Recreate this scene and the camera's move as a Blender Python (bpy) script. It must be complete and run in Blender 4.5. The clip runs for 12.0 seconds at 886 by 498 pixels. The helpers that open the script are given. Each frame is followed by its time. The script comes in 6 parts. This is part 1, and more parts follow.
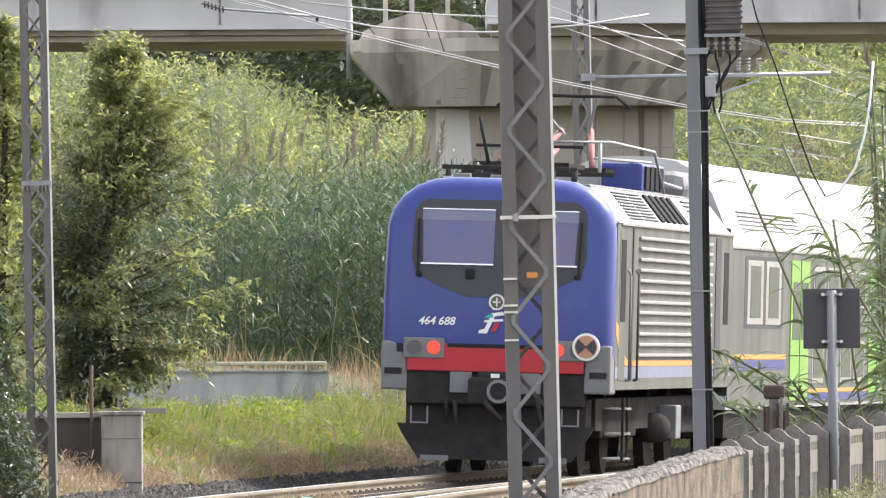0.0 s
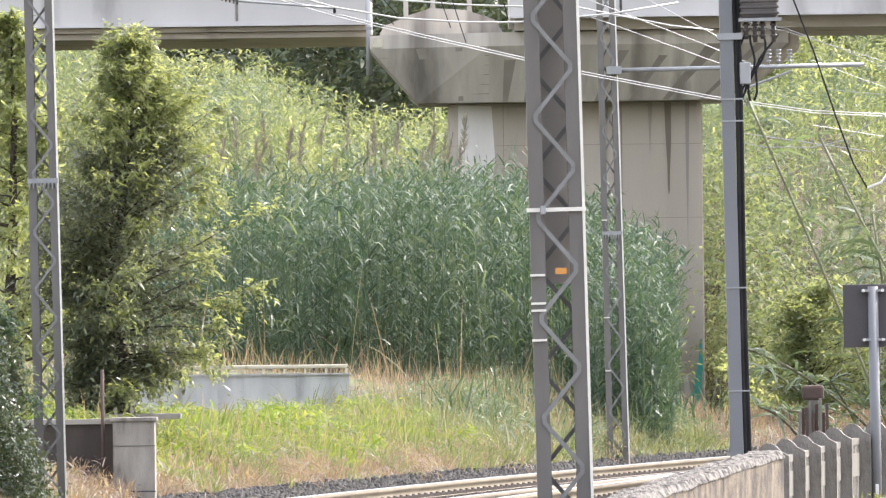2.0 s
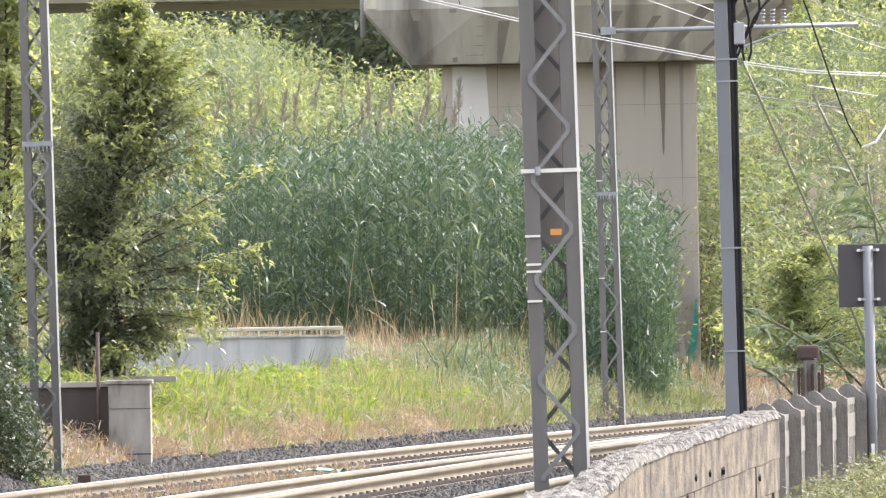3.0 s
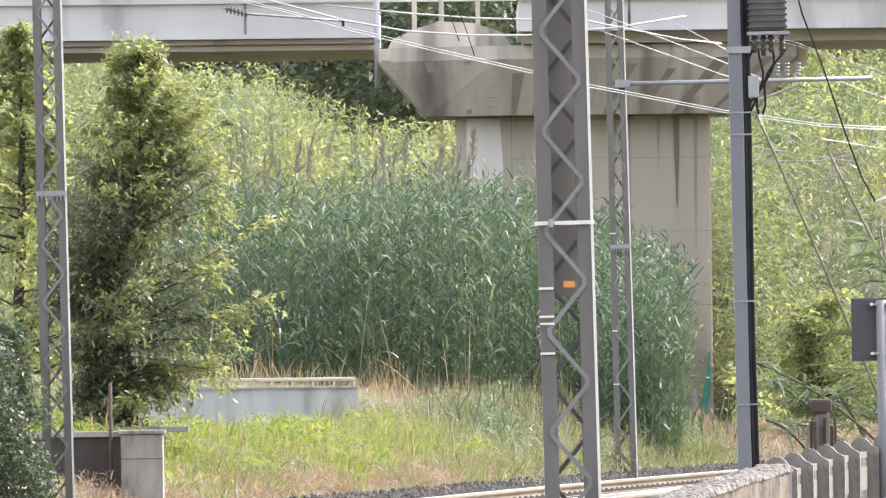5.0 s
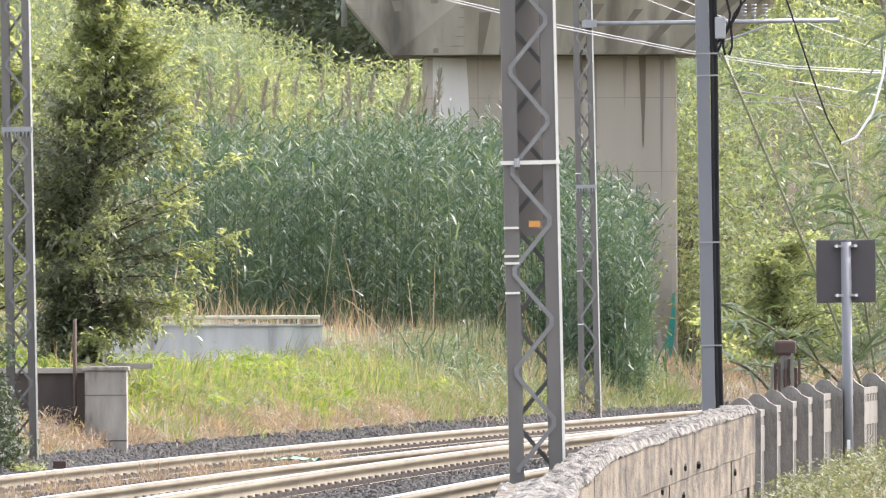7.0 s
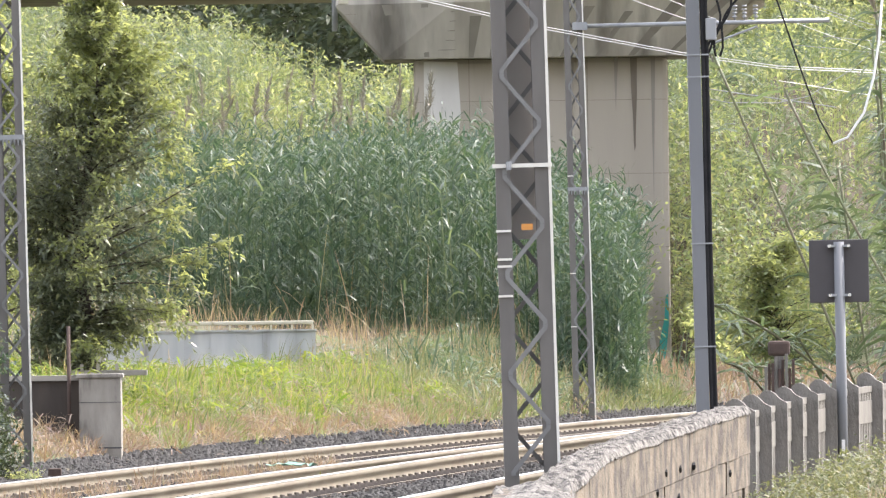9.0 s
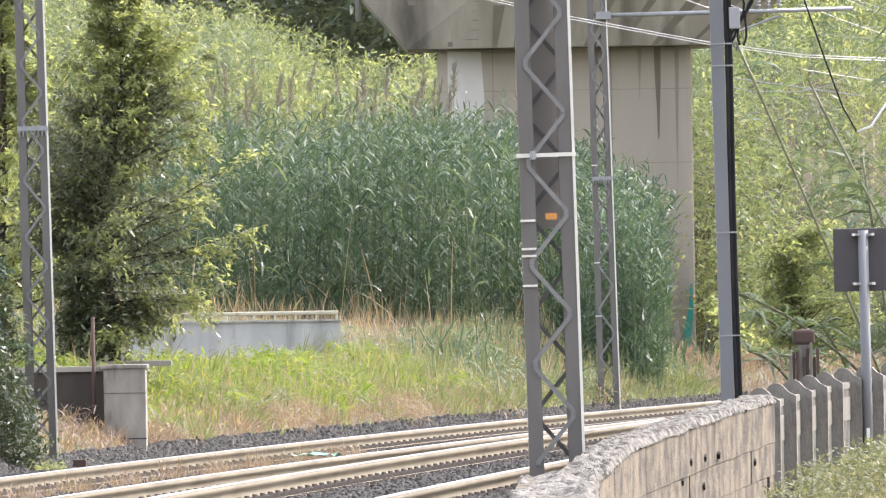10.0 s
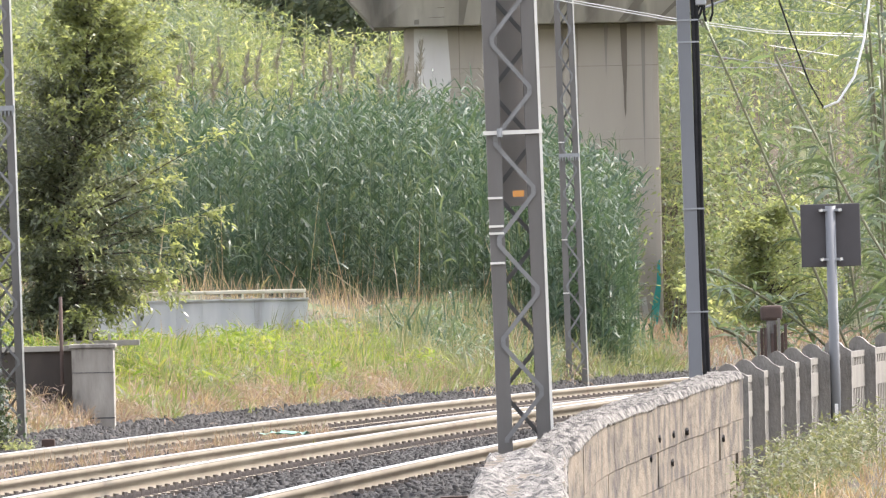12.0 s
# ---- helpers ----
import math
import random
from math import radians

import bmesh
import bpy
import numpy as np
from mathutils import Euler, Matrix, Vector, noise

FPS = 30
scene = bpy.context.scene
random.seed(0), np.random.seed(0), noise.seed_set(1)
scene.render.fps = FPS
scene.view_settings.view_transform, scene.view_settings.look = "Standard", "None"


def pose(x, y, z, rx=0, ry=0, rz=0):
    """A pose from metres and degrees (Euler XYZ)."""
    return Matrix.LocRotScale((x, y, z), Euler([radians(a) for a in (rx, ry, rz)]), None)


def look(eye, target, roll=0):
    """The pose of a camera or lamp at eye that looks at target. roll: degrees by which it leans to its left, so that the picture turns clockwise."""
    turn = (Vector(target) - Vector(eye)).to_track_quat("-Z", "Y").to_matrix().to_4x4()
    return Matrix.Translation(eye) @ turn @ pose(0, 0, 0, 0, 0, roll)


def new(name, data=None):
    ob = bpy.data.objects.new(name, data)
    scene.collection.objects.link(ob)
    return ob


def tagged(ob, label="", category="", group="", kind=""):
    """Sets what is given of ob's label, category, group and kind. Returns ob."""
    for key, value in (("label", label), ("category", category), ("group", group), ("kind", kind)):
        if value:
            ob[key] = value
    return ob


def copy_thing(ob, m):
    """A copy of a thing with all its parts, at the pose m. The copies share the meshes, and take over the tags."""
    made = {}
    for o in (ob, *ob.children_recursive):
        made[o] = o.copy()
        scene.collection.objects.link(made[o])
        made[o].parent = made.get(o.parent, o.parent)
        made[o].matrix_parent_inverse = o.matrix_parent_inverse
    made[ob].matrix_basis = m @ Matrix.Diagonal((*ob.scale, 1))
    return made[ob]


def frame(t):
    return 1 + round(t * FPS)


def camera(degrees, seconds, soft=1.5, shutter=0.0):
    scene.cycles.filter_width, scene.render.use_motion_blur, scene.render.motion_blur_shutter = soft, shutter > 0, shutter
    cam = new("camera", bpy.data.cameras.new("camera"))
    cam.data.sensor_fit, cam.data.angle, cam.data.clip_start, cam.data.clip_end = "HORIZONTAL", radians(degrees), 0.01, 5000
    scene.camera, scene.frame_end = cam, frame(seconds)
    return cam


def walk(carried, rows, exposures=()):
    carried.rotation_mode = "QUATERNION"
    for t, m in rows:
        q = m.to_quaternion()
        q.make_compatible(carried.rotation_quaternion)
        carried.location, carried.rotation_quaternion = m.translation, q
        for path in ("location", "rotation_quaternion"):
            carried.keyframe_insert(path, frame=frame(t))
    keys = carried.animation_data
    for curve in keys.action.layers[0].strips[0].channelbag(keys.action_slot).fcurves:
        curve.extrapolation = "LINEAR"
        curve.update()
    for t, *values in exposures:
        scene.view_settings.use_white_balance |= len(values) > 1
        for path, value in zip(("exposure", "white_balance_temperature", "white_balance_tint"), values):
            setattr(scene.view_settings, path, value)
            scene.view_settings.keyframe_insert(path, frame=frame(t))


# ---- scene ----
# x to the right, y along the view, z up from the outer rail's top; a long telephoto lens
cam = camera(4.49, 12.0, soft=1.3)
EYE = 1.441
# seconds, step along the view, yaw, pitch, roll
PATH = [
    (0, -4.9, -0.118, 0.57, -0.3),
    (0.2, -1.5, -0.266, 0.42, -0.39),
    (0.4, 0, -0.321, 0.442, -0.5),
    (0.5, 0, -0.386, 0.489, -0.27),
    (0.6, 0, -0.39, 0.495, -0.67),
    (0.8, 0, -0.399, 0.493, -0.74),
    (1, 0, -0.344, 0.532, -0.43),
    (1.2, 0, -0.189, 0.543, -0.69),
    (1.5, 0, -0.045, 0.549, -0.5),
    (2, 0, -0.0, 0.581, -0.7),
    (2.5, 0, -0.06, 0.473, -0.86),
    (3, 0, -0.023, 0.385, -0.94),
    (3.2, 0, 0.068, 0.379, -0.98),
    (4.8, 0, 0.087, 0.634, -0.53),
    (5, 0, 0.041, 0.648, -0.63),
    (5.5, 0, 0.004, 0.528, -0.64),
    (6, 0, -0.006, 0.421, -0.24),
    (6.5, 0, -0.055, 0.389, -0.1),
    (7, 0, -0.133, 0.337, -0.21),
    (7.5, 0, -0.147, 0.329, -0.4),
    (7.7, 0, -0.155, 0.36, -0.33),
    (9.3, 0, -0.171, 0.353, -0.82),
    (9.5, 0, -0.102, 0.329, -0.73),
    (10, 0, -0.046, 0.306, -0.95),
    (10.5, 0, -0.076, 0.268, -0.73),
    (11, 0, -0.147, 0.223, -0.58),
    (11.5, 0, -0.201, 0.185, -0.69),
    (12, 0, -0.209, 0.19, -1.25),
]
walk(cam, [(t, pose(-b * math.sin(radians(w)), b, EYE, 90 + p, 0, w) @ pose(0, 0, 0, 0, 0, r)) for t, b, w, p, r in PATH],
     exposures=[(0.0, 1.62, 6480, 14), (0.5, 1.81, 6450, 15), (1.5, 1.99, 6400, 16), (7.5, 1.93, 6400, 16), (12.0, 1.86, 6420, 16)])

# ---- light ----
SUN = Vector((0.72, 0.44, 0.96)).normalized()
world = bpy.data.worlds.new("sky")
scene.world = world
world.use_nodes = True
sky = world.node_tree.nodes.new("ShaderNodeTexSky")
sky.sky_type, sky.sun_disc = "NISHITA", False
sky.sun_elevation = math.asin(SUN.z)
sky.sun_rotation = math.atan2(SUN.x, SUN.y)
sky.dust_density, sky.air_density = 3.0, 1.3
haze = world.node_tree.nodes.new("ShaderNodeHueSaturation")
haze.inputs["Saturation"].default_value = 0.35
world.node_tree.links.new(sky.outputs[0], haze.inputs["Color"])
world.node_tree.links.new(haze.outputs[0], world.node_tree.nodes["Background"].inputs[0])
world.node_tree.nodes["Background"].inputs[1].default_value = 0.15
sun = new("sun", bpy.data.lights.new("sun", "SUN"))
sun.data.energy, sun.data.angle, sun.data.color = 1.65, radians(1.2), (1.0, 0.94, 0.84)
sun.matrix_world = look(SUN * 200, (0, 0, 0))

# ---- materials ----
def rgb(c):
    return (c[0], c[1], c[2], 1.0)


def mat(name, a, b=None, rough=0.7, metal=0.0, scale=4.0, bump=0.0, spots=None, stretch=(1, 1, 1), glow=None, spread=0.5, shine=0.5):
    """Two tones mixed by noise at two scales, with relief and optional stains."""
    m = bpy.data.materials.new(name)
    m.use_nodes = True
    n, l = m.node_tree.nodes, m.node_tree.links
    p = n["Principled BSDF"]
    p.inputs["Roughness"].default_value, p.inputs["Metallic"].default_value = rough, metal
    p.inputs["Specular IOR Level"].default_value = shine
    co = n.new("ShaderNodeTexCoord")
    mp = n.new("ShaderNodeMapping")
    mp.inputs["Scale"].default_value = stretch
    l.new(co.outputs["Object"], mp.inputs[0])
    n1 = n.new("ShaderNodeTexNoise")
    n1.inputs["Scale"].default_value, n1.inputs["Detail"].default_value = scale, 8
    l.new(mp.outputs[0], n1.inputs["Vector"])
    ramp = n.new("ShaderNodeValToRGB")
    ramp.color_ramp.elements[0].position, ramp.color_ramp.elements[1].position = 0.5 - spread / 2, 0.5 + spread / 2
    ramp.color_ramp.elements[0].color, ramp.color_ramp.elements[1].color = rgb(a), rgb(b or [v * 0.8 for v in a])
    l.new(n1.outputs[0], ramp.inputs[0])
    last = ramp.outputs[0]
    if spots:
        n2 = n.new("ShaderNodeTexNoise")
        n2.inputs["Scale"].default_value, n2.inputs["Detail"].default_value = spots[1], 6
        l.new(mp.outputs[0], n2.inputs["Vector"])
        r2 = n.new("ShaderNodeValToRGB")
        r2.color_ramp.elements[0].position, r2.color_ramp.elements[1].position = spots[2], min(1, spots[2] + 0.16)
        l.new(n2.outputs[0], r2.inputs[0])
        mx = n.new("ShaderNodeMix")
        mx.data_type = "RGBA"
        l.new(r2.outputs[0], mx.inputs[0])
        l.new(last, mx.inputs[6])
        mx.inputs[7].default_value = rgb(spots[0])
        last = mx.outputs[2]
    l.new(last, p.inputs["Base Color"])
    if bump:
        nb = n.new("ShaderNodeTexNoise")
        nb.inputs["Scale"].default_value, nb.inputs["Detail"].default_value = scale * 5, 8
        l.new(mp.outputs[0], nb.inputs["Vector"])
        bp = n.new("ShaderNodeBump")
        bp.inputs["Strength"].default_value, bp.inputs["Distance"].default_value = 0.8, bump
        l.new(nb.outputs[0], bp.inputs["Height"])
        l.new(bp.outputs[0], p.inputs["Normal"])
    if glow:
        p.inputs["Emission Color"].default_value, p.inputs["Emission Strength"].default_value = rgb(glow[0]), glow[1]
    return m


def leaf_mat(name, tones, through_light=0.45, rough=0.55):
    """Foliage: each leaf takes its own tone; light passes through the blade."""
    m = bpy.data.materials.new(name)
    m.use_nodes = True
    n, l = m.node_tree.nodes, m.node_tree.links
    p = n["Principled BSDF"]
    p.inputs["Roughness"].default_value = rough
    g = n.new("ShaderNodeNewGeometry")
    ramp = n.new("ShaderNodeValToRGB")
    e = ramp.color_ramp.elements
    e[0].color, e[1].color = rgb(tones[0]), rgb(tones[-1])
    for i, c in enumerate(tones[1:-1]):
        e.new((i + 1) / (len(tones) - 1)).color = rgb(c)
    l.new(g.outputs["Random Per Island"], ramp.inputs[0])
    l.new(ramp.outputs[0], p.inputs["Base Color"])
    tr_ = n.new("ShaderNodeBsdfTranslucent")
    br = n.new("ShaderNodeMix")
    br.data_type, br.blend_type = "RGBA", "MULTIPLY"
    br.inputs[0].default_value = 1.0
    br.inputs[7].default_value = (1.35, 1.25, 0.8, 1)
    l.new(ramp.outputs[0], br.inputs[6])
    l.new(br.outputs[2], tr_.inputs[0])
    mx = n.new("ShaderNodeMixShader")
    mx.inputs[0].default_value = through_light
    l.new(p.outputs[0], mx.inputs[1])
    l.new(tr_.outputs[0], mx.inputs[2])
    l.new(mx.outputs[0], n["Material Output"].inputs["Surface"])
    return m


M_BALLAST = mat("ballast_stone", (0.055, 0.055, 0.06), (0.13, 0.125, 0.12), 0.9, scale=14, bump=0.02)
M_STONE = mat("crushed_stone", (0.018, 0.0175, 0.017), (0.062, 0.059, 0.055), 0.9, scale=5, bump=0.01)
M_SOIL = mat("soil", (0.05, 0.04, 0.025), (0.085, 0.064, 0.04), 0.95, scale=1.2, bump=0.03, spots=((0.09, 0.11, 0.04), 0.35, 0.5))
M_SLEEPER = mat("sleeper_concrete", (0.24, 0.22, 0.195), (0.15, 0.138, 0.125), 0.85, scale=6, bump=0.01)
M_RAIL = mat("rail_web", (0.245, 0.212, 0.152), (0.165, 0.135, 0.092), 0.75, 0.0, scale=5, bump=0.003, spots=((0.15, 0.105, 0.07), 3, 0.58), stretch=(1, 0.2, 1))
M_HEAD = mat("rail_head", (0.78, 0.77, 0.72), (0.62, 0.61, 0.56), 0.32, 1.0, scale=3)
M_CLIP = mat("clip_iron", (0.20, 0.175, 0.15), (0.12, 0.10, 0.088), 0.8, scale=20)
M_CONC = mat("weathered_concrete", (0.40, 0.37, 0.32), (0.28, 0.26, 0.225), 0.88, scale=1.2, bump=0.01, spots=((0.13, 0.12, 0.105), 1.6, 0.60), stretch=(1, 1, 0.25))
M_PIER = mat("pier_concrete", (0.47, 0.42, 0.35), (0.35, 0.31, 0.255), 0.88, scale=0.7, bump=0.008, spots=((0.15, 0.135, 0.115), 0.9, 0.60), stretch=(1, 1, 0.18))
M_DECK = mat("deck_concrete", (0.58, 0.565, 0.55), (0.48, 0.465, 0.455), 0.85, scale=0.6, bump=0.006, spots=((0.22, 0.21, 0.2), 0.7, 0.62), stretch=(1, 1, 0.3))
M_WALL = mat("cast_wall_concrete", (0.185, 0.15, 0.107), (0.06, 0.05, 0.038), 0.92, scale=5.0, bump=0.03, spots=((0.05, 0.042, 0.035), 4.5, 0.54), stretch=(1, 0.45, 0.8), spread=0.26)
M_WALLTOP = mat("rough_coping", (0.27, 0.255, 0.225), (0.075, 0.07, 0.065), 0.97, scale=16, stretch=(1, 0.3, 1), bump=0.06, spots=((0.045, 0.043, 0.04), 16, 0.52), spread=0.3)
M_FENCE = mat("precast_concrete", (0.235, 0.22, 0.197), (0.14, 0.13, 0.117), 0.92, scale=9, bump=0.015, spots=((0.075, 0.07, 0.063), 9, 0.56), stretch=(1, 0.3, 0.5))
M_FENCE2 = mat("pale_slats", (0.2, 0.187, 0.16), (0.125, 0.117, 0.102), 0.9, scale=4, bump=0.008, spots=((0.18, 0.16, 0.14), 4, 0.6), stretch=(1, 1, 0.3))
# paler than the mast legs, painting haze over the shaded plate
M_PLATE = mat("haze_lifted_plate", (0.44, 0.41, 0.375), (0.33, 0.305, 0.275), 0.8, scale=3, stretch=(1, 1, 0.2))
M_MAST = mat("painted_steel_grey", (0.16, 0.15, 0.138), (0.118, 0.11, 0.10), 0.6, 0.0, scale=5, bump=0.002, spots=((0.17, 0.12, 0.08), 3, 0.66), stretch=(1, 1, 0.3))
M_GALV = mat("galvanised_steel", (0.36, 0.37, 0.38), (0.25, 0.26, 0.27), 0.5, 0.55, scale=6, bump=0.001, stretch=(1, 1, 0.3))
# paints the masts' sunlit rim; also their pale bands and clamps
M_LITRIM_BAND = mat("lit_rim_and_band", (0.8, 0.78, 0.72), (0.66, 0.63, 0.56), 0.6, scale=6)
M_POLE = mat("pole_grey", (0.185, 0.193, 0.205), (0.15, 0.157, 0.166), 0.6, 0.0, scale=3, bump=0.002, stretch=(1, 1, 0.2))
M_BLACK = mat("black_rubber", (0.018, 0.018, 0.02), (0.035, 0.035, 0.035), 0.8, scale=5, shine=0.1)
M_DARK = mat("dark_underframe", (0.027, 0.026, 0.026), (0.05, 0.046, 0.043), 0.95, scale=4, bump=0.004, shine=0.05)
M_DKGREY = mat("dark_grey_paint", (0.055, 0.057, 0.062), (0.07, 0.07, 0.075), 0.6, scale=2, shine=0.2)
M_GREY = mat("grey_panel", (0.20, 0.20, 0.205), (0.15, 0.15, 0.15), 0.6, scale=2.5, spots=((0.1, 0.09, 0.08), 2, 0.62))
M_BLUE = mat("blue_enamel", (0.028, 0.045, 0.235), (0.034, 0.05, 0.20), 0.32, scale=1.5, spots=((0.06, 0.08, 0.26), 1.2, 0.62))
M_RED = mat("red_enamel", (0.46, 0.018, 0.03), (0.38, 0.02, 0.03), 0.4, scale=2)
M_SIDE = mat("dirty_cream_side", (0.15, 0.156, 0.132), (0.085, 0.088, 0.075), 0.6, scale=1.6, spots=((0.21, 0.21, 0.175), 1.3, 0.6), stretch=(1, 1, 0.3), shine=0.2, spread=0.4)
M_WHITE = mat("white_roof_paint", (0.50, 0.50, 0.485), (0.40, 0.40, 0.385), 0.45, scale=1.2, spots=((0.5, 0.49, 0.47), 0.8, 0.63))
M_RIB = mat("aluminium_rib", (0.33, 0.325, 0.305), (0.24, 0.235, 0.217), 0.4, scale=2)
M_ORANGE = mat("orange_paint", (0.62, 0.27, 0.05), (0.54, 0.24, 0.06), 0.5, scale=3)
M_DISC = mat("faded_disc_paint", (0.55, 0.27, 0.14), (0.46, 0.24, 0.15), 0.5, scale=5)
M_VIOLET = mat("faded_blue_stripe", (0.15, 0.17, 0.25), (0.19, 0.20, 0.26), 0.5, scale=3)
M_GREEN = mat("lime_green_door", (0.19, 0.40, 0.045), (0.15, 0.32, 0.045), 0.4, scale=3)
M_GLASS = mat("tinted_glass", (0.085, 0.11, 0.23), (0.16, 0.115, 0.20), 0.12, scale=0.9)
M_WINDOW = mat("coach_window_glass", (0.05, 0.085, 0.075), (0.07, 0.11, 0.09), 0.1, scale=1.0)
M_LAMP = mat("red_tail_lamp", (0.8, 0.05, 0.03), (0.8, 0.05, 0.03), 0.3, glow=((1.0, 0.035, 0.02), 0.55))
M_LENS = mat("dark_lens", (0.12, 0.12, 0.12), (0.09, 0.09, 0.09), 0.2)
M_CHROME = mat("bright_metal", (0.75, 0.75, 0.75), (0.6, 0.6, 0.6), 0.25, 0.9, scale=6)
M_LETTER = mat("white_lettering", (0.82, 0.82, 0.82), (0.76, 0.76, 0.76), 0.5)
M_TEAL = mat("teal_paint", (0.05, 0.42, 0.36), (0.04, 0.33, 0.30), 0.6, scale=4)
M_PANTO = mat("red_oxide", (0.24, 0.085, 0.07), (0.16, 0.06, 0.05), 0.6, scale=4)
M_SHEET = mat("galvanised_sheet", (0.52, 0.52, 0.51), (0.33, 0.34, 0.35), 0.55, 0.15, scale=5, spots=((0.24, 0.23, 0.21), 5, 0.58), stretch=(1, 1, 0.12))
M_LICHEN = mat("lichened_white_rail", (0.6, 0.57, 0.47), (0.45, 0.41, 0.3), 0.85, scale=9, spots=((0.3, 0.28, 0.16), 9, 0.6))
M_SIGN = mat("sign_back", (0.055, 0.05, 0.052), (0.07, 0.064, 0.066), 0.65, scale=3, spots=((0.1, 0.095, 0.09), 4, 0.66))
M_RUST = mat("rust_brown", (0.10, 0.062, 0.047), (0.055, 0.04, 0.034), 0.85, scale=6, bump=0.006)
M_BARK = mat("bark", (0.07, 0.055, 0.045), (0.045, 0.036, 0.03), 0.95, scale=8, bump=0.02)
M_STRAW = leaf_mat("dry_grass", [(0.320, 0.262, 0.186), (0.369, 0.301, 0.223), (0.252, 0.175, 0.124), (0.213, 0.213, 0.112)], 0.4)
M_RUSTY = leaf_mat("rusty_dry_grass", [(0.242, 0.179, 0.149), (0.310, 0.247, 0.205), (0.194, 0.126, 0.106), (0.242, 0.233, 0.161)], 0.4)
M_LACE = mat("dull_lacing", (0.23, 0.23, 0.225), (0.16, 0.158, 0.152), 0.6, scale=8)
M_PILLAR = mat("stained_pillar", (0.36, 0.335, 0.29), (0.20, 0.183, 0.158), 0.92, scale=5, bump=0.012, spots=((0.10, 0.09, 0.078), 5, 0.56), stretch=(1, 1, 0.3), spread=0.4)
M_WEED = leaf_mat("pale_weed", [(0.13, 0.155, 0.085), (0.19, 0.21, 0.12), (0.095, 0.12, 0.06), (0.3, 0.29, 0.2)], 0.4)
M_CAP = mat("streaked_cap_concrete", (0.62, 0.58, 0.51), (0.37, 0.335, 0.29), 0.9, scale=1.6, bump=0.01, spots=((0.16, 0.145, 0.125), 1.1, 0.55), stretch=(1, 0.3, 0.07), spread=0.35)
M_STREAK = mat("faint_streak", (0.25, 0.225, 0.195), (0.34, 0.31, 0.27), 0.9, scale=2.5, stretch=(1, 1, 0.2))
M_STAIN = mat("runoff_stain", (0.15, 0.125, 0.10), (0.23, 0.195, 0.16), 0.9, scale=2.5, stretch=(1, 1, 0.2))
M_GRASS = leaf_mat("meadow_grass", [(0.09, 0.14, 0.055), (0.15, 0.20, 0.075), (0.24, 0.26, 0.125), (0.12, 0.175, 0.06), (0.20, 0.22, 0.11), (0.34, 0.32, 0.2)], 0.42)
M_LUSH = leaf_mat("lush_grass", [(0.09, 0.15, 0.03), (0.16, 0.23, 0.045), (0.25, 0.30, 0.065), (0.11, 0.18, 0.035), (0.34, 0.35, 0.11)], 0.55, 0.6)
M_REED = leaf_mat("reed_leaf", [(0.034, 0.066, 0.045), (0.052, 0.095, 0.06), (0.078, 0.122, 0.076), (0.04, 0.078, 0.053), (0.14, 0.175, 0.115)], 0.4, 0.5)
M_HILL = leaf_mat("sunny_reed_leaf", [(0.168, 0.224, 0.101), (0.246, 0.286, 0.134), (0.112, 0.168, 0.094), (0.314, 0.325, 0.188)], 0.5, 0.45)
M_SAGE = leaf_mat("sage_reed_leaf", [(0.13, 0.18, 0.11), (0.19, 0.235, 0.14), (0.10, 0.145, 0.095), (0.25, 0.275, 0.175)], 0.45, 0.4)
M_PLUME = leaf_mat("reed_plume", [(0.22, 0.205, 0.165), (0.16, 0.15, 0.12), (0.29, 0.27, 0.22)], 0.15)
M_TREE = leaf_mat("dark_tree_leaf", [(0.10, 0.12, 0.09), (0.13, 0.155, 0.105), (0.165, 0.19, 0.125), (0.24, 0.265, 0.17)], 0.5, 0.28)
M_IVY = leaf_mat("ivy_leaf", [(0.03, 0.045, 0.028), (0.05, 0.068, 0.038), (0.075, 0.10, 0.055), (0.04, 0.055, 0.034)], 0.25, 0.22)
# lighter, yellower tree leaf for the sprays that should look sunlit
M_TIP = leaf_mat("sunlit_tree_leaf", [(0.208, 0.253, 0.122), (0.296, 0.335, 0.166), (0.161, 0.199, 0.106)], 0.64, 0.35)
# woodland greens lifted in tone to paint the haze over them
M_FAR = leaf_mat("hazy_woodland_leaf", [(0.085, 0.115, 0.085), (0.12, 0.155, 0.105), (0.15, 0.18, 0.12)], 0.4)
M_BUSH = leaf_mat("shrub_leaf", [(0.199, 0.252, 0.126), (0.316, 0.360, 0.188), (0.138, 0.178, 0.103), (0.393, 0.409, 0.231)], 0.66)
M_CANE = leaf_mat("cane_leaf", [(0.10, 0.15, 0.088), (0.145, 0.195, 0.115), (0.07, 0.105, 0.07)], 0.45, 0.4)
M_STEM = mat("cane_stem", (0.14, 0.17, 0.08), (0.13, 0.10, 0.07), 0.5, scale=5)
M_WASH = mat("whitewash", (0.66, 0.64, 0.60), (0.52, 0.49, 0.45), 0.85, scale=1.5, spots=((0.34, 0.31, 0.27), 1.4, 0.56), stretch=(1, 1, 0.3))
M_INS = mat("insulator", (0.05, 0.045, 0.045), (0.09, 0.08, 0.075), 0.3, scale=5)
M_WIRE = mat("cable_bright", (0.62, 0.62, 0.6), (0.5, 0.5, 0.48), 0.4, 0.4, scale=3)


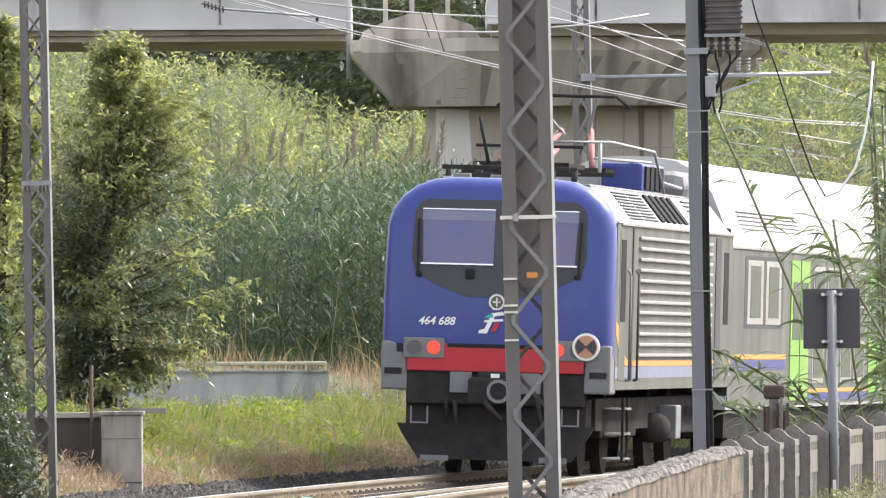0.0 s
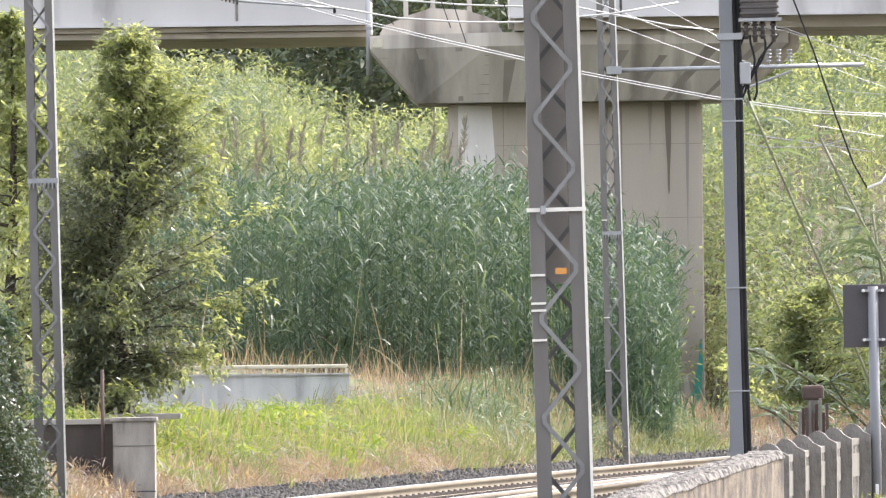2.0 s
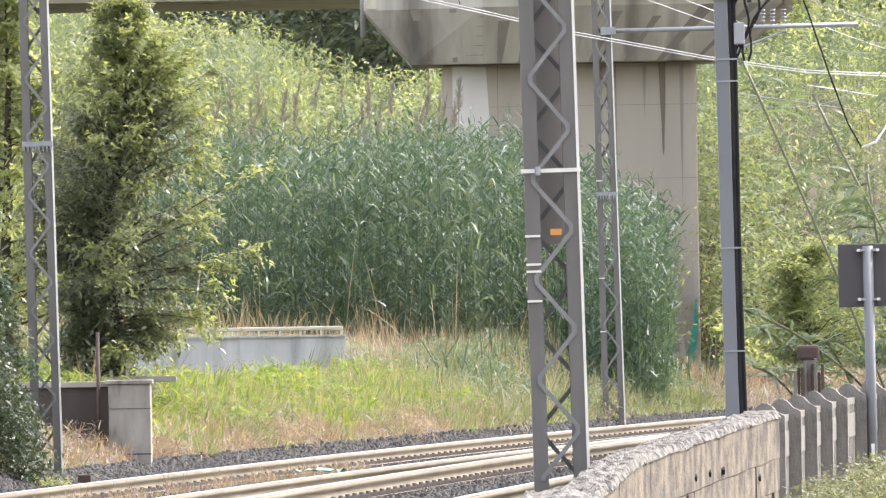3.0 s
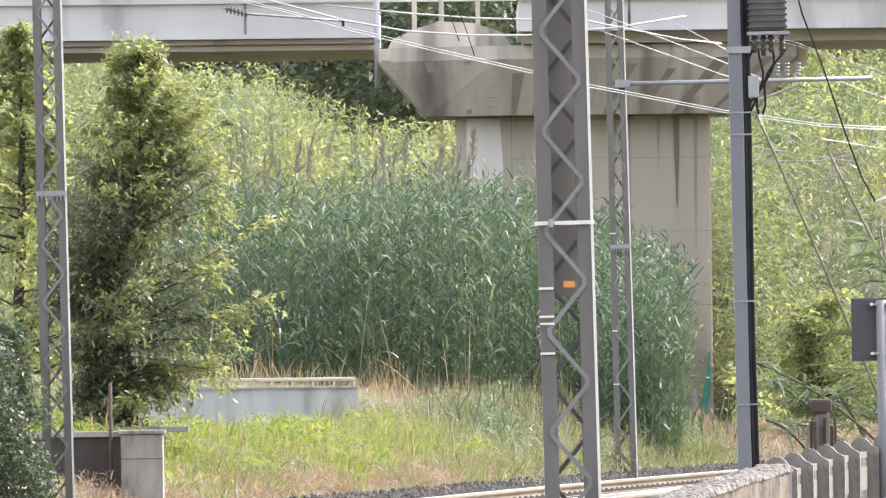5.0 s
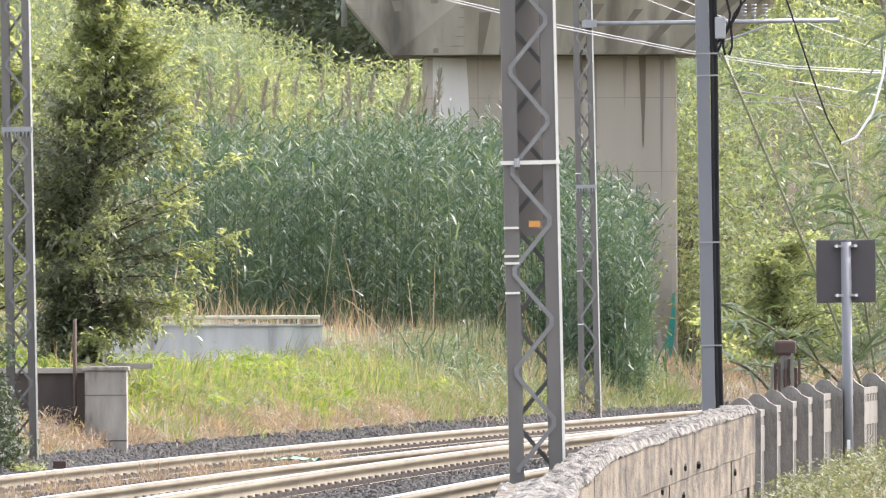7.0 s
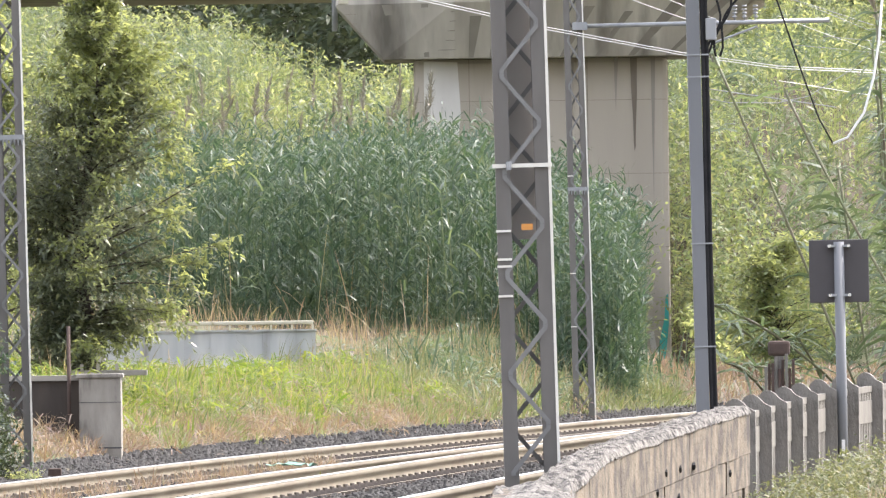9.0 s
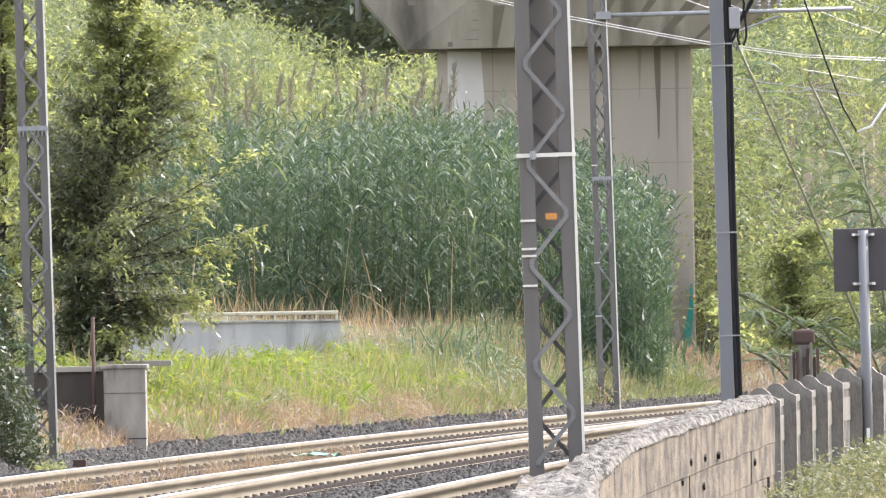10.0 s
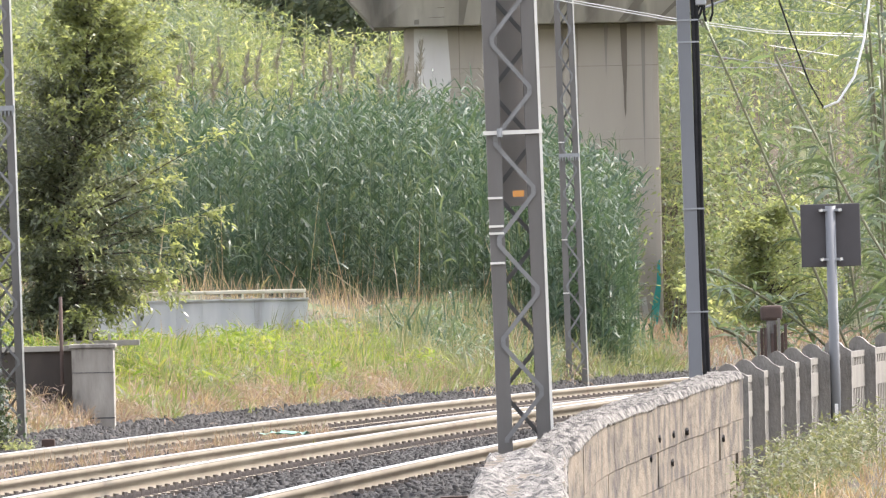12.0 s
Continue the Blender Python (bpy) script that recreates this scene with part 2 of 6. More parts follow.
# ---- building helpers ----
def mesh_of(bm, name, material, smooth=False):
    me = bpy.data.meshes.new(name)
    bm.normal_update()
    bm.to_mesh(me)
    bm.free()
    me.materials.append(material)
    if smooth:
        me.polygons.foreach_set("use_smooth", [True] * len(me.polygons))
    return me


def part(name, bm, material, parent=None, label="", smooth=False):
    ob = new(name, mesh_of(bm, name, material, smooth))
    ob.parent = parent
    if label:
        ob["label"] = label
    return ob


def thing(name, at, label, category, group="", kind=""):
    ob = new(name)
    ob.matrix_world = at
    return tagged(ob, label, category, group, kind)


def B(*boxes, bev=0.0):
    """A bmesh of boxes (x0, x1, y0, y1, z0, z1), edges rounded by bev."""
    bm = bmesh.new()
    for x0, x1, y0, y1, z0, z1 in boxes:
        g = bmesh.ops.create_cube(bm, size=1)["verts"]
        bmesh.ops.transform(bm, matrix=Matrix.Translation(((x0 + x1) / 2, (y0 + y1) / 2, (z0 + z1) / 2)) @ Matrix.Diagonal((x1 - x0, y1 - y0, z1 - z0, 1)), verts=g)
    if bev:
        bmesh.ops.bevel(bm, geom=bm.edges[:], offset=bev, segments=2, affect="EDGES", profile=0.5)
    return bm


def rod(bm, a, b, r, n=8, r2=None):
    """A round bar from a to b."""
    a, b = Vector(a), Vector(b)
    d = b - a
    m = Matrix.Translation((a + b) / 2) @ d.to_track_quat("Z", "Y").to_matrix().to_4x4()
    bmesh.ops.create_cone(bm, cap_ends=True, segments=n, radius1=r, radius2=r if r2 is None else r2, depth=d.length, matrix=m)
    return bm


def bar(bm, a, b, w, h, up=(0, 0, 1)):
    """A flat bar from a to b, w wide and h thick."""
    a, b = Vector(a), Vector(b)
    y = (b - a).normalized()
    x = y.cross(Vector(up)).normalized()
    z = x.cross(y)
    m = Matrix((x, y, z)).transposed().to_4x4()
    g = bmesh.ops.create_cube(bm, size=1)["verts"]
    bmesh.ops.transform(bm, matrix=Matrix.Translation((a + b) / 2) @ m @ Matrix.Diagonal((w, (b - a).length, h, 1)), verts=g)
    return bm


def tube(bm, pts, r, n=7):
    """One continuous round skin along pts."""
    pts = [Vector(p) for p in pts]
    rings = []
    for i, p in enumerate(pts):
        d = (pts[min(i + 1, len(pts) - 1)] - pts[max(i - 1, 0)]).normalized()
        x = d.cross(Vector((0.31, 0.9, 0.17))).normalized()
        y = d.cross(x)
        rings.append([bm.verts.new(p + (x * math.cos(a) + y * math.sin(a)) * r) for a in [2 * math.pi * k / n for k in range(n)]])
    for a, b in zip(rings, rings[1:]):
        for k in range(n):
            bm.faces.new((a[k], a[(k + 1) % n], b[(k + 1) % n], b[k]))
    bm.faces.new(rings[0][::-1])
    bm.faces.new(rings[-1])
    return bm


def R(*rods, n=8):
    bm = bmesh.new()
    for a, b, r in rods:
        rod(bm, a, b, r, n)
    return bm


def prism(poly, y0, y1, lean=None):
    """A plate with the outline poly (x, z), from y0 to y1."""
    bm = bmesh.new()
    f = [bm.verts.new((x, y0 + (lean(z) if lean else 0), z)) for x, z in poly]
    b = [bm.verts.new((x, y1 + (lean(z) if lean else 0), z)) for x, z in poly]
    bm.faces.new(f)
    bm.faces.new(b[::-1])
    for i in range(len(poly)):
        j = (i + 1) % len(poly)
        bm.faces.new((f[j], f[i], b[i], b[j]))
    bmesh.ops.recalc_face_normals(bm, faces=bm.faces[:])
    return bm


def np_mesh(name, verts, quads, material):
    me = bpy.data.meshes.new(name)
    verts, quads = np.asarray(verts, np.float32), np.asarray(quads, np.int32)
    me.vertices.add(len(verts))
    me.vertices.foreach_set("co", verts.ravel())
    me.loops.add(quads.size)
    me.loops.foreach_set("vertex_index", quads.ravel())
    me.polygons.add(len(quads))
    me.polygons.foreach_set("loop_start", np.arange(0, quads.size, quads.shape[1], dtype=np.int32))
    me.polygons.foreach_set("loop_total", np.full(len(quads), quads.shape[1], np.int32))
    me.update(calc_edges=True)
    me.materials.append(material)
    return me


# ---- the line ----
X0, Y0, TH, K = 0.919, 138.6, 0.121, 0.000728
CX, CY = X0 + math.cos(TH) / K, Y0 - math.sin(TH) / K


def tr(s, off=0.0):
    """Place on the far track's centre line s metres on, off metres to its right, and the heading."""
    a = TH + K * s
    return X0 + (math.cos(TH) - math.cos(a)) / K + off * math.cos(a), Y0 + (math.sin(a) - math.sin(TH)) / K - off * math.sin(a), a


def tm(s, off=0.0, z=0.0):
    x, y, a = tr(s, off)
    return pose(x, y, z, 0, 0, -math.degrees(a))


def s_at(y, off=0.0):
    """How far along the line the offset curve reaches the depth y."""
    lo, hi = -200.0, 600.0
    for _ in range(50):
        mid = (lo + hi) / 2
        lo, hi = (mid, hi) if tr(mid, off)[1] < y else (lo, mid)
    return lo


def smooth(t):
    t = np.clip(t, 0, 1)
    return t * t * (3 - 2 * t)


def off_of(x, y):
    return 1 / K - np.hypot(np.asarray(x) - CX, np.asarray(y) - CY)


def ground_z(x, y):
    """Height of the ground: track bed, verge, bank and hill on the far side, lane on the near side."""
    x, y = np.asarray(x, float), np.asarray(y, float)
    o = off_of(x, y)
    d = -o
    bed = -0.215 + 0.155 * smooth((o - 1.0) / 1.4)
    verge = np.interp(d, [2.4, 3.0, 4.5, 6, 9, 12, 40], [-0.3, -0.05, 0.42, 0.78, 1.25, 1.45, 1.6])
    verge = verge - 0.52 * smooth((d - 4.8) / 3) * (1 - smooth((y - 167) / 9))
    hill = (4.2 + 1.3 * smooth((-x - 1.8) / 4) + 1.6 * smooth((x - 4) / 4)) * smooth((y - 214) / 46) * smooth((d - 4) / 7)
    low = smooth((x - 4.1) / 0.8) * (1 - smooth((y - 229) / 9)) * smooth((y - 194) / 8) * smooth((d - 3.5) / 1.5)
    left = (verge + hill) * (1 - low) + 0.28 * low
    lane = -0.55 + 0.012 * np.clip(y - 98, -40, 60)
    z = np.where(o < -2.4, bed + (left - bed) * smooth((d - 2.4) / 0.9), bed)
    return np.where(o > 6.0, z + (lane - z) * smooth((o - 6.0) / 0.15), z)

# ---- ground ----
def build_ground():
    xs = np.concatenate([-np.geomspace(2500, 42, 14), np.arange(-40, 60.1, 0.5), np.geomspace(62, 2500, 14)])
    ys = np.concatenate([np.linspace(-300, 40, 10), np.arange(42, 330, 0.9), np.geomspace(331, 4500, 18)])
    X, Y = np.meshgrid(xs, ys)
    Z = ground_z(X, Y)
    rng = np.random.default_rng(3)
    Z += np.where(off_of(X, Y) < -3.4, rng.normal(0, 0.03, Z.shape), 0)
    V = np.stack([X, Y, Z], -1).reshape(-1, 3)
    i = np.arange(len(ys) - 1)[:, None] * len(xs) + np.arange(len(xs) - 1)
    Q = np.stack([i, i + 1, i + 1 + len(xs), i + len(xs)], -1).reshape(-1, 4)
    ob = new("ground", np_mesh("ground", V, Q, M_SOIL))
    tagged(ob, "dry brown soil of the verge and bank beside the tracks", "ground", kind="structure")


build_ground()


# ---- ballast ----
def stones(name, label, count, s0, s1, o0, o1, seed, size=(0.02, 0.045), lift=0.0):
    """Loose angular stones, each a squashed, turned block."""
    rng = np.random.default_rng(seed)
    s, o = rng.uniform(s0, s1, count), rng.uniform(o0, o1, count)
    a = TH + K * s
    x = X0 + (math.cos(TH) - np.cos(a)) / K + o * np.cos(a)
    y = Y0 + (np.sin(a) - math.sin(TH)) / K - o * np.sin(a)
    z = ground_z(x, y) + rng.uniform(-0.01, 0.03, count) + lift
    base = np.array([[-1, -1, -1], [1, -1, -1], [1, 1, -1], [-1, 1, -1], [-0.6, -0.7, 1], [0.8, -0.5, 0.8], [0.6, 0.7, 1], [-0.7, 0.5, 0.7]])
    faces = np.array([[0, 1, 5, 4], [1, 2, 6, 5], [2, 3, 7, 6], [3, 0, 4, 7], [4, 5, 6, 7]])
    r = rng.uniform(*size, (count, 1, 3))
    b = base[None] * r + rng.normal(0, 0.006, (count, 8, 3))
    q = rng.uniform(0, 6.28, count)
    t = rng.uniform(-0.6, 0.6, count)
    c, sn = np.cos(q)[:, None], np.sin(q)[:, None]
    bx, by = b[..., 0] * c - b[..., 1] * sn, b[..., 0] * sn + b[..., 1] * c
    ct, st = np.cos(t)[:, None], np.sin(t)[:, None]
    by, bz = by * ct - b[..., 2] * st, by * st + b[..., 2] * ct
    V = np.stack([bx + x[:, None], by + y[:, None], bz + z[:, None]], -1).reshape(-1, 3)
    Q = (faces[None] + np.arange(count)[:, None, None] * 8).reshape(-1, 4)
    ob = new(name, np_mesh(name, V, Q, M_STONE))
    tagged(ob, label, "ballast", kind="stuff")
    ob.parent = None
    return ob


stones("ballast_gravel", "dark grey crushed stone ballast heaped along the far track's shoulder", 75000, -45, 80, -3.05, -0.95, 5, (0.016, 0.038))
stones("ballast_gravel", "dark grey crushed stone ballast between the two tracks", 55000, -62, 60, -0.6, 2.9, 6, (0.016, 0.036))
stones("ballast_gravel", "dark grey crushed stone ballast beside the near track", 50000, -80, 20, 3.05, 5.95, 7, (0.016, 0.036))


# ---- tracks ----
RAIL = [(-0.07, -0.172), (0.07, -0.172), (0.07, -0.158), (0.012, -0.14), (0.010, -0.052), (0.036, -0.04), (0.036, -0.010), (0.026, 0.0), (-0.026, 0.0), (-0.036, -0.010), (-0.036, -0.04), (-0.010, -0.052), (-0.012, -0.14), (-0.07, -0.158)]


def sweep(profile, off, z, s0, s1, step, closed=True):
    n, V, Q = len(profile), [], []
    count = int((s1 - s0) / step) + 1
    for k in range(count):
        for px, pz in profile:
            x, y, _ = tr(s0 + k * step, off + px)
            V.append((x, y, z + pz))
    for k in range(count - 1):
        for i in range(n if closed else n - 1):
            j = (i + 1) % n
            Q.append((k * n + i, k * n + j, k * n + n + j, k * n + n + i))
    return V, Q


def build_track(off, z, cant, s0, s1, label):
    t = thing("railway_track", Matrix(), label, "railway track", "tracks of the line", "structure")
    for side in (-1, 1):
        zz = z - (cant if side > 0 else 0)
        V, Q = sweep(RAIL, off + side * 0.75, zz, s0, s1, 2.0)
        ob = new("rail", np_mesh("rail", V, Q, M_RAIL))
        ob.parent, ob["label"] = t, "rusty rail with a worn bright head"
        V, Q = sweep([(-0.034, 0.002), (0.034, 0.002), (0.03, 0.004), (-0.03, 0.004)], off + side * 0.75, zz, s0, s1, 2.0)
        ob2 = new("rail_head", np_mesh("rail_head", V, Q, M_HEAD))
        ob2.parent, ob2["label"] = ob, "bright worn running surface"
    return t


far_track = build_track(0, 0.0, 0.046, -130, 480, "far railway track, rusty rails on concrete sleepers")
near_track = build_track(3.708, 0.149, 0.046, -130, 480, "near railway track, rusty rails on concrete sleepers")


# ---- viaduct ----
def build_viaduct():
    v = thing("viaduct", Matrix(), "grey concrete road viaduct on a flared hammerhead pier", "bridge", kind="structure")
    # pier shaft with a rounded, lit end
    bm = B((0.13, 5.3, 229.6, 232.2, -0.3, 6.74), bev=0.12)
    part("pier_shaft", bm, M_PIER, v, "stained concrete pier shaft")
    for k in range(4):
        part("joint_line", B((0.128, 5.302, 229.595, 229.6, 1.35 + 1.5 * k, 1.357 + 1.5 * k)), M_STAIN, v)
    part("drain_stain", prism([(4.53, 6.7), (4.67, 6.7), (4.66, 5.9), (4.63, 5.2), (4.625, 4.9), (4.6, 4.8), (4.585, 5.0), (4.58, 5.4), (4.55, 6.0)], 229.585, 229.597), M_STAIN, v, "dark run-off stain")
    # cap: an upside-down frustum, longer to the far side
    bm = bmesh.new()
    lo = [(-0.47, 229.2), (0.96, 228.6), (5.7, 228.6), (5.95, 232.6), (-0.47, 232.6)]
    hi = [(-1.43, 229.0), (0.98, 227.6), (7.0, 227.6), (7.4, 233.4), (-1.43, 233.4)]
    a = [bm.verts.new((x, y, 6.72)) for x, y in lo]
    b = [bm.verts.new((x, y, 7.83)) for x, y in hi]
    c = [bm.verts.new((x, y, 8.1)) for x, y in hi]
    for p, q in ((a, b), (b, c)):
        for i in range(5):
            bm.faces.new((p[i], p[(i + 1) % 5], q[(i + 1) % 5], q[i]))
    bm.faces.new(a[::-1])
    bm.faces.new(c)
    bmesh.ops.recalc_face_normals(bm, faces=bm.faces[:])
    part("pier_cap", bm, M_CAP, v, "board-marked flared concrete pier cap")
    for k in range(5):
        u = 0.15 + 0.17 * k
        xa, ya = -0.47 - 0.96 * u + 0.02, 229.2 - 0.2 * u
        xb, yb = 0.96 + 0.02 * u, 228.6 - 1.0 * u
        bm = bmesh.new()
        bar(bm, (xa, ya - 0.006, 6.72 + 1.11 * u), (xb, yb - 0.006, 6.72 + 1.11 * u), 0.012, 0.008)
        part("board_line", bm, M_STAIN, v)
    part("cap_stain", prism([(-1.38, 7.86), (-1.0, 7.86), (-1.02, 8.06), (-1.36, 8.05)], 228.85, 228.99), M_LICHEN, v, "yellowish lichen on the cap's edge")
    part("bearing_block", prism([(-1.25, 8.1), (1.3, 8.1), (1.1, 8.42), (0.5, 8.62), (-0.2, 8.66), (-0.7, 8.5), (-1.15, 8.3)], 229.4, 231.5), M_CAP, v, "weathered concrete bearing block")
    # box girder and parapets, running across the view
    part("girder", B((-60, -1.44, 232.0, 240.0, 8.42, 9.15)), M_DECK, v, "pale grey deck edge")
    part("girder", B((1.4, 70, 226.6, 234.0, 8.35, 8.97)), M_DECK, v, "pale grey deck edge")
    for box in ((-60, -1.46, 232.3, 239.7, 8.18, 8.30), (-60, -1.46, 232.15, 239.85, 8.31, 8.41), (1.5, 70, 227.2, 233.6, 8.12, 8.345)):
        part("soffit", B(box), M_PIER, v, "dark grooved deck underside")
    part("parapet", B((-60, 1.39, 231.9, 232.1, 9.15, 10.2)), M_DECK, v)
    part("parapet", B((1.4, 70, 226.5, 226.7, 8.97, 10.0)), M_DECK, v)
    for x in (9.0, 3.6):
        part("fascia_joint", B((x, x + 0.05, 226.585, 226.6, 8.36, 8.97)), M_FENCE, v)
    part("fascia_joint", B((-4.2, -4.15, 231.985, 232.0, 8.52, 9.15)), M_FENCE, v)
    part("deck_ledge", B((-60, -1.44, 231.93, 232.0, 8.42, 8.47)), M_DECK, v)
    part("deck_ledge", B((1.4, 70, 226.53, 226.6, 8.35, 8.4)), M_DECK, v)
    # run-off streaks that fan out over the cap's sloping faces
    for u0, wid, top in ((0.06, 0.035, 0.75), (0.15, 0.05, 1.0), (0.45, 0.03, 0.9), (0.60, 0.025, 0.8), (0.74, 0.045, 1.0), (0.9, 0.03, 1.0)):
        bm = bmesh.new()
        quad = []
        for u, w in ((u0, 0.0), (u0 + wid * 0.6, 0.0), (u0 + wid, top), (u0 - wid * 0.2, top)):
            xl, xh = 0.96 + 4.74 * u, 0.98 + 6.02 * u
            quad.append(bm.verts.new((xl + (xh - xl) * w, 228.59 - w, 6.725 + 1.1 * w)))
        bm.faces.new(quad)
        f = bmesh.ops.extrude_face_region(bm, geom=bm.faces[:])
        bmesh.ops.translate(bm, vec=(0, 0.02, 0.004), verts=[q for q in f["geom"] if isinstance(q, bmesh.types.BMVert)])
        part("cap_streak", bm, M_STREAK, v, "dark run-off streak")
    for x0, x1, wid in ((-0.15, -0.5, 0.13), (0.35, 0.3, 0.10)):
        bm = bmesh.new()
        quad = []
        for x, w in ((x0, 0.03), (x0 + wid, 0.03), (x1 + wid * 1.4, 0.98), (x1, 0.98)):
            k = (x + 0.47 + 0.96 * w) / (1.43 + 0.98 * w)
            quad.append(bm.verts.new((x, 229.2 - 0.2 * w - k * (0.6 + 0.8 * w) - 0.012, 6.72 + 1.11 * w)))
        bm.faces.new(quad)
        f = bmesh.ops.extrude_face_region(bm, geom=bm.faces[:])
        bmesh.ops.translate(bm, vec=(0.004, 0.03, 0.004), verts=[q for q in f["geom"] if isinstance(q, bmesh.types.BMVert)])
        part("cap_streak", bm, M_STREAK, v, "dark run-off streak")
    for x, z in ((-0.75, 8.1), (-0.2, 8.1), (0.55, 8.1)):
        part("girder_web", B((x, x + 0.1, 231.3, 231.45, z, 9.6)), M_CAP, v, "weathered girder end web")
    for x in (1.25, 2.45, 3.65):
        part("joint_line", B((x, x + 0.01, 229.594, 229.6, 1.0, 6.7)), M_STAIN, v)
    part("whitewash_patch", prism([(0.32, 1.5), (0.98, 1.5), (1.0, 4.9), (1.08, 5.6), (1.02, 6.66), (0.34, 6.68)], 229.588, 229.598), M_WASH, v, "flaking whitewashed patch")
    for x, z in ((3.3, 5.3), (4.95, 3.6), (2.2, 5.9), (4.2, 5.6)):
        part("run_mark", prism([(x, 6.72), (x + 0.09, 6.72), (x + 0.06, (6.72 + z) / 2), (x + 0.03, z), (x + 0.01, (6.72 + z) / 2)], 229.588, 229.598), M_STREAK, v, "thin run-off mark")
    part("teal_graffiti", prism([(4.98, 0.5), (5.14, 0.45), (5.2, 0.8), (5.25, 1.3), (5.24, 1.9), (5.19, 1.85), (5.16, 1.4), (5.06, 0.95)], 229.575, 229.598), M_TEAL, v, "teal sprayed paint at the pier's foot")
    part("white_graffiti", prism([(4.78, 0.35), (5.12, 0.3), (5.14, 0.45), (4.98, 0.5), (5.0, 0.75), (4.94, 1.15), (4.85, 1.1), (4.88, 0.7)], 229.578, 229.596), M_WASH, v)
    pipe = thing("drain_pipe", Matrix.Translation((-1.47, 231.6, 0)), "pale grey drain pipe hanging beside the pier cap", "pipe")
    part("pipe", R(((0, 0, 7.37), (0, 0, 9.3), 0.06), n=12), M_SHEET, pipe, smooth=True)
    part("collar", R(((0, 0, 8.3), (0, 0, 8.36), 0.075), n=12), M_GALV, pipe)


build_viaduct()


# ---- boundary wall ----
def wall_top(y):
    return 0.50 + 0.0088 * (y - 77) - 0.13 * float(smooth((78.5 - y) / 6.0))


WALL_OFF = 6.15


def build_wall():
    w = thing("wall_boundary", Matrix(), "weathered cast concrete boundary wall with a rough broken top", "wall", kind="structure")
    rng = np.random.default_rng(8)
    s0, s1 = s_at(73.6, 6.3), s_at(95.8, 6.3)
    # courses of long blocks with open joints
    for k in range(5):
        s = s0
        while s < s1 - 0.05:
            e = min(s1, s + rng.uniform(1.7, 4.2))
            bm = bmesh.new()
            ring = []
            for q in np.linspace(s + 0.022, e - 0.022, 5):
                ym = tr(q, 6.3)[1]
                top = wall_top(ym) - 0.055
                z0 = top - 1.42 + k * 0.27 if k else top - 2.0
                z1 = top - 1.42 + (k + 1) * 0.27 - (rng.uniform(0.003, 0.009) if k < 4 else 0.0)
                if k == 4:
                    z1 = top
                jit = rng.uniform(-0.012, 0.012)
                pts = [tr(q, WALL_OFF), tr(q, WALL_OFF + 0.29 + jit)]
                ring.append([bm.verts.new((pts[0][0], pts[0][1], z0)), bm.verts.new((pts[1][0], pts[1][1], z0)), bm.verts.new((pts[1][0], pts[1][1], z1)), bm.verts.new((pts[0][0], pts[0][1], z1))])
            for a, b in zip(ring, ring[1:]):
                for i in range(4):
                    bm.faces.new((a[i], a[(i + 1) % 4], b[(i + 1) % 4], b[i]))
            bm.faces.new(ring[0][::-1])
            bm.faces.new(ring[-1])
            bmesh.ops.recalc_face_normals(bm, faces=bm.faces[:])
            part("block", bm, M_WALL, w)
            s = e
    # core behind the joints
    bm = bmesh.new()
    ring = []
    for q in np.linspace(s0, s1 - 0.01, 30):
        ym = tr(q, 6.3)[1]
        a, b = tr(q, WALL_OFF + 0.02), tr(q, WALL_OFF + 0.27)
        t = wall_top(ym) - 0.058
        ring.append([bm.verts.new((a[0], a[1], t - 2)), bm.verts.new((b[0], b[1], t - 2)), bm.verts.new((b[0], b[1], t)), bm.verts.new((a[0], a[1], t))])
    for a, b in zip(ring, ring[1:]):
        for i in range(4):
            bm.faces.new((a[i], a[(i + 1) % 4], b[(i + 1) % 4], b[i]))
    bm.faces.new(ring[-1])
    bm.faces.new(ring[0][::-1])
    bmesh.ops.recalc_face_normals(bm, faces=bm.faces[:])
    part("joint_mortar", bm, M_FENCE, w, "dark recessed joints")
    # rough coping with a broken, lumpy surface
    na, nb = 900, 12
    V = np.zeros((na, nb, 3))
    for i, q in enumerate(np.linspace(s0, s1 + 0.02, na)):
        for j, t in enumerate(np.linspace(0, 1, nb)):
            x, y, _ = tr(q, WALL_OFF - 0.015 + 0.32 * t)
            e = min(t, 1 - t) * nb
            dip = -0.05 if j in (0, nb - 1) else -0.004 if j in (1, nb - 2) else 0
            dip -= 0.3 if i < 1 else 0.03 if i < 6 else 0
            z = wall_top(y) - 0.005 + dip + 0.012 * noise.noise((q * 0.5, t * 2, 1)) + 0.012 * noise.noise((q * 1.9, t * 5, 5)) + 0.012 * noise.noise((q * 5.1, t * 12, 7)) + rng.normal(0, 0.006)
            V[i, j] = (x + 0.012 * noise.noise((q * 2.3, t * 4, 9)) + 0.008 * noise.noise((q * 7, t * 9, 2)), y, z)
    i = np.arange(na - 1)[:, None] * nb + np.arange(nb - 1)
    Q = np.stack([i, i + 1, i + 1 + nb, i + nb], -1).reshape(-1, 4)
    ob = new("coping", np_mesh("coping", V.reshape(-1, 3), Q, M_WALLTOP))
    ob.parent, ob["label"] = w, "rough crumbling pale coping"
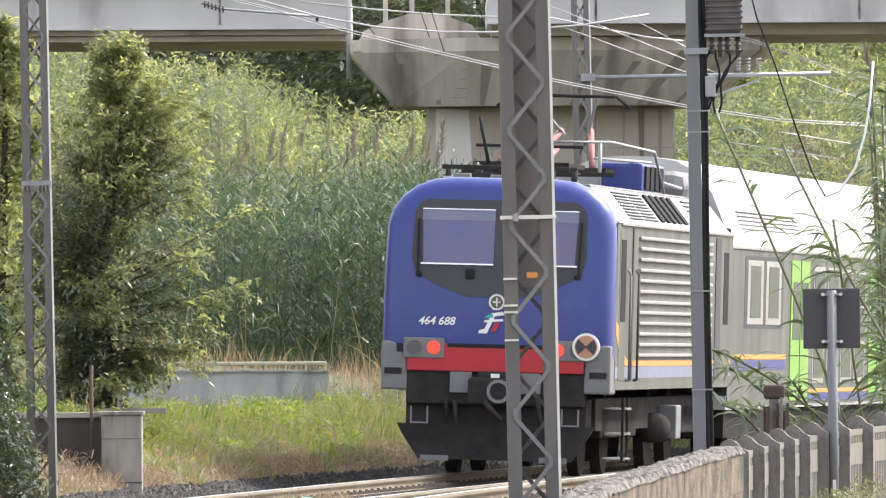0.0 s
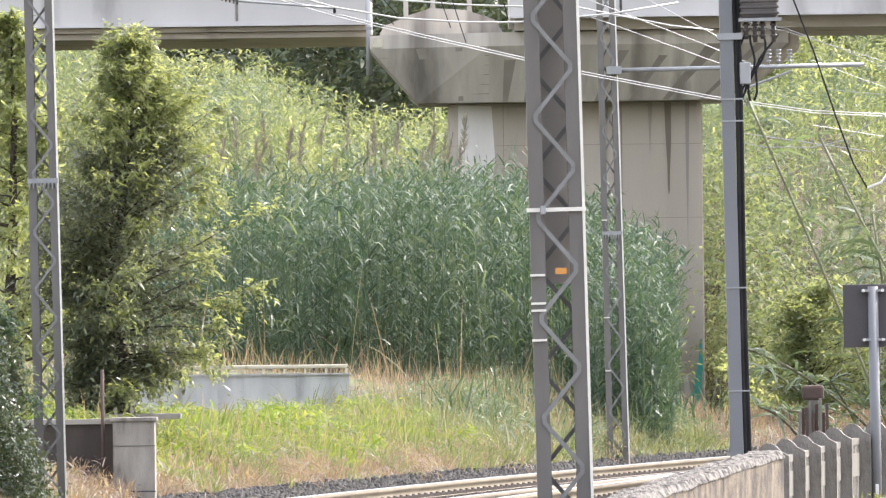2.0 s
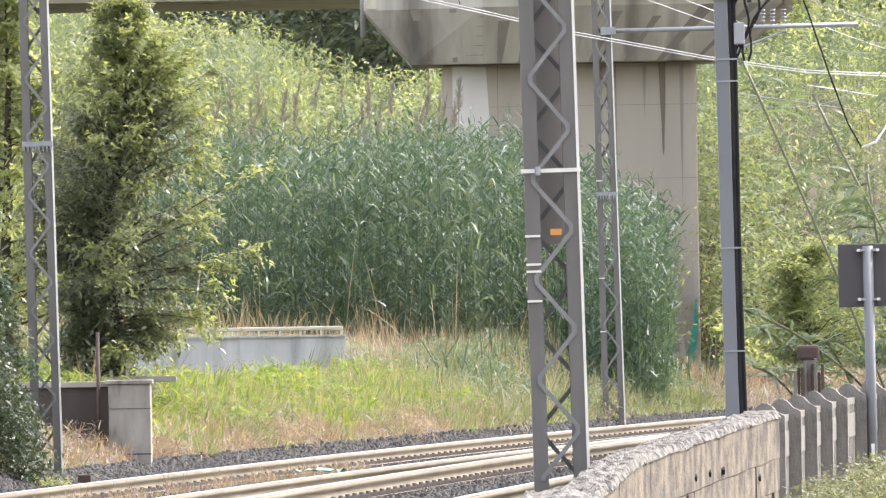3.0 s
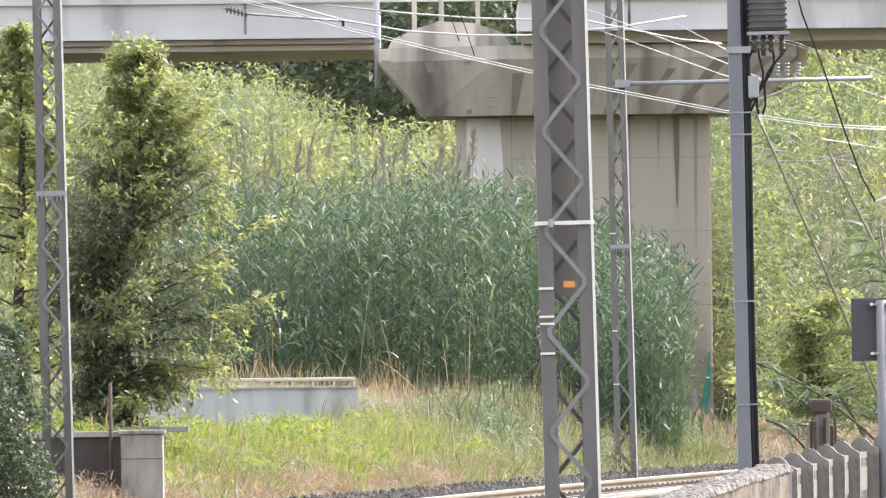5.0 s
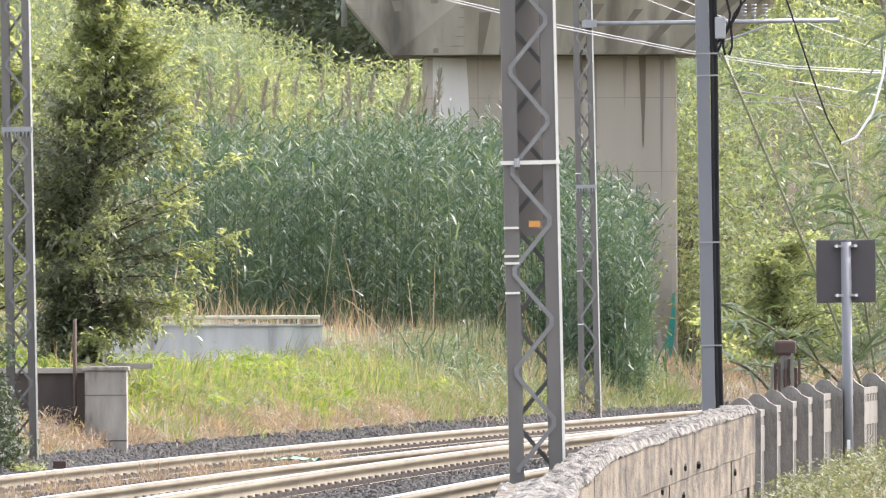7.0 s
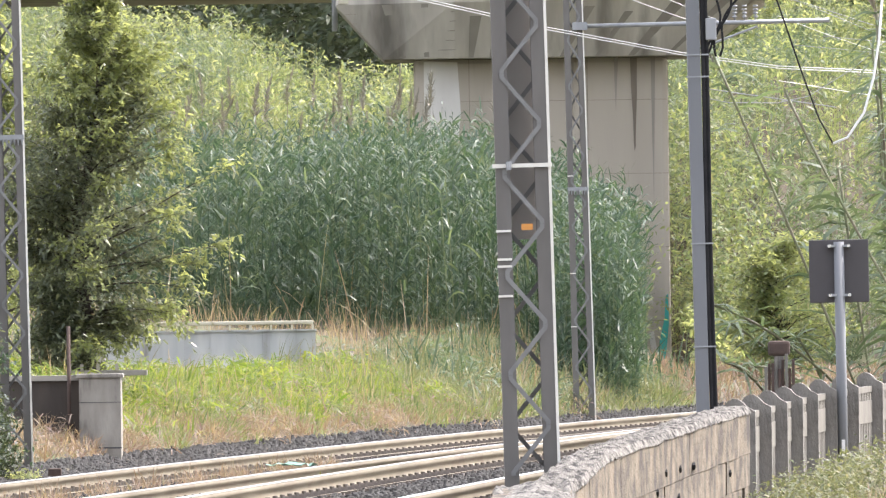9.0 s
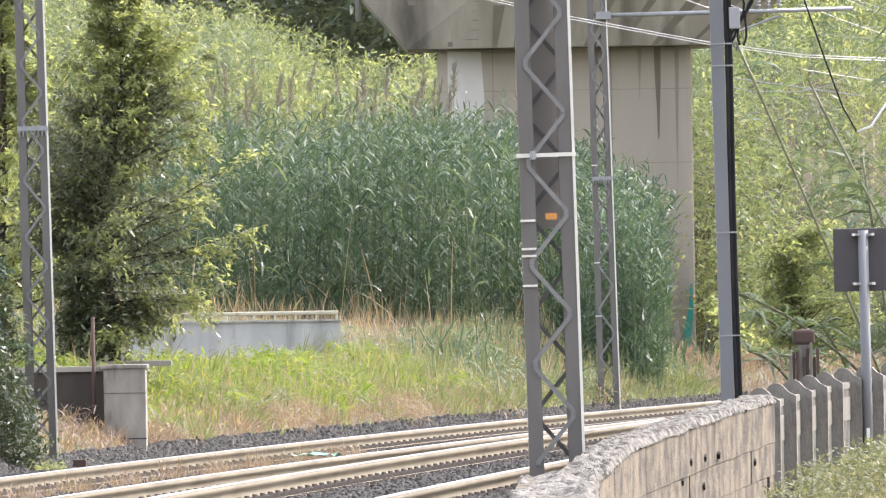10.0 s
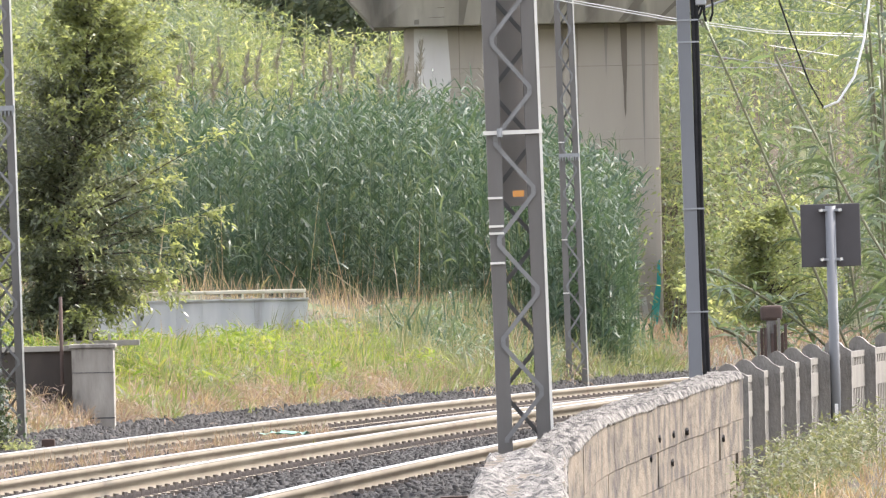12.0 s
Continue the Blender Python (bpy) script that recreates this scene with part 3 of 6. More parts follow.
    for q, dz in ((s_at(83.5, 6.4), 0.42), (s_at(84.6, 6.4), 0.30), (s_at(86.2, 6.4), 0.52), (s_at(86.4, 6.4), 0.31), (s_at(88.2, 6.4), 0.33), (s_at(93, 6.4), 0.5)):
        x, y, a = tr(q, WALL_OFF + 0.292)
        bm = bmesh.new()
        rod(bm, (x - 0.02, y, wall_top(y) - dz), (x + 0.008, y, wall_top(y) - dz), 0.03, 10)
        bmesh.ops.scale(bm, vec=(1, 6, 1), space=Matrix.Translation((-x, -y, 0)), verts=bm.verts)
        part("weep_hole", bm, M_BLACK, w, "dark weep hole")


build_wall()


def build_wall_stub():
    """The lower, broader near length of the wall, which runs straight on."""
    w = thing("wall_stub", Matrix(), "broad low end of the concrete wall with a crumbling flat top", "wall", kind="structure")
    bm = bmesh.new()
    ring = [[bm.verts.new((xa, y, z0)), bm.verts.new((xb, y, z0)), bm.verts.new((xb, y, z1)), bm.verts.new((xa, y, z1))] for xa, xb, y, z0, z1 in ((0.17, 0.72, 52, -1.2, 0.27), (0.55, 1.045, 74.2, -1.2, 0.33))]
    a, b = ring
    for i in range(4):
        bm.faces.new((a[i], a[(i + 1) % 4], b[(i + 1) % 4], b[i]))
    bm.faces.new(a[::-1])
    bm.faces.new(b)
    bmesh.ops.recalc_face_normals(bm, faces=bm.faces[:])
    part("wall_body", bm, M_WALL, w)
    na, nb = 420, 20
    V = np.zeros((na, nb, 3))
    for i, u in enumerate(np.linspace(0, 1, na)):
        for j, t in enumerate(np.linspace(0, 1, nb)):
            y = 52 + 22.4 * u
            xa, xb = 0.15 + 0.39 * u, 0.735 + 0.325 * u
            dip = -0.06 if j in (0, nb - 1) else 0
            z = 0.285 + 0.06 * u + dip + 0.045 * noise.noise((y * 0.4, t * 3, 1)) + 0.035 * noise.noise((y * 1.2, t * 8, 5)) + 0.022 * noise.noise((y * 3, t * 16, 3))
            V[i, j] = (xa + (xb - xa) * t + 0.018 * noise.noise((y * 0.8, t * 4, 9)), y, z)
    i = np.arange(na - 1)[:, None] * nb + np.arange(nb - 1)
    Q = np.stack([i, i + 1, i + 1 + nb, i + nb], -1).reshape(-1, 4)
    ob = new("coping", np_mesh("coping", V.reshape(-1, 3), Q, M_WALLTOP))
    ob.parent, ob["label"] = w, "crumbling pale flat coping"


build_wall_stub()


# ---- precast fence ----
def fence_top(y):
    return 0.68 + 0.0078 * (y - 97)


def build_fence():
    f = thing("concrete_fence", Matrix(), "weathered precast concrete fence with wavy topped posts and slatted panels", "fence", kind="structure")
    n = 14
    s_first, step = s_at(96.4, 6.3), 2.33
    prof = [(-0.13, 0.0), (0.13, 0.0), (0.13, 1.36), (0.10, 1.38), (0.06, 1.40), (0.02, 1.445), (-0.02, 1.47), (-0.06, 1.475), (-0.10, 1.455), (-0.13, 1.42)]
    post = mesh_of(prism(prof, -0.06, 0.06), "post", M_FENCE)
    slat = mesh_of(B((-0.02, 0.02, -0.035, 0.035, 0.0, 1.28), bev=0.006), "slat", M_FENCE2)

    def along(u):
        """Place and heading u panels on; the line swings away from the track after the fifth post."""
        def at(v):
            return tr(s_first + v * step, 6.33 + 0.035 * max(0.0, v - 4) ** 1.6)
        p, q = at(u - 0.05), at(u + 0.05)
        x, y, _ = at(u)
        return x, y, math.atan2(q[0] - p[0], q[1] - p[1])

    for k in range(n):
        x, y, a = along(k)
        z = fence_top(y) - 1.42
        ob = new("post", post)
        ob.parent, ob.matrix_world = f, pose(x, y, z, 0, 0, -math.degrees(a))
        for j in range(14):
            x, y, a = along(k + (0.17 + j * 0.153) / step)
            ob = new("slat", slat)
            ob.parent, ob.matrix_world = f, pose(x, y, fence_top(y) - 1.42, 0, 0, -math.degrees(a))
        for za, zb in ((0.12, 0.24), (0.98, 1.2), (1.28, 1.34)):
            bm = bmesh.new()
            p, q = along(k + 0.06 / step), along(k + 1 - 0.06 / step)
            zp, zq = fence_top(p[1]) - 1.42, fence_top(q[1]) - 1.42
            h = (za + zb) / 2
            bar(bm, (p[0], p[1], zp + h), (q[0], q[1], zq + h), 0.05, zb - za)
            part("rail_beam", bm, M_FENCE2, f, "pale horizontal beam")


build_fence()


# ---- lattice masts ----
def lattice_mast(at, label, w0, w1, depth, h, panel, comb=None, plates=(), bands=(), orange=None, group="catenary masts", start=0.05):
    """Two channel legs laced with zigzag bars on both faces; leans by its pose."""
    m = thing("lattice_mast", at, label, "mast", group)

    def half(z):
        return (w0 + (w1 - w0) * z / h) / 2

    leg = w0 * 0.27
    for sx, nm in ((-1, "leg"), (1, "leg")):
        bm = bmesh.new()
        a, b = half(0) - leg / 2, half(h) - leg / 2
        ch = [(-leg / 2, -depth / 2), (leg / 2, -depth / 2), (leg / 2, depth / 2), (-leg / 2, depth / 2), (-leg / 2, depth / 2 - 0.012), (leg / 2 - 0.012, depth / 2 - 0.012), (leg / 2 - 0.012, 0.012 - depth / 2), (-leg / 2, 0.012 - depth / 2)]
        lo = [bm.verts.new((sx * (a + u), v, -0.6)) for u, v in ch]
        hi = [bm.verts.new((sx * (b + u), v, h)) for u, v in ch]
        for i in range(8):
            bm.faces.new((lo[i], lo[(i + 1) % 8], hi[(i + 1) % 8], hi[i]))
        bm.faces.new(hi)
        bmesh.ops.recalc_face_normals(bm, faces=bm.faces[:])
        part(nm, bm, M_MAST, m, "dark grey channel leg")
        if sx > 0:
            # thin near-white strip stands in for sunlight along the right leg's edge
            bm = bmesh.new()
            bar(bm, (a + leg / 2 + 0.002, -depth / 2 - 0.002, -0.6), (b + leg / 2 + 0.002, -depth / 2 - 0.002, h), 0.014, 0.02, up=(1, 0, 0))
            part("edge", bm, M_LITRIM_BAND, m, "pale strip painted as the sunlit leg edge")
    for face, dy in ((0, -depth / 2 - 0.008), (1, depth / 2 + 0.008)):
        z, k = start, face
        while z < h - panel:
            sg = 1 if k % 2 else -1
            xa, xb = sg * (half(z) - leg * 0.62), -sg * (half(z + panel) - leg * 0.62)
            bm = bmesh.new()
            w = w0 * 0.085
            pts = [(xa, z + 0.001), (xa, z + panel * 0.07), (xb, z + panel * 0.93), (xb, z + panel - 0.001)]
            rings = []
            for x1, z1 in pts:
                tilt = math.atan2(xb - xa, panel * 0.86) * 0.5 if (x1, z1) in pts[1:3] else 0.0
                ux, uz = math.cos(tilt) * w / 2, -math.sin(tilt) * w / 2
                rings.append([bm.verts.new((x1 + e * ux, dy + f * 0.006, z1 + e * uz)) for e, f in ((-1, -1), (1, -1), (1, 1), (-1, 1))])
            for p, q in zip(rings, rings[1:]):
                for i in range(4):
                    bm.faces.new((p[i], p[(i + 1) % 4], q[(i + 1) % 4], q[i]))
            bm.faces.new(rings[0][::-1])
            bm.faces.new(rings[-1])
            bmesh.ops.recalc_face_normals(bm, faces=bm.faces[:])
            part("lacing_bar", bm, M_LACE, m)
            z, k = z + panel, k + 1
    for z in bands:
        x = half(z) + 0.02
        bm = B((-x, x, -depth / 2 - 0.03, -depth / 2 - 0.018, z - 0.014, z + 0.014))
        part("band", bm, M_LITRIM_BAND, m, "pale clamp band")
        bm = bmesh.new()
        rod(bm, (-half(z) * 0.5, -depth / 2 - 0.05, z - 0.03), (-half(z) * 0.5, -depth / 2 - 0.05, z + 0.03), 0.02, 8)
        part("bolt", bm, M_GALV, m)
    for z in plates:
        x = half(z)
        part("clamp", B((-x - 0.006, -x + leg * 0.95, -depth / 2 - 0.02, -depth / 2 - 0.006, z - 0.008, z + 0.008)), M_LITRIM_BAND, m)
    if comb is not None:
        x = half(comb) * 1.04
        bm = B((-x, x, -depth / 2 - 0.03, -depth / 2 - 0.015, comb - 0.01, comb + 0.045))
        for i in range(8):
            t = -x + (i + 0.5) * 2 * x / 8
            rod(bm, (t, -depth / 2 - 0.022, comb - 0.07), (t, -depth / 2 - 0.022, comb), 0.004, 5, r2=0.016)
        part("anti_climb_comb", bm, M_GALV, m, "toothed anti-climbing plate")
    if orange is not None:
        part("tag", B((-0.02, 0.06, -depth / 2 - 0.05, -depth / 2 - 0.04, orange - 0.022, orange + 0.022)), M_ORANGE, m, "small orange tag")
    return m


near_mast = lattice_mast(pose(0.845, 80, 0.2, 0, -1.0, 0), "dark grey steel lattice catenary mast behind the wall", 0.385, 0.375, 0.30, 8.0, 0.355, plates=(0.82 + 0.58, 0.95 + 0.66, 1.0 + 0.66, 1.86), bands=(2.32,), orange=1.885, start=0.13)
part("back_plate", B((-0.125, 0.12, 0.19, 0.2, 1.8, 8.0)), M_PLATE, near_mast, "brownish inner plate")
far_mast = lattice_mast(pose(2.66, 174, -0.1, 0, -0.9, 0), "slender steel lattice catenary mast beside the far track", 0.335, 0.27, 0.28, 9.0, 0.36, comb=3.5, bands=(), plates=(1.4, 2.22, 3.72))
left_mast = lattice_mast(pose(-4.22, 121, -0.25, 0, -0.8, 0), "steel lattice catenary mast overgrown with ivy at its foot", 0.325, 0.30, 0.28, 8.0, 0.31, comb=3.68, plates=())

# cantilever bracket on the far mast
arm = thing("catenary_bracket", Matrix(), "galvanised tubular bracket with insulators on the far mast", "bracket")
part("tube", R(((2.72, 173.9, 5.92), (6.5, 173.7, 5.96), 0.035), n=10), M_GALV, arm, smooth=True)
part("clamp", B((2.55, 2.78, 173.72, 174.1, 5.86, 5.98)), M_GALV, arm)
for x in (5.05, 5.2, 5.37):
    bm = R(((x, 173.8, 5.95), (x, 173.8, 6.12), 0.015))
    for k in range(4):
        rod(bm, (x, 173.8, 6.02 + k * 0.055), (x, 173.8, 6.045 + k * 0.055), 0.04, 10)
    part("insulator", bm, M_GALV, arm, smooth=True)
part("strut", R(((4.35, 173.8, 5.5), (5.4, 173.8, 5.88), 0.018)), M_GALV, arm)
part("drop_arm", R(((4.3, 173.8, 4.98), (6.6, 173.8, 4.62), 0.008)), M_GALV, arm)


# ---- service pole ----
def build_pole():
    p = thing("service_pole", pose(2.675, 103, 0.0, 0, -0.75, 0), "grey painted steel pole carrying black cables and a cable head", "pole")
    part("pole", B((-0.072, 0.048, -0.08, 0.08, -0.3, 8.0), bev=0.008), M_POLE, p, "flat grey pole shaft")
    for x, y, r in ((0.064, -0.06, 0.017), (0.086, -0.045, 0.016), (0.104, -0.05, 0.015), (0.074, -0.02, 0.016), (0.068, 0.03, 0.016)):
        bm = tube(bmesh.new(), [(x + 0.006 * math.sin(z * 1.7 + r * 90), y, z) for z in np.arange(-0.3, 5.4, 0.3)], r)
        part("cable", bm, M_BLACK, p, "black cable strapped to the pole", smooth=True)
    for z in (1.16, 2.1, 3.62, 3.82):
        part("strap", B((-0.085, 0.122, -0.09, -0.083, z - 0.008, z + 0.006)), M_GALV, p, "bright steel strap")
    head = part("cable_head", B((0.12, 0.46, -0.16, 0.10, 4.55, 5.2), bev=0.03), M_INS, p, "black ribbed cable head box")
    for k in range(8):
        part("rib", B((0.11, 0.47, -0.17, 0.11, 4.58 + k * 0.055, 4.605 + k * 0.055), bev=0.008), M_INS, head)
    part("flange", B((0.10, 0.49, -0.18, 0.12, 4.52, 4.55)), M_GALV, head)
    for i, x in enumerate((0.17, 0.25, 0.32, 0.42)):
        bm = R(((x, -0.04, 4.36 - 0.03 * (i % 2)), (x, -0.04, 4.53), 0.022))
        for k in range(3):
            rod(bm, (x, -0.04, 4.38 + k * 0.05), (x, -0.04, 4.40 + k * 0.05), 0.034, 10)
        part("bushing", bm, M_INS, head, smooth=True)
    for sx, ex in ((0.17, 0.10), (0.25, 0.12), (0.32, 0.2), (0.42, 0.18)):
        pts = [(sx + (ex - sx) * t + 0.05 * math.sin(t * 6 + sx * 20), -0.04, 4.4 - 0.6 * t) for t in np.linspace(0, 1, 9)]
        part("lead", tube(bmesh.new(), pts, 0.011), M_BLACK, p, "hanging black lead", smooth=True)
    part("joint", B((0.1, 0.2, -0.09, -0.02, 3.95, 4.15), bev=0.01), M_GALV, p, "grey cable joint")
    part("bracket", B((-0.09, 0.13, -0.10, 0.10, 4.36, 4.42)), M_GALV, p)


build_pole()


# ---- road sign seen from behind ----
def build_sign():
    s = thing("road_sign", pose(4.115, 108, 0.0, 0, -0.4, 0), "square road sign seen from its dark back on a grey post", "road sign")
    part("board", B((-0.285, 0.285, -0.012, 0.012, 1.55, 2.15), bev=0.008), M_SIGN, s, "dark square sign back")
    part("post", R(((0, -0.05, -0.7), (0, -0.05, 2.13), 0.05), n=14), M_POLE, s, "grey tubular post", True)
    for z in (1.62, 2.09):
        part("bracket", B((-0.11, 0.11, -0.09, -0.013, z - 0.012, z + 0.012)), M_GALV, s, "bright clamp")
        for x in (-0.09, 0.09):
            part("bolt", B((x - 0.014, x + 0.014, -0.105, -0.09, z - 0.014, z + 0.014)), M_CHROME, s)
    part("sticker", B((-0.012, 0.02, -0.105, -0.101, 0.08, 0.24)), M_LETTER, s, "small pale sticker")


build_sign()


# ---- culvert head and sheet-metal parapet ----
def build_culvert():
    c = thing("concrete_pillar", Matrix(), "weathered concrete end pillar of a low dark wall", "pillar")
    part("shaft", B((-3.76, -3.285, 127.8, 128.4, -0.5, 0.83), bev=0.012), M_PILLAR, c)
    part("cap", B((-3.79, -3.26, 127.77, 128.43, 0.83, 0.875), bev=0.008), M_PILLAR, c, "thin mossy cap")
    part("groove", B((-3.762, -3.283, 127.794, 127.8, 0.03, 0.045), (-3.762, -3.283, 127.794, 127.8, 0.55, 0.556)), M_DKGREY, c)
    w = thing("low_wall", Matrix(), "low brown wall beside the concrete pillar, darkened for its shadow", "wall", kind="structure")
    # the shadow on this brown wall is put into its dark colour
    part("wall_body", B((-9.5, -3.77, 128.5, 128.8, -0.5, 0.80)), mat("shadow_brown_wall", (0.085, 0.07, 0.058), (0.055, 0.046, 0.04), 0.95, scale=3, bump=0.015, stretch=(1, 1, 0.4)), w)
    part("wall_cap", B((-9.5, -3.74, 128.45, 128.85, 0.80, 0.86)), M_CONC, w)
    p = thing("steel_parapet", Matrix.Translation((0, 0, EYE - 0.055)) @ Matrix.Scale(1.1, 4) @ Matrix.Translation((0, 0, -EYE)), "grey sheet-metal parapet with a lichened top rail over a culvert", "parapet")
    x, k = -4.06, 0
    while x < -1.3:
        e = min(x + 0.35, -1.262)
        part("sheet", B((x + 0.0005, e - 0.0005, 150.0 + 0.02 * (k % 2), 150.03 + 0.02 * (k % 2), 0.25, 1.36)), M_SHEET, p, "galvanised steel sheet")
        x, k = e, k + 1
    part("side_sheet", B((-4.3, -4.07, 150.0, 151.2, 0.5, 1.37)), M_CONC, p, "brownish end panel")
    part("ledge", B((-4.3, -1.25, 149.97, 150.06, 1.36, 1.385)), M_SHEET, p)
    part("hand_rail", B((-3.55, -1.29, 149.95, 150.1, 1.45, 1.5), bev=0.012), M_LICHEN, p, "lichened pale top rail")
    for i in range(9):
        x = -3.5 + i * 0.275
        part("rail_post", B((x - 0.014, x + 0.014, 149.94, 150.0, 1.375, 1.447)), M_LICHEN, p)
    k = thing("ledge_beam", Matrix(), "narrow mossy concrete ledge behind the pillar", "ledge")
    part("beam", B((-4.3, -3.25, 139.0, 139.4, 0.8, 0.87), bev=0.01), M_PILLAR, k)
    for i, x in enumerate((-4.2, -4.05, -3.85, -3.62)):
        part("bracket", B((x - 0.02, x + 0.02, 138.96, 139.0, 0.87, 0.95)), M_CONC, k)
    pole = thing("steel_tube_post", Matrix.Translation((-3.885, 128.25, 0)), "thin dark rusty tube post behind the low wall", "post")
    part("tube", R(((0, 0, -0.5), (0, 0, 1.42), 0.022), n=10), M_RUST, pole, smooth=True)
    st = thing("concrete_stub", Matrix.Translation((-3.78, 119.5, 0)), "small dark concrete marker stub by the ballast", "marker")
    part("stub", B((-0.07, 0.07, -0.08, 0.08, -0.4, -0.08), bev=0.012), M_RUST, st)
    # rusty square posts beside the near track
    for x, y, z1 in ((0.30, 70.5, 0.12), (0.62, 76.0, 0.20)):
        q = thing("rusty_post", Matrix.Translation((x, y, 0)), "short rusty steel post beside the near track", "post", "rusty posts")
        part("post", B((-0.085, 0.085, -0.085, 0.085, -0.4, z1), bev=0.006), M_RUST, q)
        part("post_cap", B((-0.092, 0.092, -0.092, 0.092, z1, z1 + 0.012), bev=0.003), M_RUST, q)


build_culvert()


# ---- wires ----
def wire(label, r, material, pts):
    ob = part("overhead_wire", tube(bmesh.new(), pts, r), material, smooth=True)
    return tagged(ob, label, "wire", "overhead wires")


def build_wires():
    for off, zc in ((0, 5.05), (3.7, 5.15)):
        wire("bright copper contact wire over the track", 0.006, M_WIRE, [(*tr(q, off)[:2], zc) for q in range(36, 340, 12)])
        wire("stranded bearer wire over the contact wire", 0.005, M_WIRE, [(*tr(q, off)[:2], zc + 1.0 - 0.35 * math.sin(math.pi * ((q - 36) % 54) / 54)) for q in range(36, 340, 6)])
    wire("pale twin feeder wire slung across the view", 0.007, M_WIRE, [(-3.58, 150.0, 6.7), (-2.09, 150.0, 6.31), (-1.34, 150.0, 6.09), (-0.15, 150.0, 5.79), (1.06, 150.0, 5.5), (1.8, 150.0, 5.31), (3.63, 150.0, 4.94), (4.94, 150.0, 4.74), (6.29, 150.0, 4.66)])
    wire("pale twin feeder wire slung across the view", 0.007, M_WIRE, [(-3.6, 150.5, 6.68), (-2.1, 150.5, 6.3), (-1.35, 150.5, 6.07), (-0.15, 150.5, 5.77), (1.06, 150.5, 5.48), (1.8, 150.5, 5.29), (3.64, 150.5, 4.92), (4.96, 150.5, 4.72), (6.31, 150.5, 4.64)])
    wire("bright feeder wire slung in front of the viaduct", 0.012, M_WIRE, [(-2.44, 140.0, 6.19), (-1.64, 140.0, 5.97), (-1.29, 140.0, 5.87), (-0.52, 140.0, 5.73), (0.27, 140.0, 5.67), (0.96, 140.0, 5.66), (2.12, 140.0, 5.75), (2.95, 140.0, 5.88)])
    wire("bright feeder wire slung in front of the viaduct", 0.011, M_WIRE, [(-1.55, 142.0, 6.13), (-0.56, 142.0, 6.02), (0.27, 142.0, 5.95), (0.97, 142.0, 5.92), (1.68, 142.0, 5.91), (2.19, 142.0, 5.8), (2.92, 142.0, 5.65), (3.43, 142.0, 5.59)])
    wire("thin pale wire running down to the pole", 0.006, M_WIRE, [(1.55, 140.0, 6.04), (2.14, 140.0, 5.81), (3.38, 140.0, 5.31), (3.85, 140.0, 5.1)])
    wire("thin pale wire running down to the pole", 0.006, M_WIRE, [(1.76, 140.0, 5.75), (2.15, 140.0, 5.61), (3.37, 140.0, 5.15), (3.85, 140.0, 4.99)])
    wire("thin pale wire running down to the pole", 0.006, M_WIRE, [(2.44, 135.0, 5.78), (3.26, 135.0, 5.34), (3.51, 135.0, 5.18)])
    wire("thin pale wire running beyond the pole", 0.004, M_GALV, [(3.7, 145.0, 5.77), (4.36, 145.0, 5.67), (5.08, 145.0, 5.45), (6.23, 145.0, 5.06)])
    wire("thin pale wire running beyond the pole", 0.004, M_GALV, [(3.7, 145.0, 5.82), (4.43, 145.0, 5.69), (5.22, 145.0, 5.38), (6.23, 145.0, 4.95)])
    wire("thin pale wire running beyond the pole", 0.005, M_GALV, [(5.53, 150.0, 5.13), (5.91, 150.0, 5.09), (6.45, 150.0, 5.03)])
    wire("thin pale wire running beyond the pole", 0.005, M_GALV, [(5.13, 150.0, 5.02), (5.9, 150.0, 4.94), (6.44, 150.0, 4.87)])
    wire("black service cable hanging from above", 0.008, M_BLACK, [(3.08, 100.0, 4.82), (3.13, 100.0, 4.62), (3.3, 100.0, 4.17), (3.49, 100.0, 3.59), (3.64, 100.0, 3.17), (3.76, 100.0, 2.95)])
    wire("bright white looped cable end", 0.011, M_LETTER, [(3.76, 100.0, 2.95), (3.89, 100.0, 3.0), (4.04, 100.0, 3.22), (4.13, 100.0, 3.54), (4.18, 100.0, 3.86), (4.21, 100.0, 4.21)])
    wire("pale sagging cable beside the canes", 0.005, M_GALV, [(3.32, 128.0, 3.92), (3.64, 128.0, 3.85), (4.19, 128.0, 3.84), (4.54, 128.0, 3.91), (5.04, 128.0, 4.21), (5.44, 128.0, 4.54)])
    wire("thin dark dropper between the wires", 0.006, M_BLACK, [(-0.87, 141.0, 5.99), (-0.58, 141.0, 5.68)])
    wire("thin dark dropper between the wires", 0.006, M_BLACK, [(-0.7, 141.0, 5.99), (-0.56, 141.0, 5.83)])
    wire("thin dark dropper between the wires", 0.006, M_BLACK, [(0.01, 141.0, 5.98), (0.13, 141.0, 5.63)])
    wire("thin dark dropper between the wires", 0.006, M_BLACK, [(0.15, 141.0, 5.98), (0.32, 141.0, 5.44)])
    wire("thin dark dropper between the wires", 0.006, M_BLACK, [(0.79, 141.0, 5.97), (0.85, 141.0, 5.72)])


build_wires()


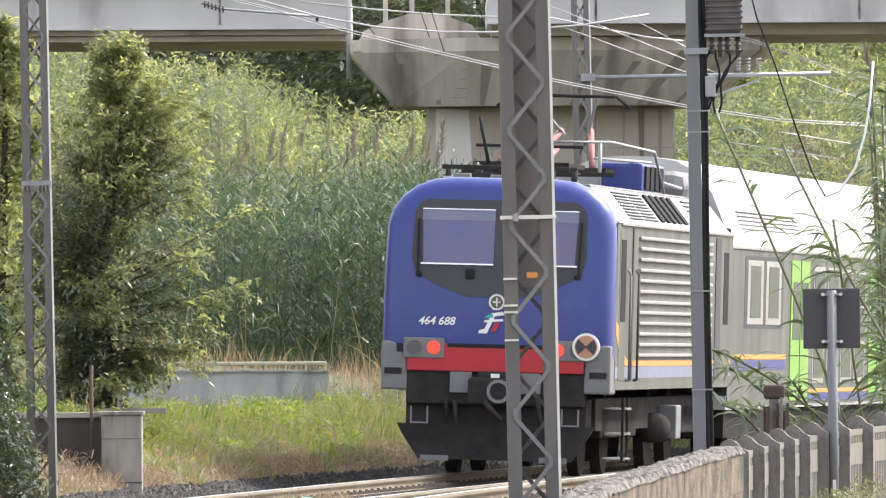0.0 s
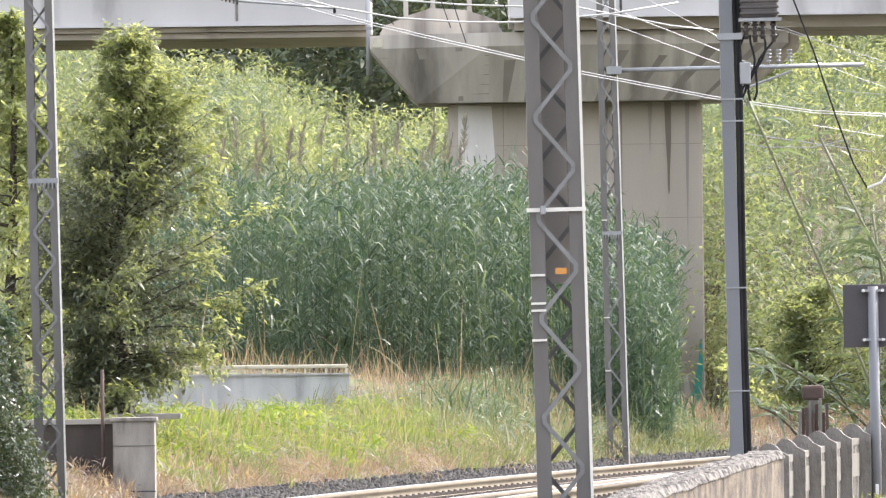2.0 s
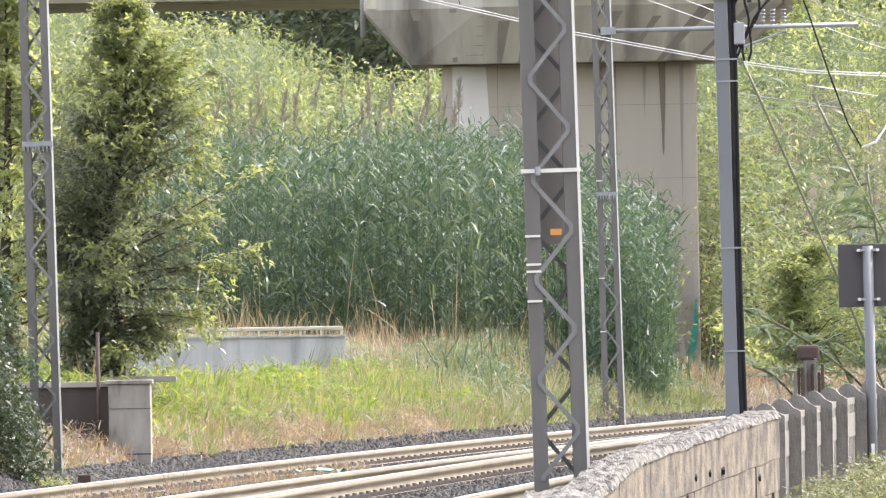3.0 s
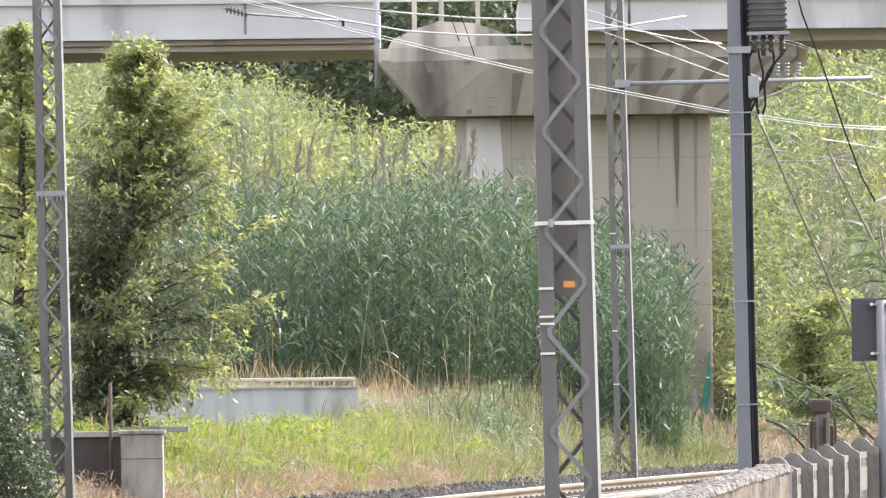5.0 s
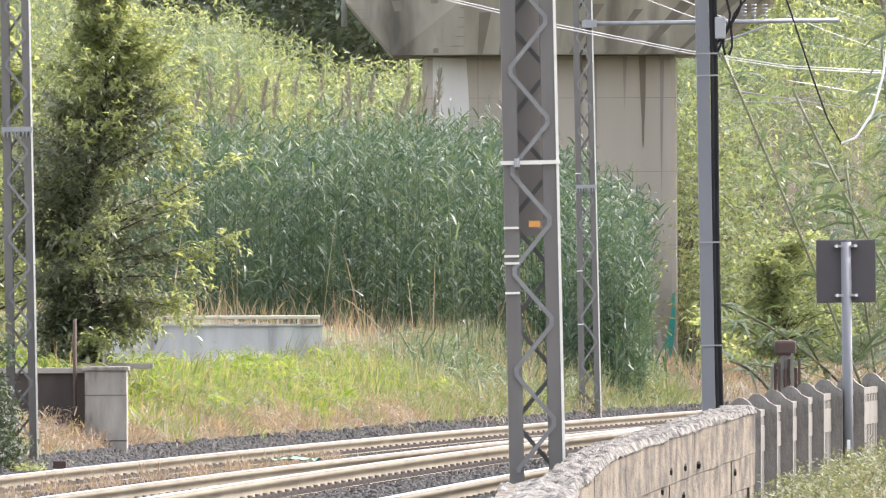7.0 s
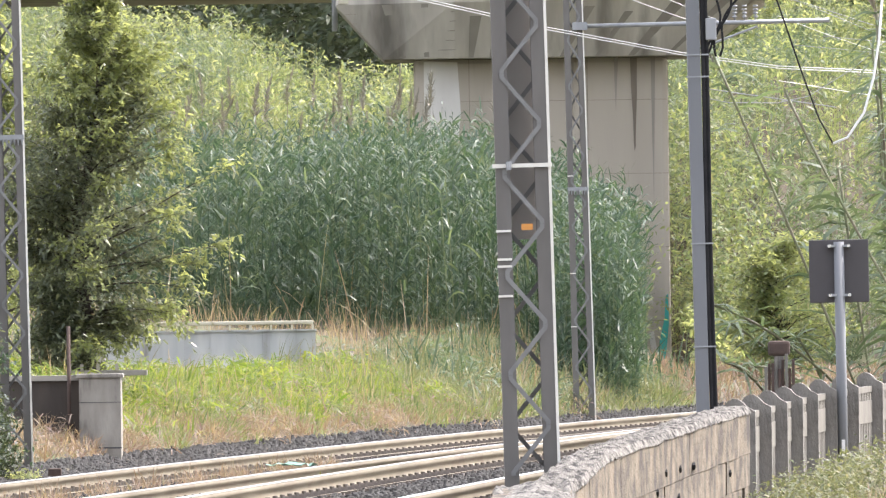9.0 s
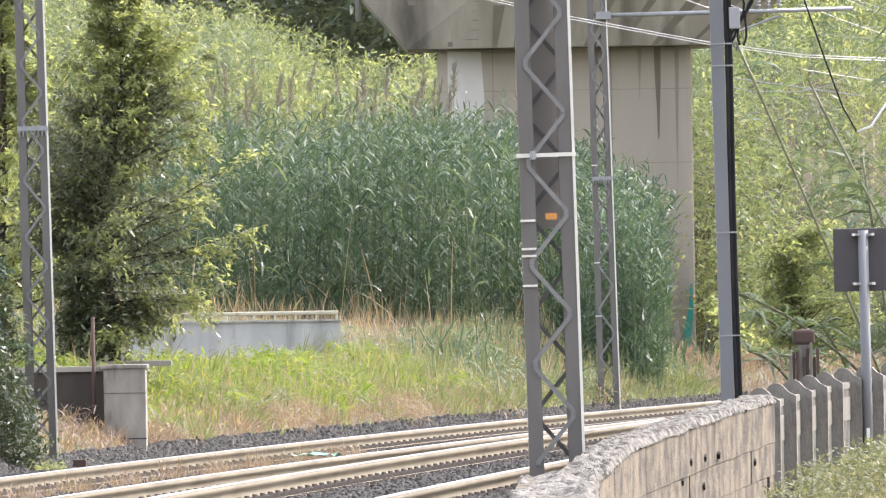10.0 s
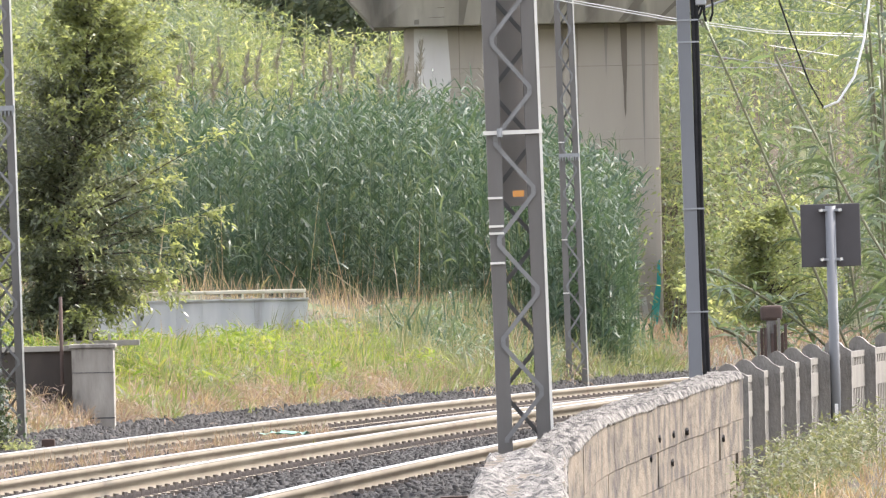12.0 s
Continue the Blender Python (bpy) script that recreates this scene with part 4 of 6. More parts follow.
def build_scrap():
    x, y, a = tr(s_at(117.5, 0.35), 0.35)
    p = thing("plastic_scrap", pose(x, y, -0.09, 0, 0, 20), "crumpled pale green plastic scrap between the rails", "litter")
    bm = bmesh.new()
    V = [[bm.verts.new((0.3 * i / 7 - 0.15, 0.8 * j / 5, 0.04 + 0.05 * noise.noise((i * 0.9, j * 0.8, 3)))) for j in range(6)] for i in range(8)]
    for i in range(7):
        for j in range(5):
            bm.faces.new((V[i][j], V[i + 1][j], V[i + 1][j + 1], V[i][j + 1]))
    part("sheet", bm, mat("pale_green_plastic", (0.16, 0.36, 0.26), (0.24, 0.42, 0.32), 0.5, scale=6), p)


build_scrap()

upper = thing("catenary_bracket", Matrix(), "dark insulated catenary arm hanging below the deck edge", "bracket")
part("tube", tube(bmesh.new(), [(-2.99, 150.0, 6.37), (-2.69, 150.0, 6.29), (-2.09, 150.0, 6.24), (-1.4, 150.0, 6.18)], 0.016), M_GALV, upper, smooth=True)
for p, q in (((-2.69, 150.0, 6.29), (-2.99, 150.0, 6.37)),):
    bm = bmesh.new()
    for k in range(6):
        c = Vector(p).lerp(Vector(q), k / 6)
        rod(bm, c - Vector((0.012, 0, 0)), c + Vector((0.012, 0, 0)), 0.05, 10)
    part("insulator", bm, M_INS, upper)
part("clip", tube(bmesh.new(), [(-1.4, 150.0, 6.18), (-1.4, 150.0, 6.11)], 0.02), M_BLACK, upper)


# ---- locomotive ----
def lean(z):
    return 0.0 if z < 2.2 else (z - 2.2) * 0.20


def outline(inset=0.0, z0=1.5, w=1.475):
    """Body section as (x, z) from the lower left over the roof to the lower right."""
    half = [(w, z0), (w, 1.6), (w, 2.2), (w, 2.8), (w - 0.01, 3.15), (w - 0.07, 3.34), (w - 0.19, 3.50), (w - 0.36, 3.63), (w - 0.58, 3.715), (w - 0.85, 3.745)]
    half = [(max(0.05, x - inset), z - inset * (0.9 if z > 3.1 else 0)) for x, z in half]
    return [(-x, z) for x, z in half] + half[::-1]


def loft(rings):
    """Skin through rings of equal point counts."""
    bm = bmesh.new()
    vs = [[bm.verts.new(p) for p in r] for r in rings]
    for a, b in zip(vs, vs[1:]):
        for i in range(len(a) - 1):
            bm.faces.new((a[i], a[i + 1], b[i + 1], b[i]))
    return bm, vs


def face_plate(poly, proud, thick=0.02):
    return prism(poly, -proud, -proud + thick, lean)


def build_logo(parent):
    white = part("emblem_stroke", prism([(-0.13, 1.74), (-0.02, 1.74), (0.08, 1.96), (0.2, 1.98), (0.18, 2.02), (0.04, 2.0), (-0.05, 1.80), (-0.12, 1.78)], -0.03, -0.026), M_LETTER, parent, "white curved emblem stroke")
    part("emblem_cross", prism([(-0.06, 1.88), (0.19, 1.90), (0.18, 1.93), (-0.05, 1.91)], -0.031, -0.027), M_LETTER, white)
    part("emblem_green", prism([(-0.06, 1.935), (0.06, 1.945), (0.05, 1.99), (-0.02, 1.975)], -0.031, -0.027), M_TEAL, white)
    part("emblem_red", prism([(0.03, 1.76), (0.10, 1.77), (0.14, 1.875), (0.08, 1.875)], -0.031, -0.027), M_RED, white)
    return white


def text_mesh(body, size, material, name, parent, at):
    cu = bpy.data.curves.new(name, "FONT")
    cu.body, cu.size, cu.extrude, cu.shear, cu.offset = body, size, 0.003, 0.25, 0.003
    cu.align_x = "CENTER"
    tmp = bpy.data.objects.new("tmp", cu)
    scene.collection.objects.link(tmp)
    me = bpy.data.meshes.new_from_object(tmp.evaluated_get(bpy.context.evaluated_depsgraph_get()))
    bpy.data.objects.remove(tmp)
    me.materials.clear()
    me.materials.append(material)
    ob = new(name, me)
    ob.parent, ob.matrix_local = parent, at
    return ob


def wheelset(parent, y, r=0.55):
    z = r - 0.05
    w = part("wheelset", R(((-0.8, y, z), (0.8, y, z), 0.09), n=12), M_DARK, parent)
    for s in (-1, 1):
        part("wheel", R(((s * 0.72, y, z), (s * 0.86, y, z), r), n=24), M_DARK, w, smooth=False)


def build_loco():
    L = thing("locomotive", Matrix(), "blue and cream electric locomotive with red buffer band and tail lamps", "locomotive")
    # nose shell
    rings = []
    for a in np.linspace(0, 90, 7):
        i = 0.20 * (1 - math.sin(radians(a)))
        y = 0.20 * (1 - math.cos(radians(a)))
        rings.append([(x, y + lean(z), z) for x, z in outline(i)])
    rings.append([(x, 0.42 + lean(z), z) for x, z in outline(0)])
    bm, vs = loft(rings)
    f = vs[0]
    n = len(f)
    rows = []
    for i in range(n // 2):
        a, b = f[i].co, f[n - 1 - i].co
        rows.append([f[i]] + [bm.verts.new(a.lerp(b, t)) for t in (0.25, 0.5, 0.75)] + [f[n - 1 - i]])
    for p, q in zip(rows, rows[1:]):
        for i in range(4):
            bm.faces.new((p[i], p[i + 1], q[i + 1], q[i]))
    bmesh.ops.recalc_face_normals(bm, faces=bm.faces[:])
    part("cab_shell", bm, M_BLUE, L, "glossy blue cab front", True)
    # dark mask and windscreens
    part("windscreen_mask", face_plate([(-1.12, 2.72), (-1.06, 2.52), (-0.72, 2.34), (-0.4, 2.22), (0.4, 2.22), (0.72, 2.34), (1.06, 2.52), (1.12, 2.72), (1.10, 3.30), (1.05, 3.40), (0.95, 3.455), (-0.95, 3.455), (-1.05, 3.40), (-1.10, 3.30)], 0.012), M_DKGREY, L, "dark grey windscreen surround")
    for s in (-1, 1):
        x0, x1 = (-1.0, -0.07) if s < 0 else (0.07, 1.0)
        w = part("windscreen", face_plate([(x0 + (0.03 if s < 0 else 0), 2.63), (x1 - (0.03 if s > 0 else 0), 2.63), (x1, 3.33), (x0, 3.33)], 0.018), M_GLASS, L, "blue-violet tinted windscreen")
        part("sun_strip", face_plate([(x0, 3.19), (x1, 3.19), (x1, 3.33), (x0, 3.33)], 0.021, 0.004), M_VIOLET, w, "pale blue sun strip")
        for za, zb in ((2.625, 2.645), (3.325, 3.34)):
            part("frame", face_plate([(x0, za), (x1, za), (x1, zb), (x0, zb)], 0.03), M_CHROME, w)
        xs = -1.03 if s < 0 else 1.03
        bm = R(((xs, -0.05 + lean(2.52), 2.52), (xs + 0.01 * s, -0.04 + lean(3.2), 3.2), 0.014))
        rod(bm, (xs, -0.06 + lean(2.52), 2.5), (xs - 0.03 * s, -0.02 + lean(2.52), 2.5), 0.035, 8)
        part("wiper", bm, M_BLACK, L)
        part("handle", B((s * 0.36 - 0.06, s * 0.36 + 0.06, 0.02, 0.08, 2.44, 2.58), bev=0.02), M_BLACK, L, "small dark step handle")
    hl = part("headlamp", R(((0, -0.03, 2.16), (0, 0.02, 2.16), 0.105), n=24), M_CHROME, L, "round upper headlamp with a bright rim")
    part("lens", R(((0, -0.036, 2.16), (0, -0.028, 2.16), 0.078), n=20), M_LENS, hl)
    part("lens_bar", B((-0.05, 0.05, -0.042, -0.036, 2.15, 2.17), (-0.01, 0.01, -0.042, -0.036, 2.10, 2.22)), M_CHROME, hl)
    text_mesh("464 688", 0.142, M_LETTER, "fleet_number", L, pose(-0.77, -0.008, 1.86, 90, 0, 0))
    build_logo(L).matrix_local = Matrix.Translation((-0.1, 0, 0.02))
    # red band, lamp clusters and grey corners
    part("buffer_band", B((-1.13, 1.13, -0.03, 0.05, 1.27, 1.62), bev=0.012), M_RED, L, "red buffer band")
    part("band_grille", B((-0.62, 0.62, -0.036, -0.03, 1.575, 1.625)), M_BLACK, L)
    for s in (-1, 1):
        c = part("lamp_housing", B(*[(min(s * 0.66, s * 1.18), max(s * 0.66, s * 1.18), -0.05, 0.0, 1.43, 1.69)], bev=0.015), M_GREY, L, "grey lamp housing")
        part("white_lamp", R(((s * 1.04, -0.07, 1.565), (s * 1.04, -0.02, 1.565), 0.095), n=20), M_LENS, c, "unlit lamp")
        part("tail_lamp", R(((s * 0.79, -0.07, 1.565), (s * 0.79, -0.02, 1.565), 0.082), n=20), M_LAMP, c, "lit red tail lamp")
        part("lower_corner", B(*[(min(s * 1.13, s * 1.47), max(s * 1.13, s * 1.47), 0.0, 0.6, 1.02, 1.64)], bev=0.03), M_GREY, L, "grey lower corner panel")
        part("jack_pad", B(*[(min(s * 1.2, s * 1.42), max(s * 1.2, s * 1.42), -0.012, 0.0, 1.22, 1.3)]), M_DARK, L)
        part("buffer_pad", B(*[(min(s * 0.3, s * 0.58), max(s * 0.3, s * 0.58), -0.02, 0.04, 1.0, 1.27)], bev=0.01), M_GREY, L, "pale grey pad")
        part("lower_plate", B(*[(min(0, s * 1.14), max(0, s * 1.14), 0.02, 0.4, 0.85, 1.5)], bev=0.02), M_DARK, L)
        part("step_frame", B(*[(min(s * 0.85, s * 1.08), max(s * 0.85, s * 1.08), 0.0, 0.03, 0.6, 0.62), (min(s * 0.85, s * 0.87), max(s * 0.85, s * 0.87), 0.0, 0.03, 0.6, 0.82), (min(s * 1.06, s * 1.08), max(s * 1.06, s * 1.08), 0.0, 0.03, 0.6, 0.82)]), M_GREY, L)
    d = part("warning_disc", R(((1.16, -0.10, 1.62), (1.16, -0.06, 1.62), 0.175), n=28), M_LETTER, L, "round white rimmed warning disc")
    part("disc_face", R(((1.16, -0.106, 1.62), (1.16, -0.098, 1.62), 0.145), n=28), M_DISC, d, "faded orange disc face")
    part("disc_cross", prism([(1.06, 1.72), (1.16, 1.63), (1.16, 1.61), (1.06, 1.52), (1.02, 1.62)], -0.112, -0.107), M_DKGREY, d)
    part("disc_cross", prism([(1.26, 1.72), (1.16, 1.63), (1.16, 1.61), (1.26, 1.52), (1.30, 1.62)], -0.112, -0.107), M_DKGREY, d)
    # coupling, plough, hoses
    cp = part("coupler", B((-0.32, 0.22, -0.28, 0.3, 0.86, 1.2), bev=0.04), M_DARK, L, "dark automatic coupler")
    part("coupler_ring", R(((0.08, -0.32, 1.03), (0.08, -0.2, 1.03), 0.15), n=20), M_GREY, cp)
    part("coupler_eye", R(((0.08, -0.325, 1.03), (0.08, -0.3, 1.03), 0.11), n=20), M_BLACK, cp)
    for a, b, r in (((-0.1, -0.3, 0.9), (0.12, -0.3, 0.66), 0.035), ((0.3, -0.2, 0.95), (0.36, -0.2, 0.62), 0.03), ((-0.5, -0.1, 0.9), (-0.46, -0.12, 0.6), 0.03), ((-0.62, -0.05, 0.95), (-0.6, -0.05, 0.7), 0.03), ((0.55, -0.05, 0.95), (0.6, -0.05, 0.6), 0.03)):
        part("hose", R((a, b, r)), M_DARK, cp, smooth=True)
    part("coupler_plate", B((-0.2, 0.2, -0.2, 0.1, 1.2, 1.28), bev=0.01), M_DARK, cp)
    part("pale_tag", B((-0.03, 0.08, -0.23, -0.22, 1.2, 1.25)), M_LETTER, cp)
    part("plough", prism([(-1.26, 0.6), (1.26, 0.6), (1.2, 0.48), (0.98, 0.15), (-0.98, 0.15), (-1.2, 0.48)], 0.1, 0.2), M_DARK, L, "dark grey snow plough plate")
    for x in (-0.95, 0.57):
        part("plough_bolt", B((x, x + 0.36, 0.09, 0.1, 0.13, 0.2)), M_GREY, L)
    part("under_front", B((-1.15, 1.15, 0.15, 0.8, 0.5, 0.95)), M_DARK, L)
    part("frame_box", B((-1.2, 1.2, 0.8, 15.3, 0.55, 0.96)), M_DARK, L, "dark underframe")
    for yb in (3.6, 11.6):
        bo = part("bogie", B((-1.2, -1.05, yb - 2.1, yb + 2.1, 0.45, 0.85), (1.05, 1.2, yb - 2.1, yb + 2.1, 0.45, 0.85), (-1.1, 1.1, yb - 0.3, yb + 0.3, 0.5, 0.8), bev=0.03), M_DARK, L, "dark bogie frame")
        for dy in (-1.32, 1.32):
            wheelset(bo, yb + dy)
    # side body, louvres
    for s in (-1, 1):
        part("side_wall", B(*[(min(s * 1.44, s * 1.475), max(s * 1.44, s * 1.475), 0.42, 15.3, 1.08, 3.2)]), M_SIDE, L, "dirty cream ribbed side wall")
        part("cab_door", B(*[(min(s * 1.47, s * 1.482), max(s * 1.47, s * 1.482), 0.75, 1.5, 1.2, 3.12)], bev=0.004), M_SIDE, L, "cream cab door")
        part("door_window", B(*[(min(s * 1.475, s * 1.488), max(s * 1.475, s * 1.488), 0.85, 1.4, 1.95, 3.0)]), M_BLACK, L, "dark cab door window")
        part("cab_pillar", B(*[(min(s * 1.47, s * 1.49), max(s * 1.47, s * 1.49), 2.2, 2.34, 1.2, 3.16)]), M_DKGREY, L)
        for y in (1.6, 2.55):
            bm = R(((s * 1.53, y, 1.2), (s * 1.53, y, 2.55), 0.016), ((s * 1.53, y, 2.55), (s * 1.48, y + 0.15, 2.62), 0.016), ((s * 1.53, y, 1.2), (s * 1.48, y, 1.2), 0.016))
            part("grab_rail", bm, M_DKGREY if y > 2 else M_GREY, L, smooth=True)
        for k in range(12):
            z = 1.50 + k * 0.138
            part("louvre", B(*[(min(s * 1.47, s * 1.515), max(s * 1.47, s * 1.515), 2.95, 12.2, z, z + 0.045)], bev=0.01), M_RIB, L, "bright aluminium louvre blade")
        part("orange_stripe", B(*[(min(s * 1.475, s * 1.479), max(s * 1.475, s * 1.479), 1.9, 15.2, 1.385, 1.455)]), M_ORANGE, L, "orange stripe")
        part("orange_corner", prism([(0.45, 1.95), (0.75, 1.9), (1.3, 1.55), (1.9, 1.455), (1.9, 1.385), (1.1, 1.4), (0.45, 1.8)], -0.002, 0.002), M_ORANGE, L).matrix_local = pose(s * 1.4785, 0, 0, 0, 0, 90)
        part("blue_stripe", B(*[(min(s * 1.475, s * 1.478), max(s * 1.475, s * 1.478), 0.45, 15.2, 1.23, 1.375)]), M_VIOLET, L, "faded blue stripe")
        for y0, y1, mm, nm in ((12.9, 13.6, M_DKGREY, "rear_pillar"), (13.6, 14.9, M_SIDE, "rear_door")):
            part(nm, B(*[(min(s * 1.47, s * 1.486), max(s * 1.47, s * 1.486), y0, y1, 1.2, 3.14)]), mm, L)
        part("door_window", B(*[(min(s * 1.475, s * 1.492), max(s * 1.475, s * 1.492), 13.95, 14.6, 1.95, 2.95)], bev=0.002), M_BLACK, L, "tall dark door window")
        for z, w in ((0.82, 0.14), (0.5, 0.14), (0.18, 0.14)) if s > 0 else ():
            part("step", B(*[(min(s * 1.2, s * 1.5), max(s * 1.2, s * 1.5), 1.75, 2.3, z, z + 0.03)]), M_CHROME, L, "bright step")
        if s > 0:
            for y in (1.75, 2.3):
                part("ladder_rail", R(((s * 1.45, y, 0.15), (s * 1.45, y, 0.98), 0.02)), M_DARK, L)
        part("air_tank", R(((s * 1.2, 7.2, 0.55), (s * 1.2, 9.0, 0.55), 0.2), n=14), M_DARK, L, smooth=True)
        part("white_box", B(*[(min(s * 1.2, s * 1.46), max(s * 1.2, s * 1.46), 8.3, 8.9, 0.4, 0.85)], bev=0.02), M_GREY, L, "pale equipment box")
        # slanted roof flank with grilles
        fl = [(s * 1.475, 3.2), (s * 1.42, 3.24), (s * 1.08, 3.66), (s * 1.03, 3.60)]
        part("roof_flank", prism(fl, 0.75, 15.3), M_WHITE, L, "white slanted roof flank")
        nx, nz = s * 0.42, 0.34
        for y0, y1, mm, cnt in ((2.6, 4.3, M_DKGREY, 9), (4.5, 6.0, M_DKGREY, 9), (6.3, 10.0, M_BLACK, 5), (11.2, 12.4, M_DKGREY, 6)):
            for k in range(cnt):
                if cnt == 5:
                    ya = y0 + (y1 - y0) * k / cnt
                    bm = bmesh.new()
                    bar(bm, (s * 1.40, ya + 0.35, 3.29), (s * 1.12, ya + 0.35, 3.64), 0.42, 0.03, up=(nx, 0, nz + 0.1))
                else:
                    u = (k + 0.5) / cnt
                    bm = bmesh.new()
                    bar(bm, (s * (1.41 - 0.3 * u), y0, 3.275 + 0.37 * u), (s * (1.41 - 0.3 * u), y1, 3.275 + 0.37 * u), 0.02, 0.014, up=(nx, 0, nz + 0.1))
                part("roof_grille", bm, mm, L)
        part("gutter", B(*[(min(s * 1.44, s * 1.5), max(s * 1.44, s * 1.5), 0.8, 15.3, 3.185, 3.215)]), M_RIB, L)
    part("roof", B((-1.06, 1.06, 0.8, 15.3, 3.58, 3.70), bev=0.02), M_GREY, L, "grey roof deck")
    part("rear_wall", B((-1.44, 1.44, 15.2, 15.32, 0.95, 3.3)), M_DKGREY, L)
    # roof equipment
    for box in ((-0.72, -0.5, 0.95, 1.1, 3.72, 3.80), (-0.25, -0.05, 1.0, 1.2, 3.72, 3.79)):
        part("roof_vent", B(box, bev=0.01), M_GREY, L)
    part("blue_roof_box", B((0.42, 1.0, 7.6, 10.4, 3.68, 4.08), bev=0.05), M_BLUE, L, "blue roof equipment box")
    for k in range(4):
        part("box_slat", B((0.99, 1.03, 7.8 + k * 0.6, 8.2 + k * 0.6, 3.72, 4.04), bev=0.01), M_BLACK, L)
    part("rear_hood", B((-1.1, 1.1, 12.5, 15.25, 3.6, 4.05), bev=0.2), M_GREY, L, "rounded grey rear hood")
    part("roof_pipe", tube(bmesh.new(), [(-0.2, 5.5, 4.3), (0.75, 6.0, 4.32), (1.0, 9.0, 4.25), (1.08, 9.6, 3.7)], 0.02), M_GALV, L, "grey roof pipe", True)
    for a, b, r in (((0.55, 5.8, 4.1), (1.0, 8.6, 4.1), 0.02), ((0.2, 3.0, 3.7), (0.2, 3.0, 4.1), 0.03), ((1.0, 10, 3.85), (1.0, 13, 3.8), 0.025), ((0.62, 5.8, 3.7), (0.62, 5.8, 4.3), 0.025), ((0.85, 10.4, 3.7), (0.6, 10.6, 3.95), 0.05), ((-0.9, 1.4, 3.72), (-0.6, 1.4, 3.76), 0.04)):
        part("roof_pipe", R((a, b, r)), M_GALV, L, smooth=True)
    for x, y, z in ((-0.55, 2.0, 3.7), (-0.2, 2.0, 3.7), (0.3, 2.0, 3.7), (0.5, 4.0, 3.7), (-0.6, 4.0, 3.7), (0.1, 5.0, 3.75), (0.95, 10.2, 3.72)):
        bm = R(((x, y, z), (x, y, z + 0.26), 0.03))
        for k in range(4):
            rod(bm, (x, y, z + 0.04 + k * 0.055), (x, y, z + 0.065 + k * 0.055), 0.065, 10)
        part("insulator", bm, M_INS, L, "dark ribbed insulator", True)
    for y0, up in ((2.2, 0), (6.5, 1)):
        p = part("pantograph", B((-0.62, 0.62, y0, y0 + 0.06, 3.92, 3.98), (-0.62, 0.62, y0 + 1.8, y0 + 1.86, 3.92, 3.98), (-0.62, -0.56, y0, y0 + 1.86, 3.92, 3.98), (0.56, 0.62, y0, y0 + 1.86, 3.92, 3.98)), M_DARK, L, "dark pantograph frame with red oxide arms")
        if up:
            for k in (-1, 1):
                part("lower_arm", R(((k * 0.42, y0 + 0.2, 3.98), (k * 0.2, y0 + 1.9, 4.5), 0.045)), M_PANTO, p, smooth=True)
                part("upper_arm", R(((k * 0.16, y0 + 1.9, 4.45), (k * 0.45, y0 + 0.3, 4.92), 0.022)), M_GALV, p, smooth=True)
            part("collector", R(((-0.7, y0 + 0.25, 4.94), (0.7, y0 + 0.25, 4.94), 0.022), ((-0.7, y0 + 0.45, 4.94), (0.7, y0 + 0.45, 4.94), 0.022), ((-0.7, y0 + 0.35, 4.94), (-0.9, y0 + 0.35, 4.78), 0.02), ((0.7, y0 + 0.35, 4.94), (0.9, y0 + 0.35, 4.78), 0.02)), M_BLACK, p, smooth=True)
        else:
            for k in (-1, 1):
                part("lower_arm", R(((k * 0.3, y0 + 0.2, 3.98), (k * 0.26, y0 + 1.8, 4.2), 0.04)), M_PANTO, p, smooth=True)
            for a, b, r in (((-0.42, y0, 3.95), (-0.56, y0 + 0.1, 4.55), 0.035), ((0.0, y0, 3.95), (0.12, y0 + 0.3, 4.42), 0.035)):
                part("spring_strut", R((a, b, r * 0.65)), M_BLACK, p, smooth=True)
            part("collector", R(((-0.7, y0 + 0.9, 4.2), (0.7, y0 + 0.9, 4.2), 0.022)), M_BLACK, p)
    for box in ((-0.95, 0.7, 1.6, 1.66, 3.86, 3.92), (-0.5, 0.95, 4.6, 4.66, 3.84, 3.9), (-0.75, 0.75, 2.0, 2.12, 3.80, 3.92), (-0.7, 0.2, 1.3, 1.4, 3.72, 3.82)):
        part("roof_frame", B(box, bev=0.01), M_DARK, L)
    for x, y in ((-0.85, 1.5), (-0.42, 1.35), (-0.1, 1.45), (0.22, 1.4), (0.5, 1.5), (0.78, 1.45)):
        part("roof_stud", R(((x, y, 3.7), (x, y, 3.86), 0.035)), M_DARK, L, smooth=True)
    return L


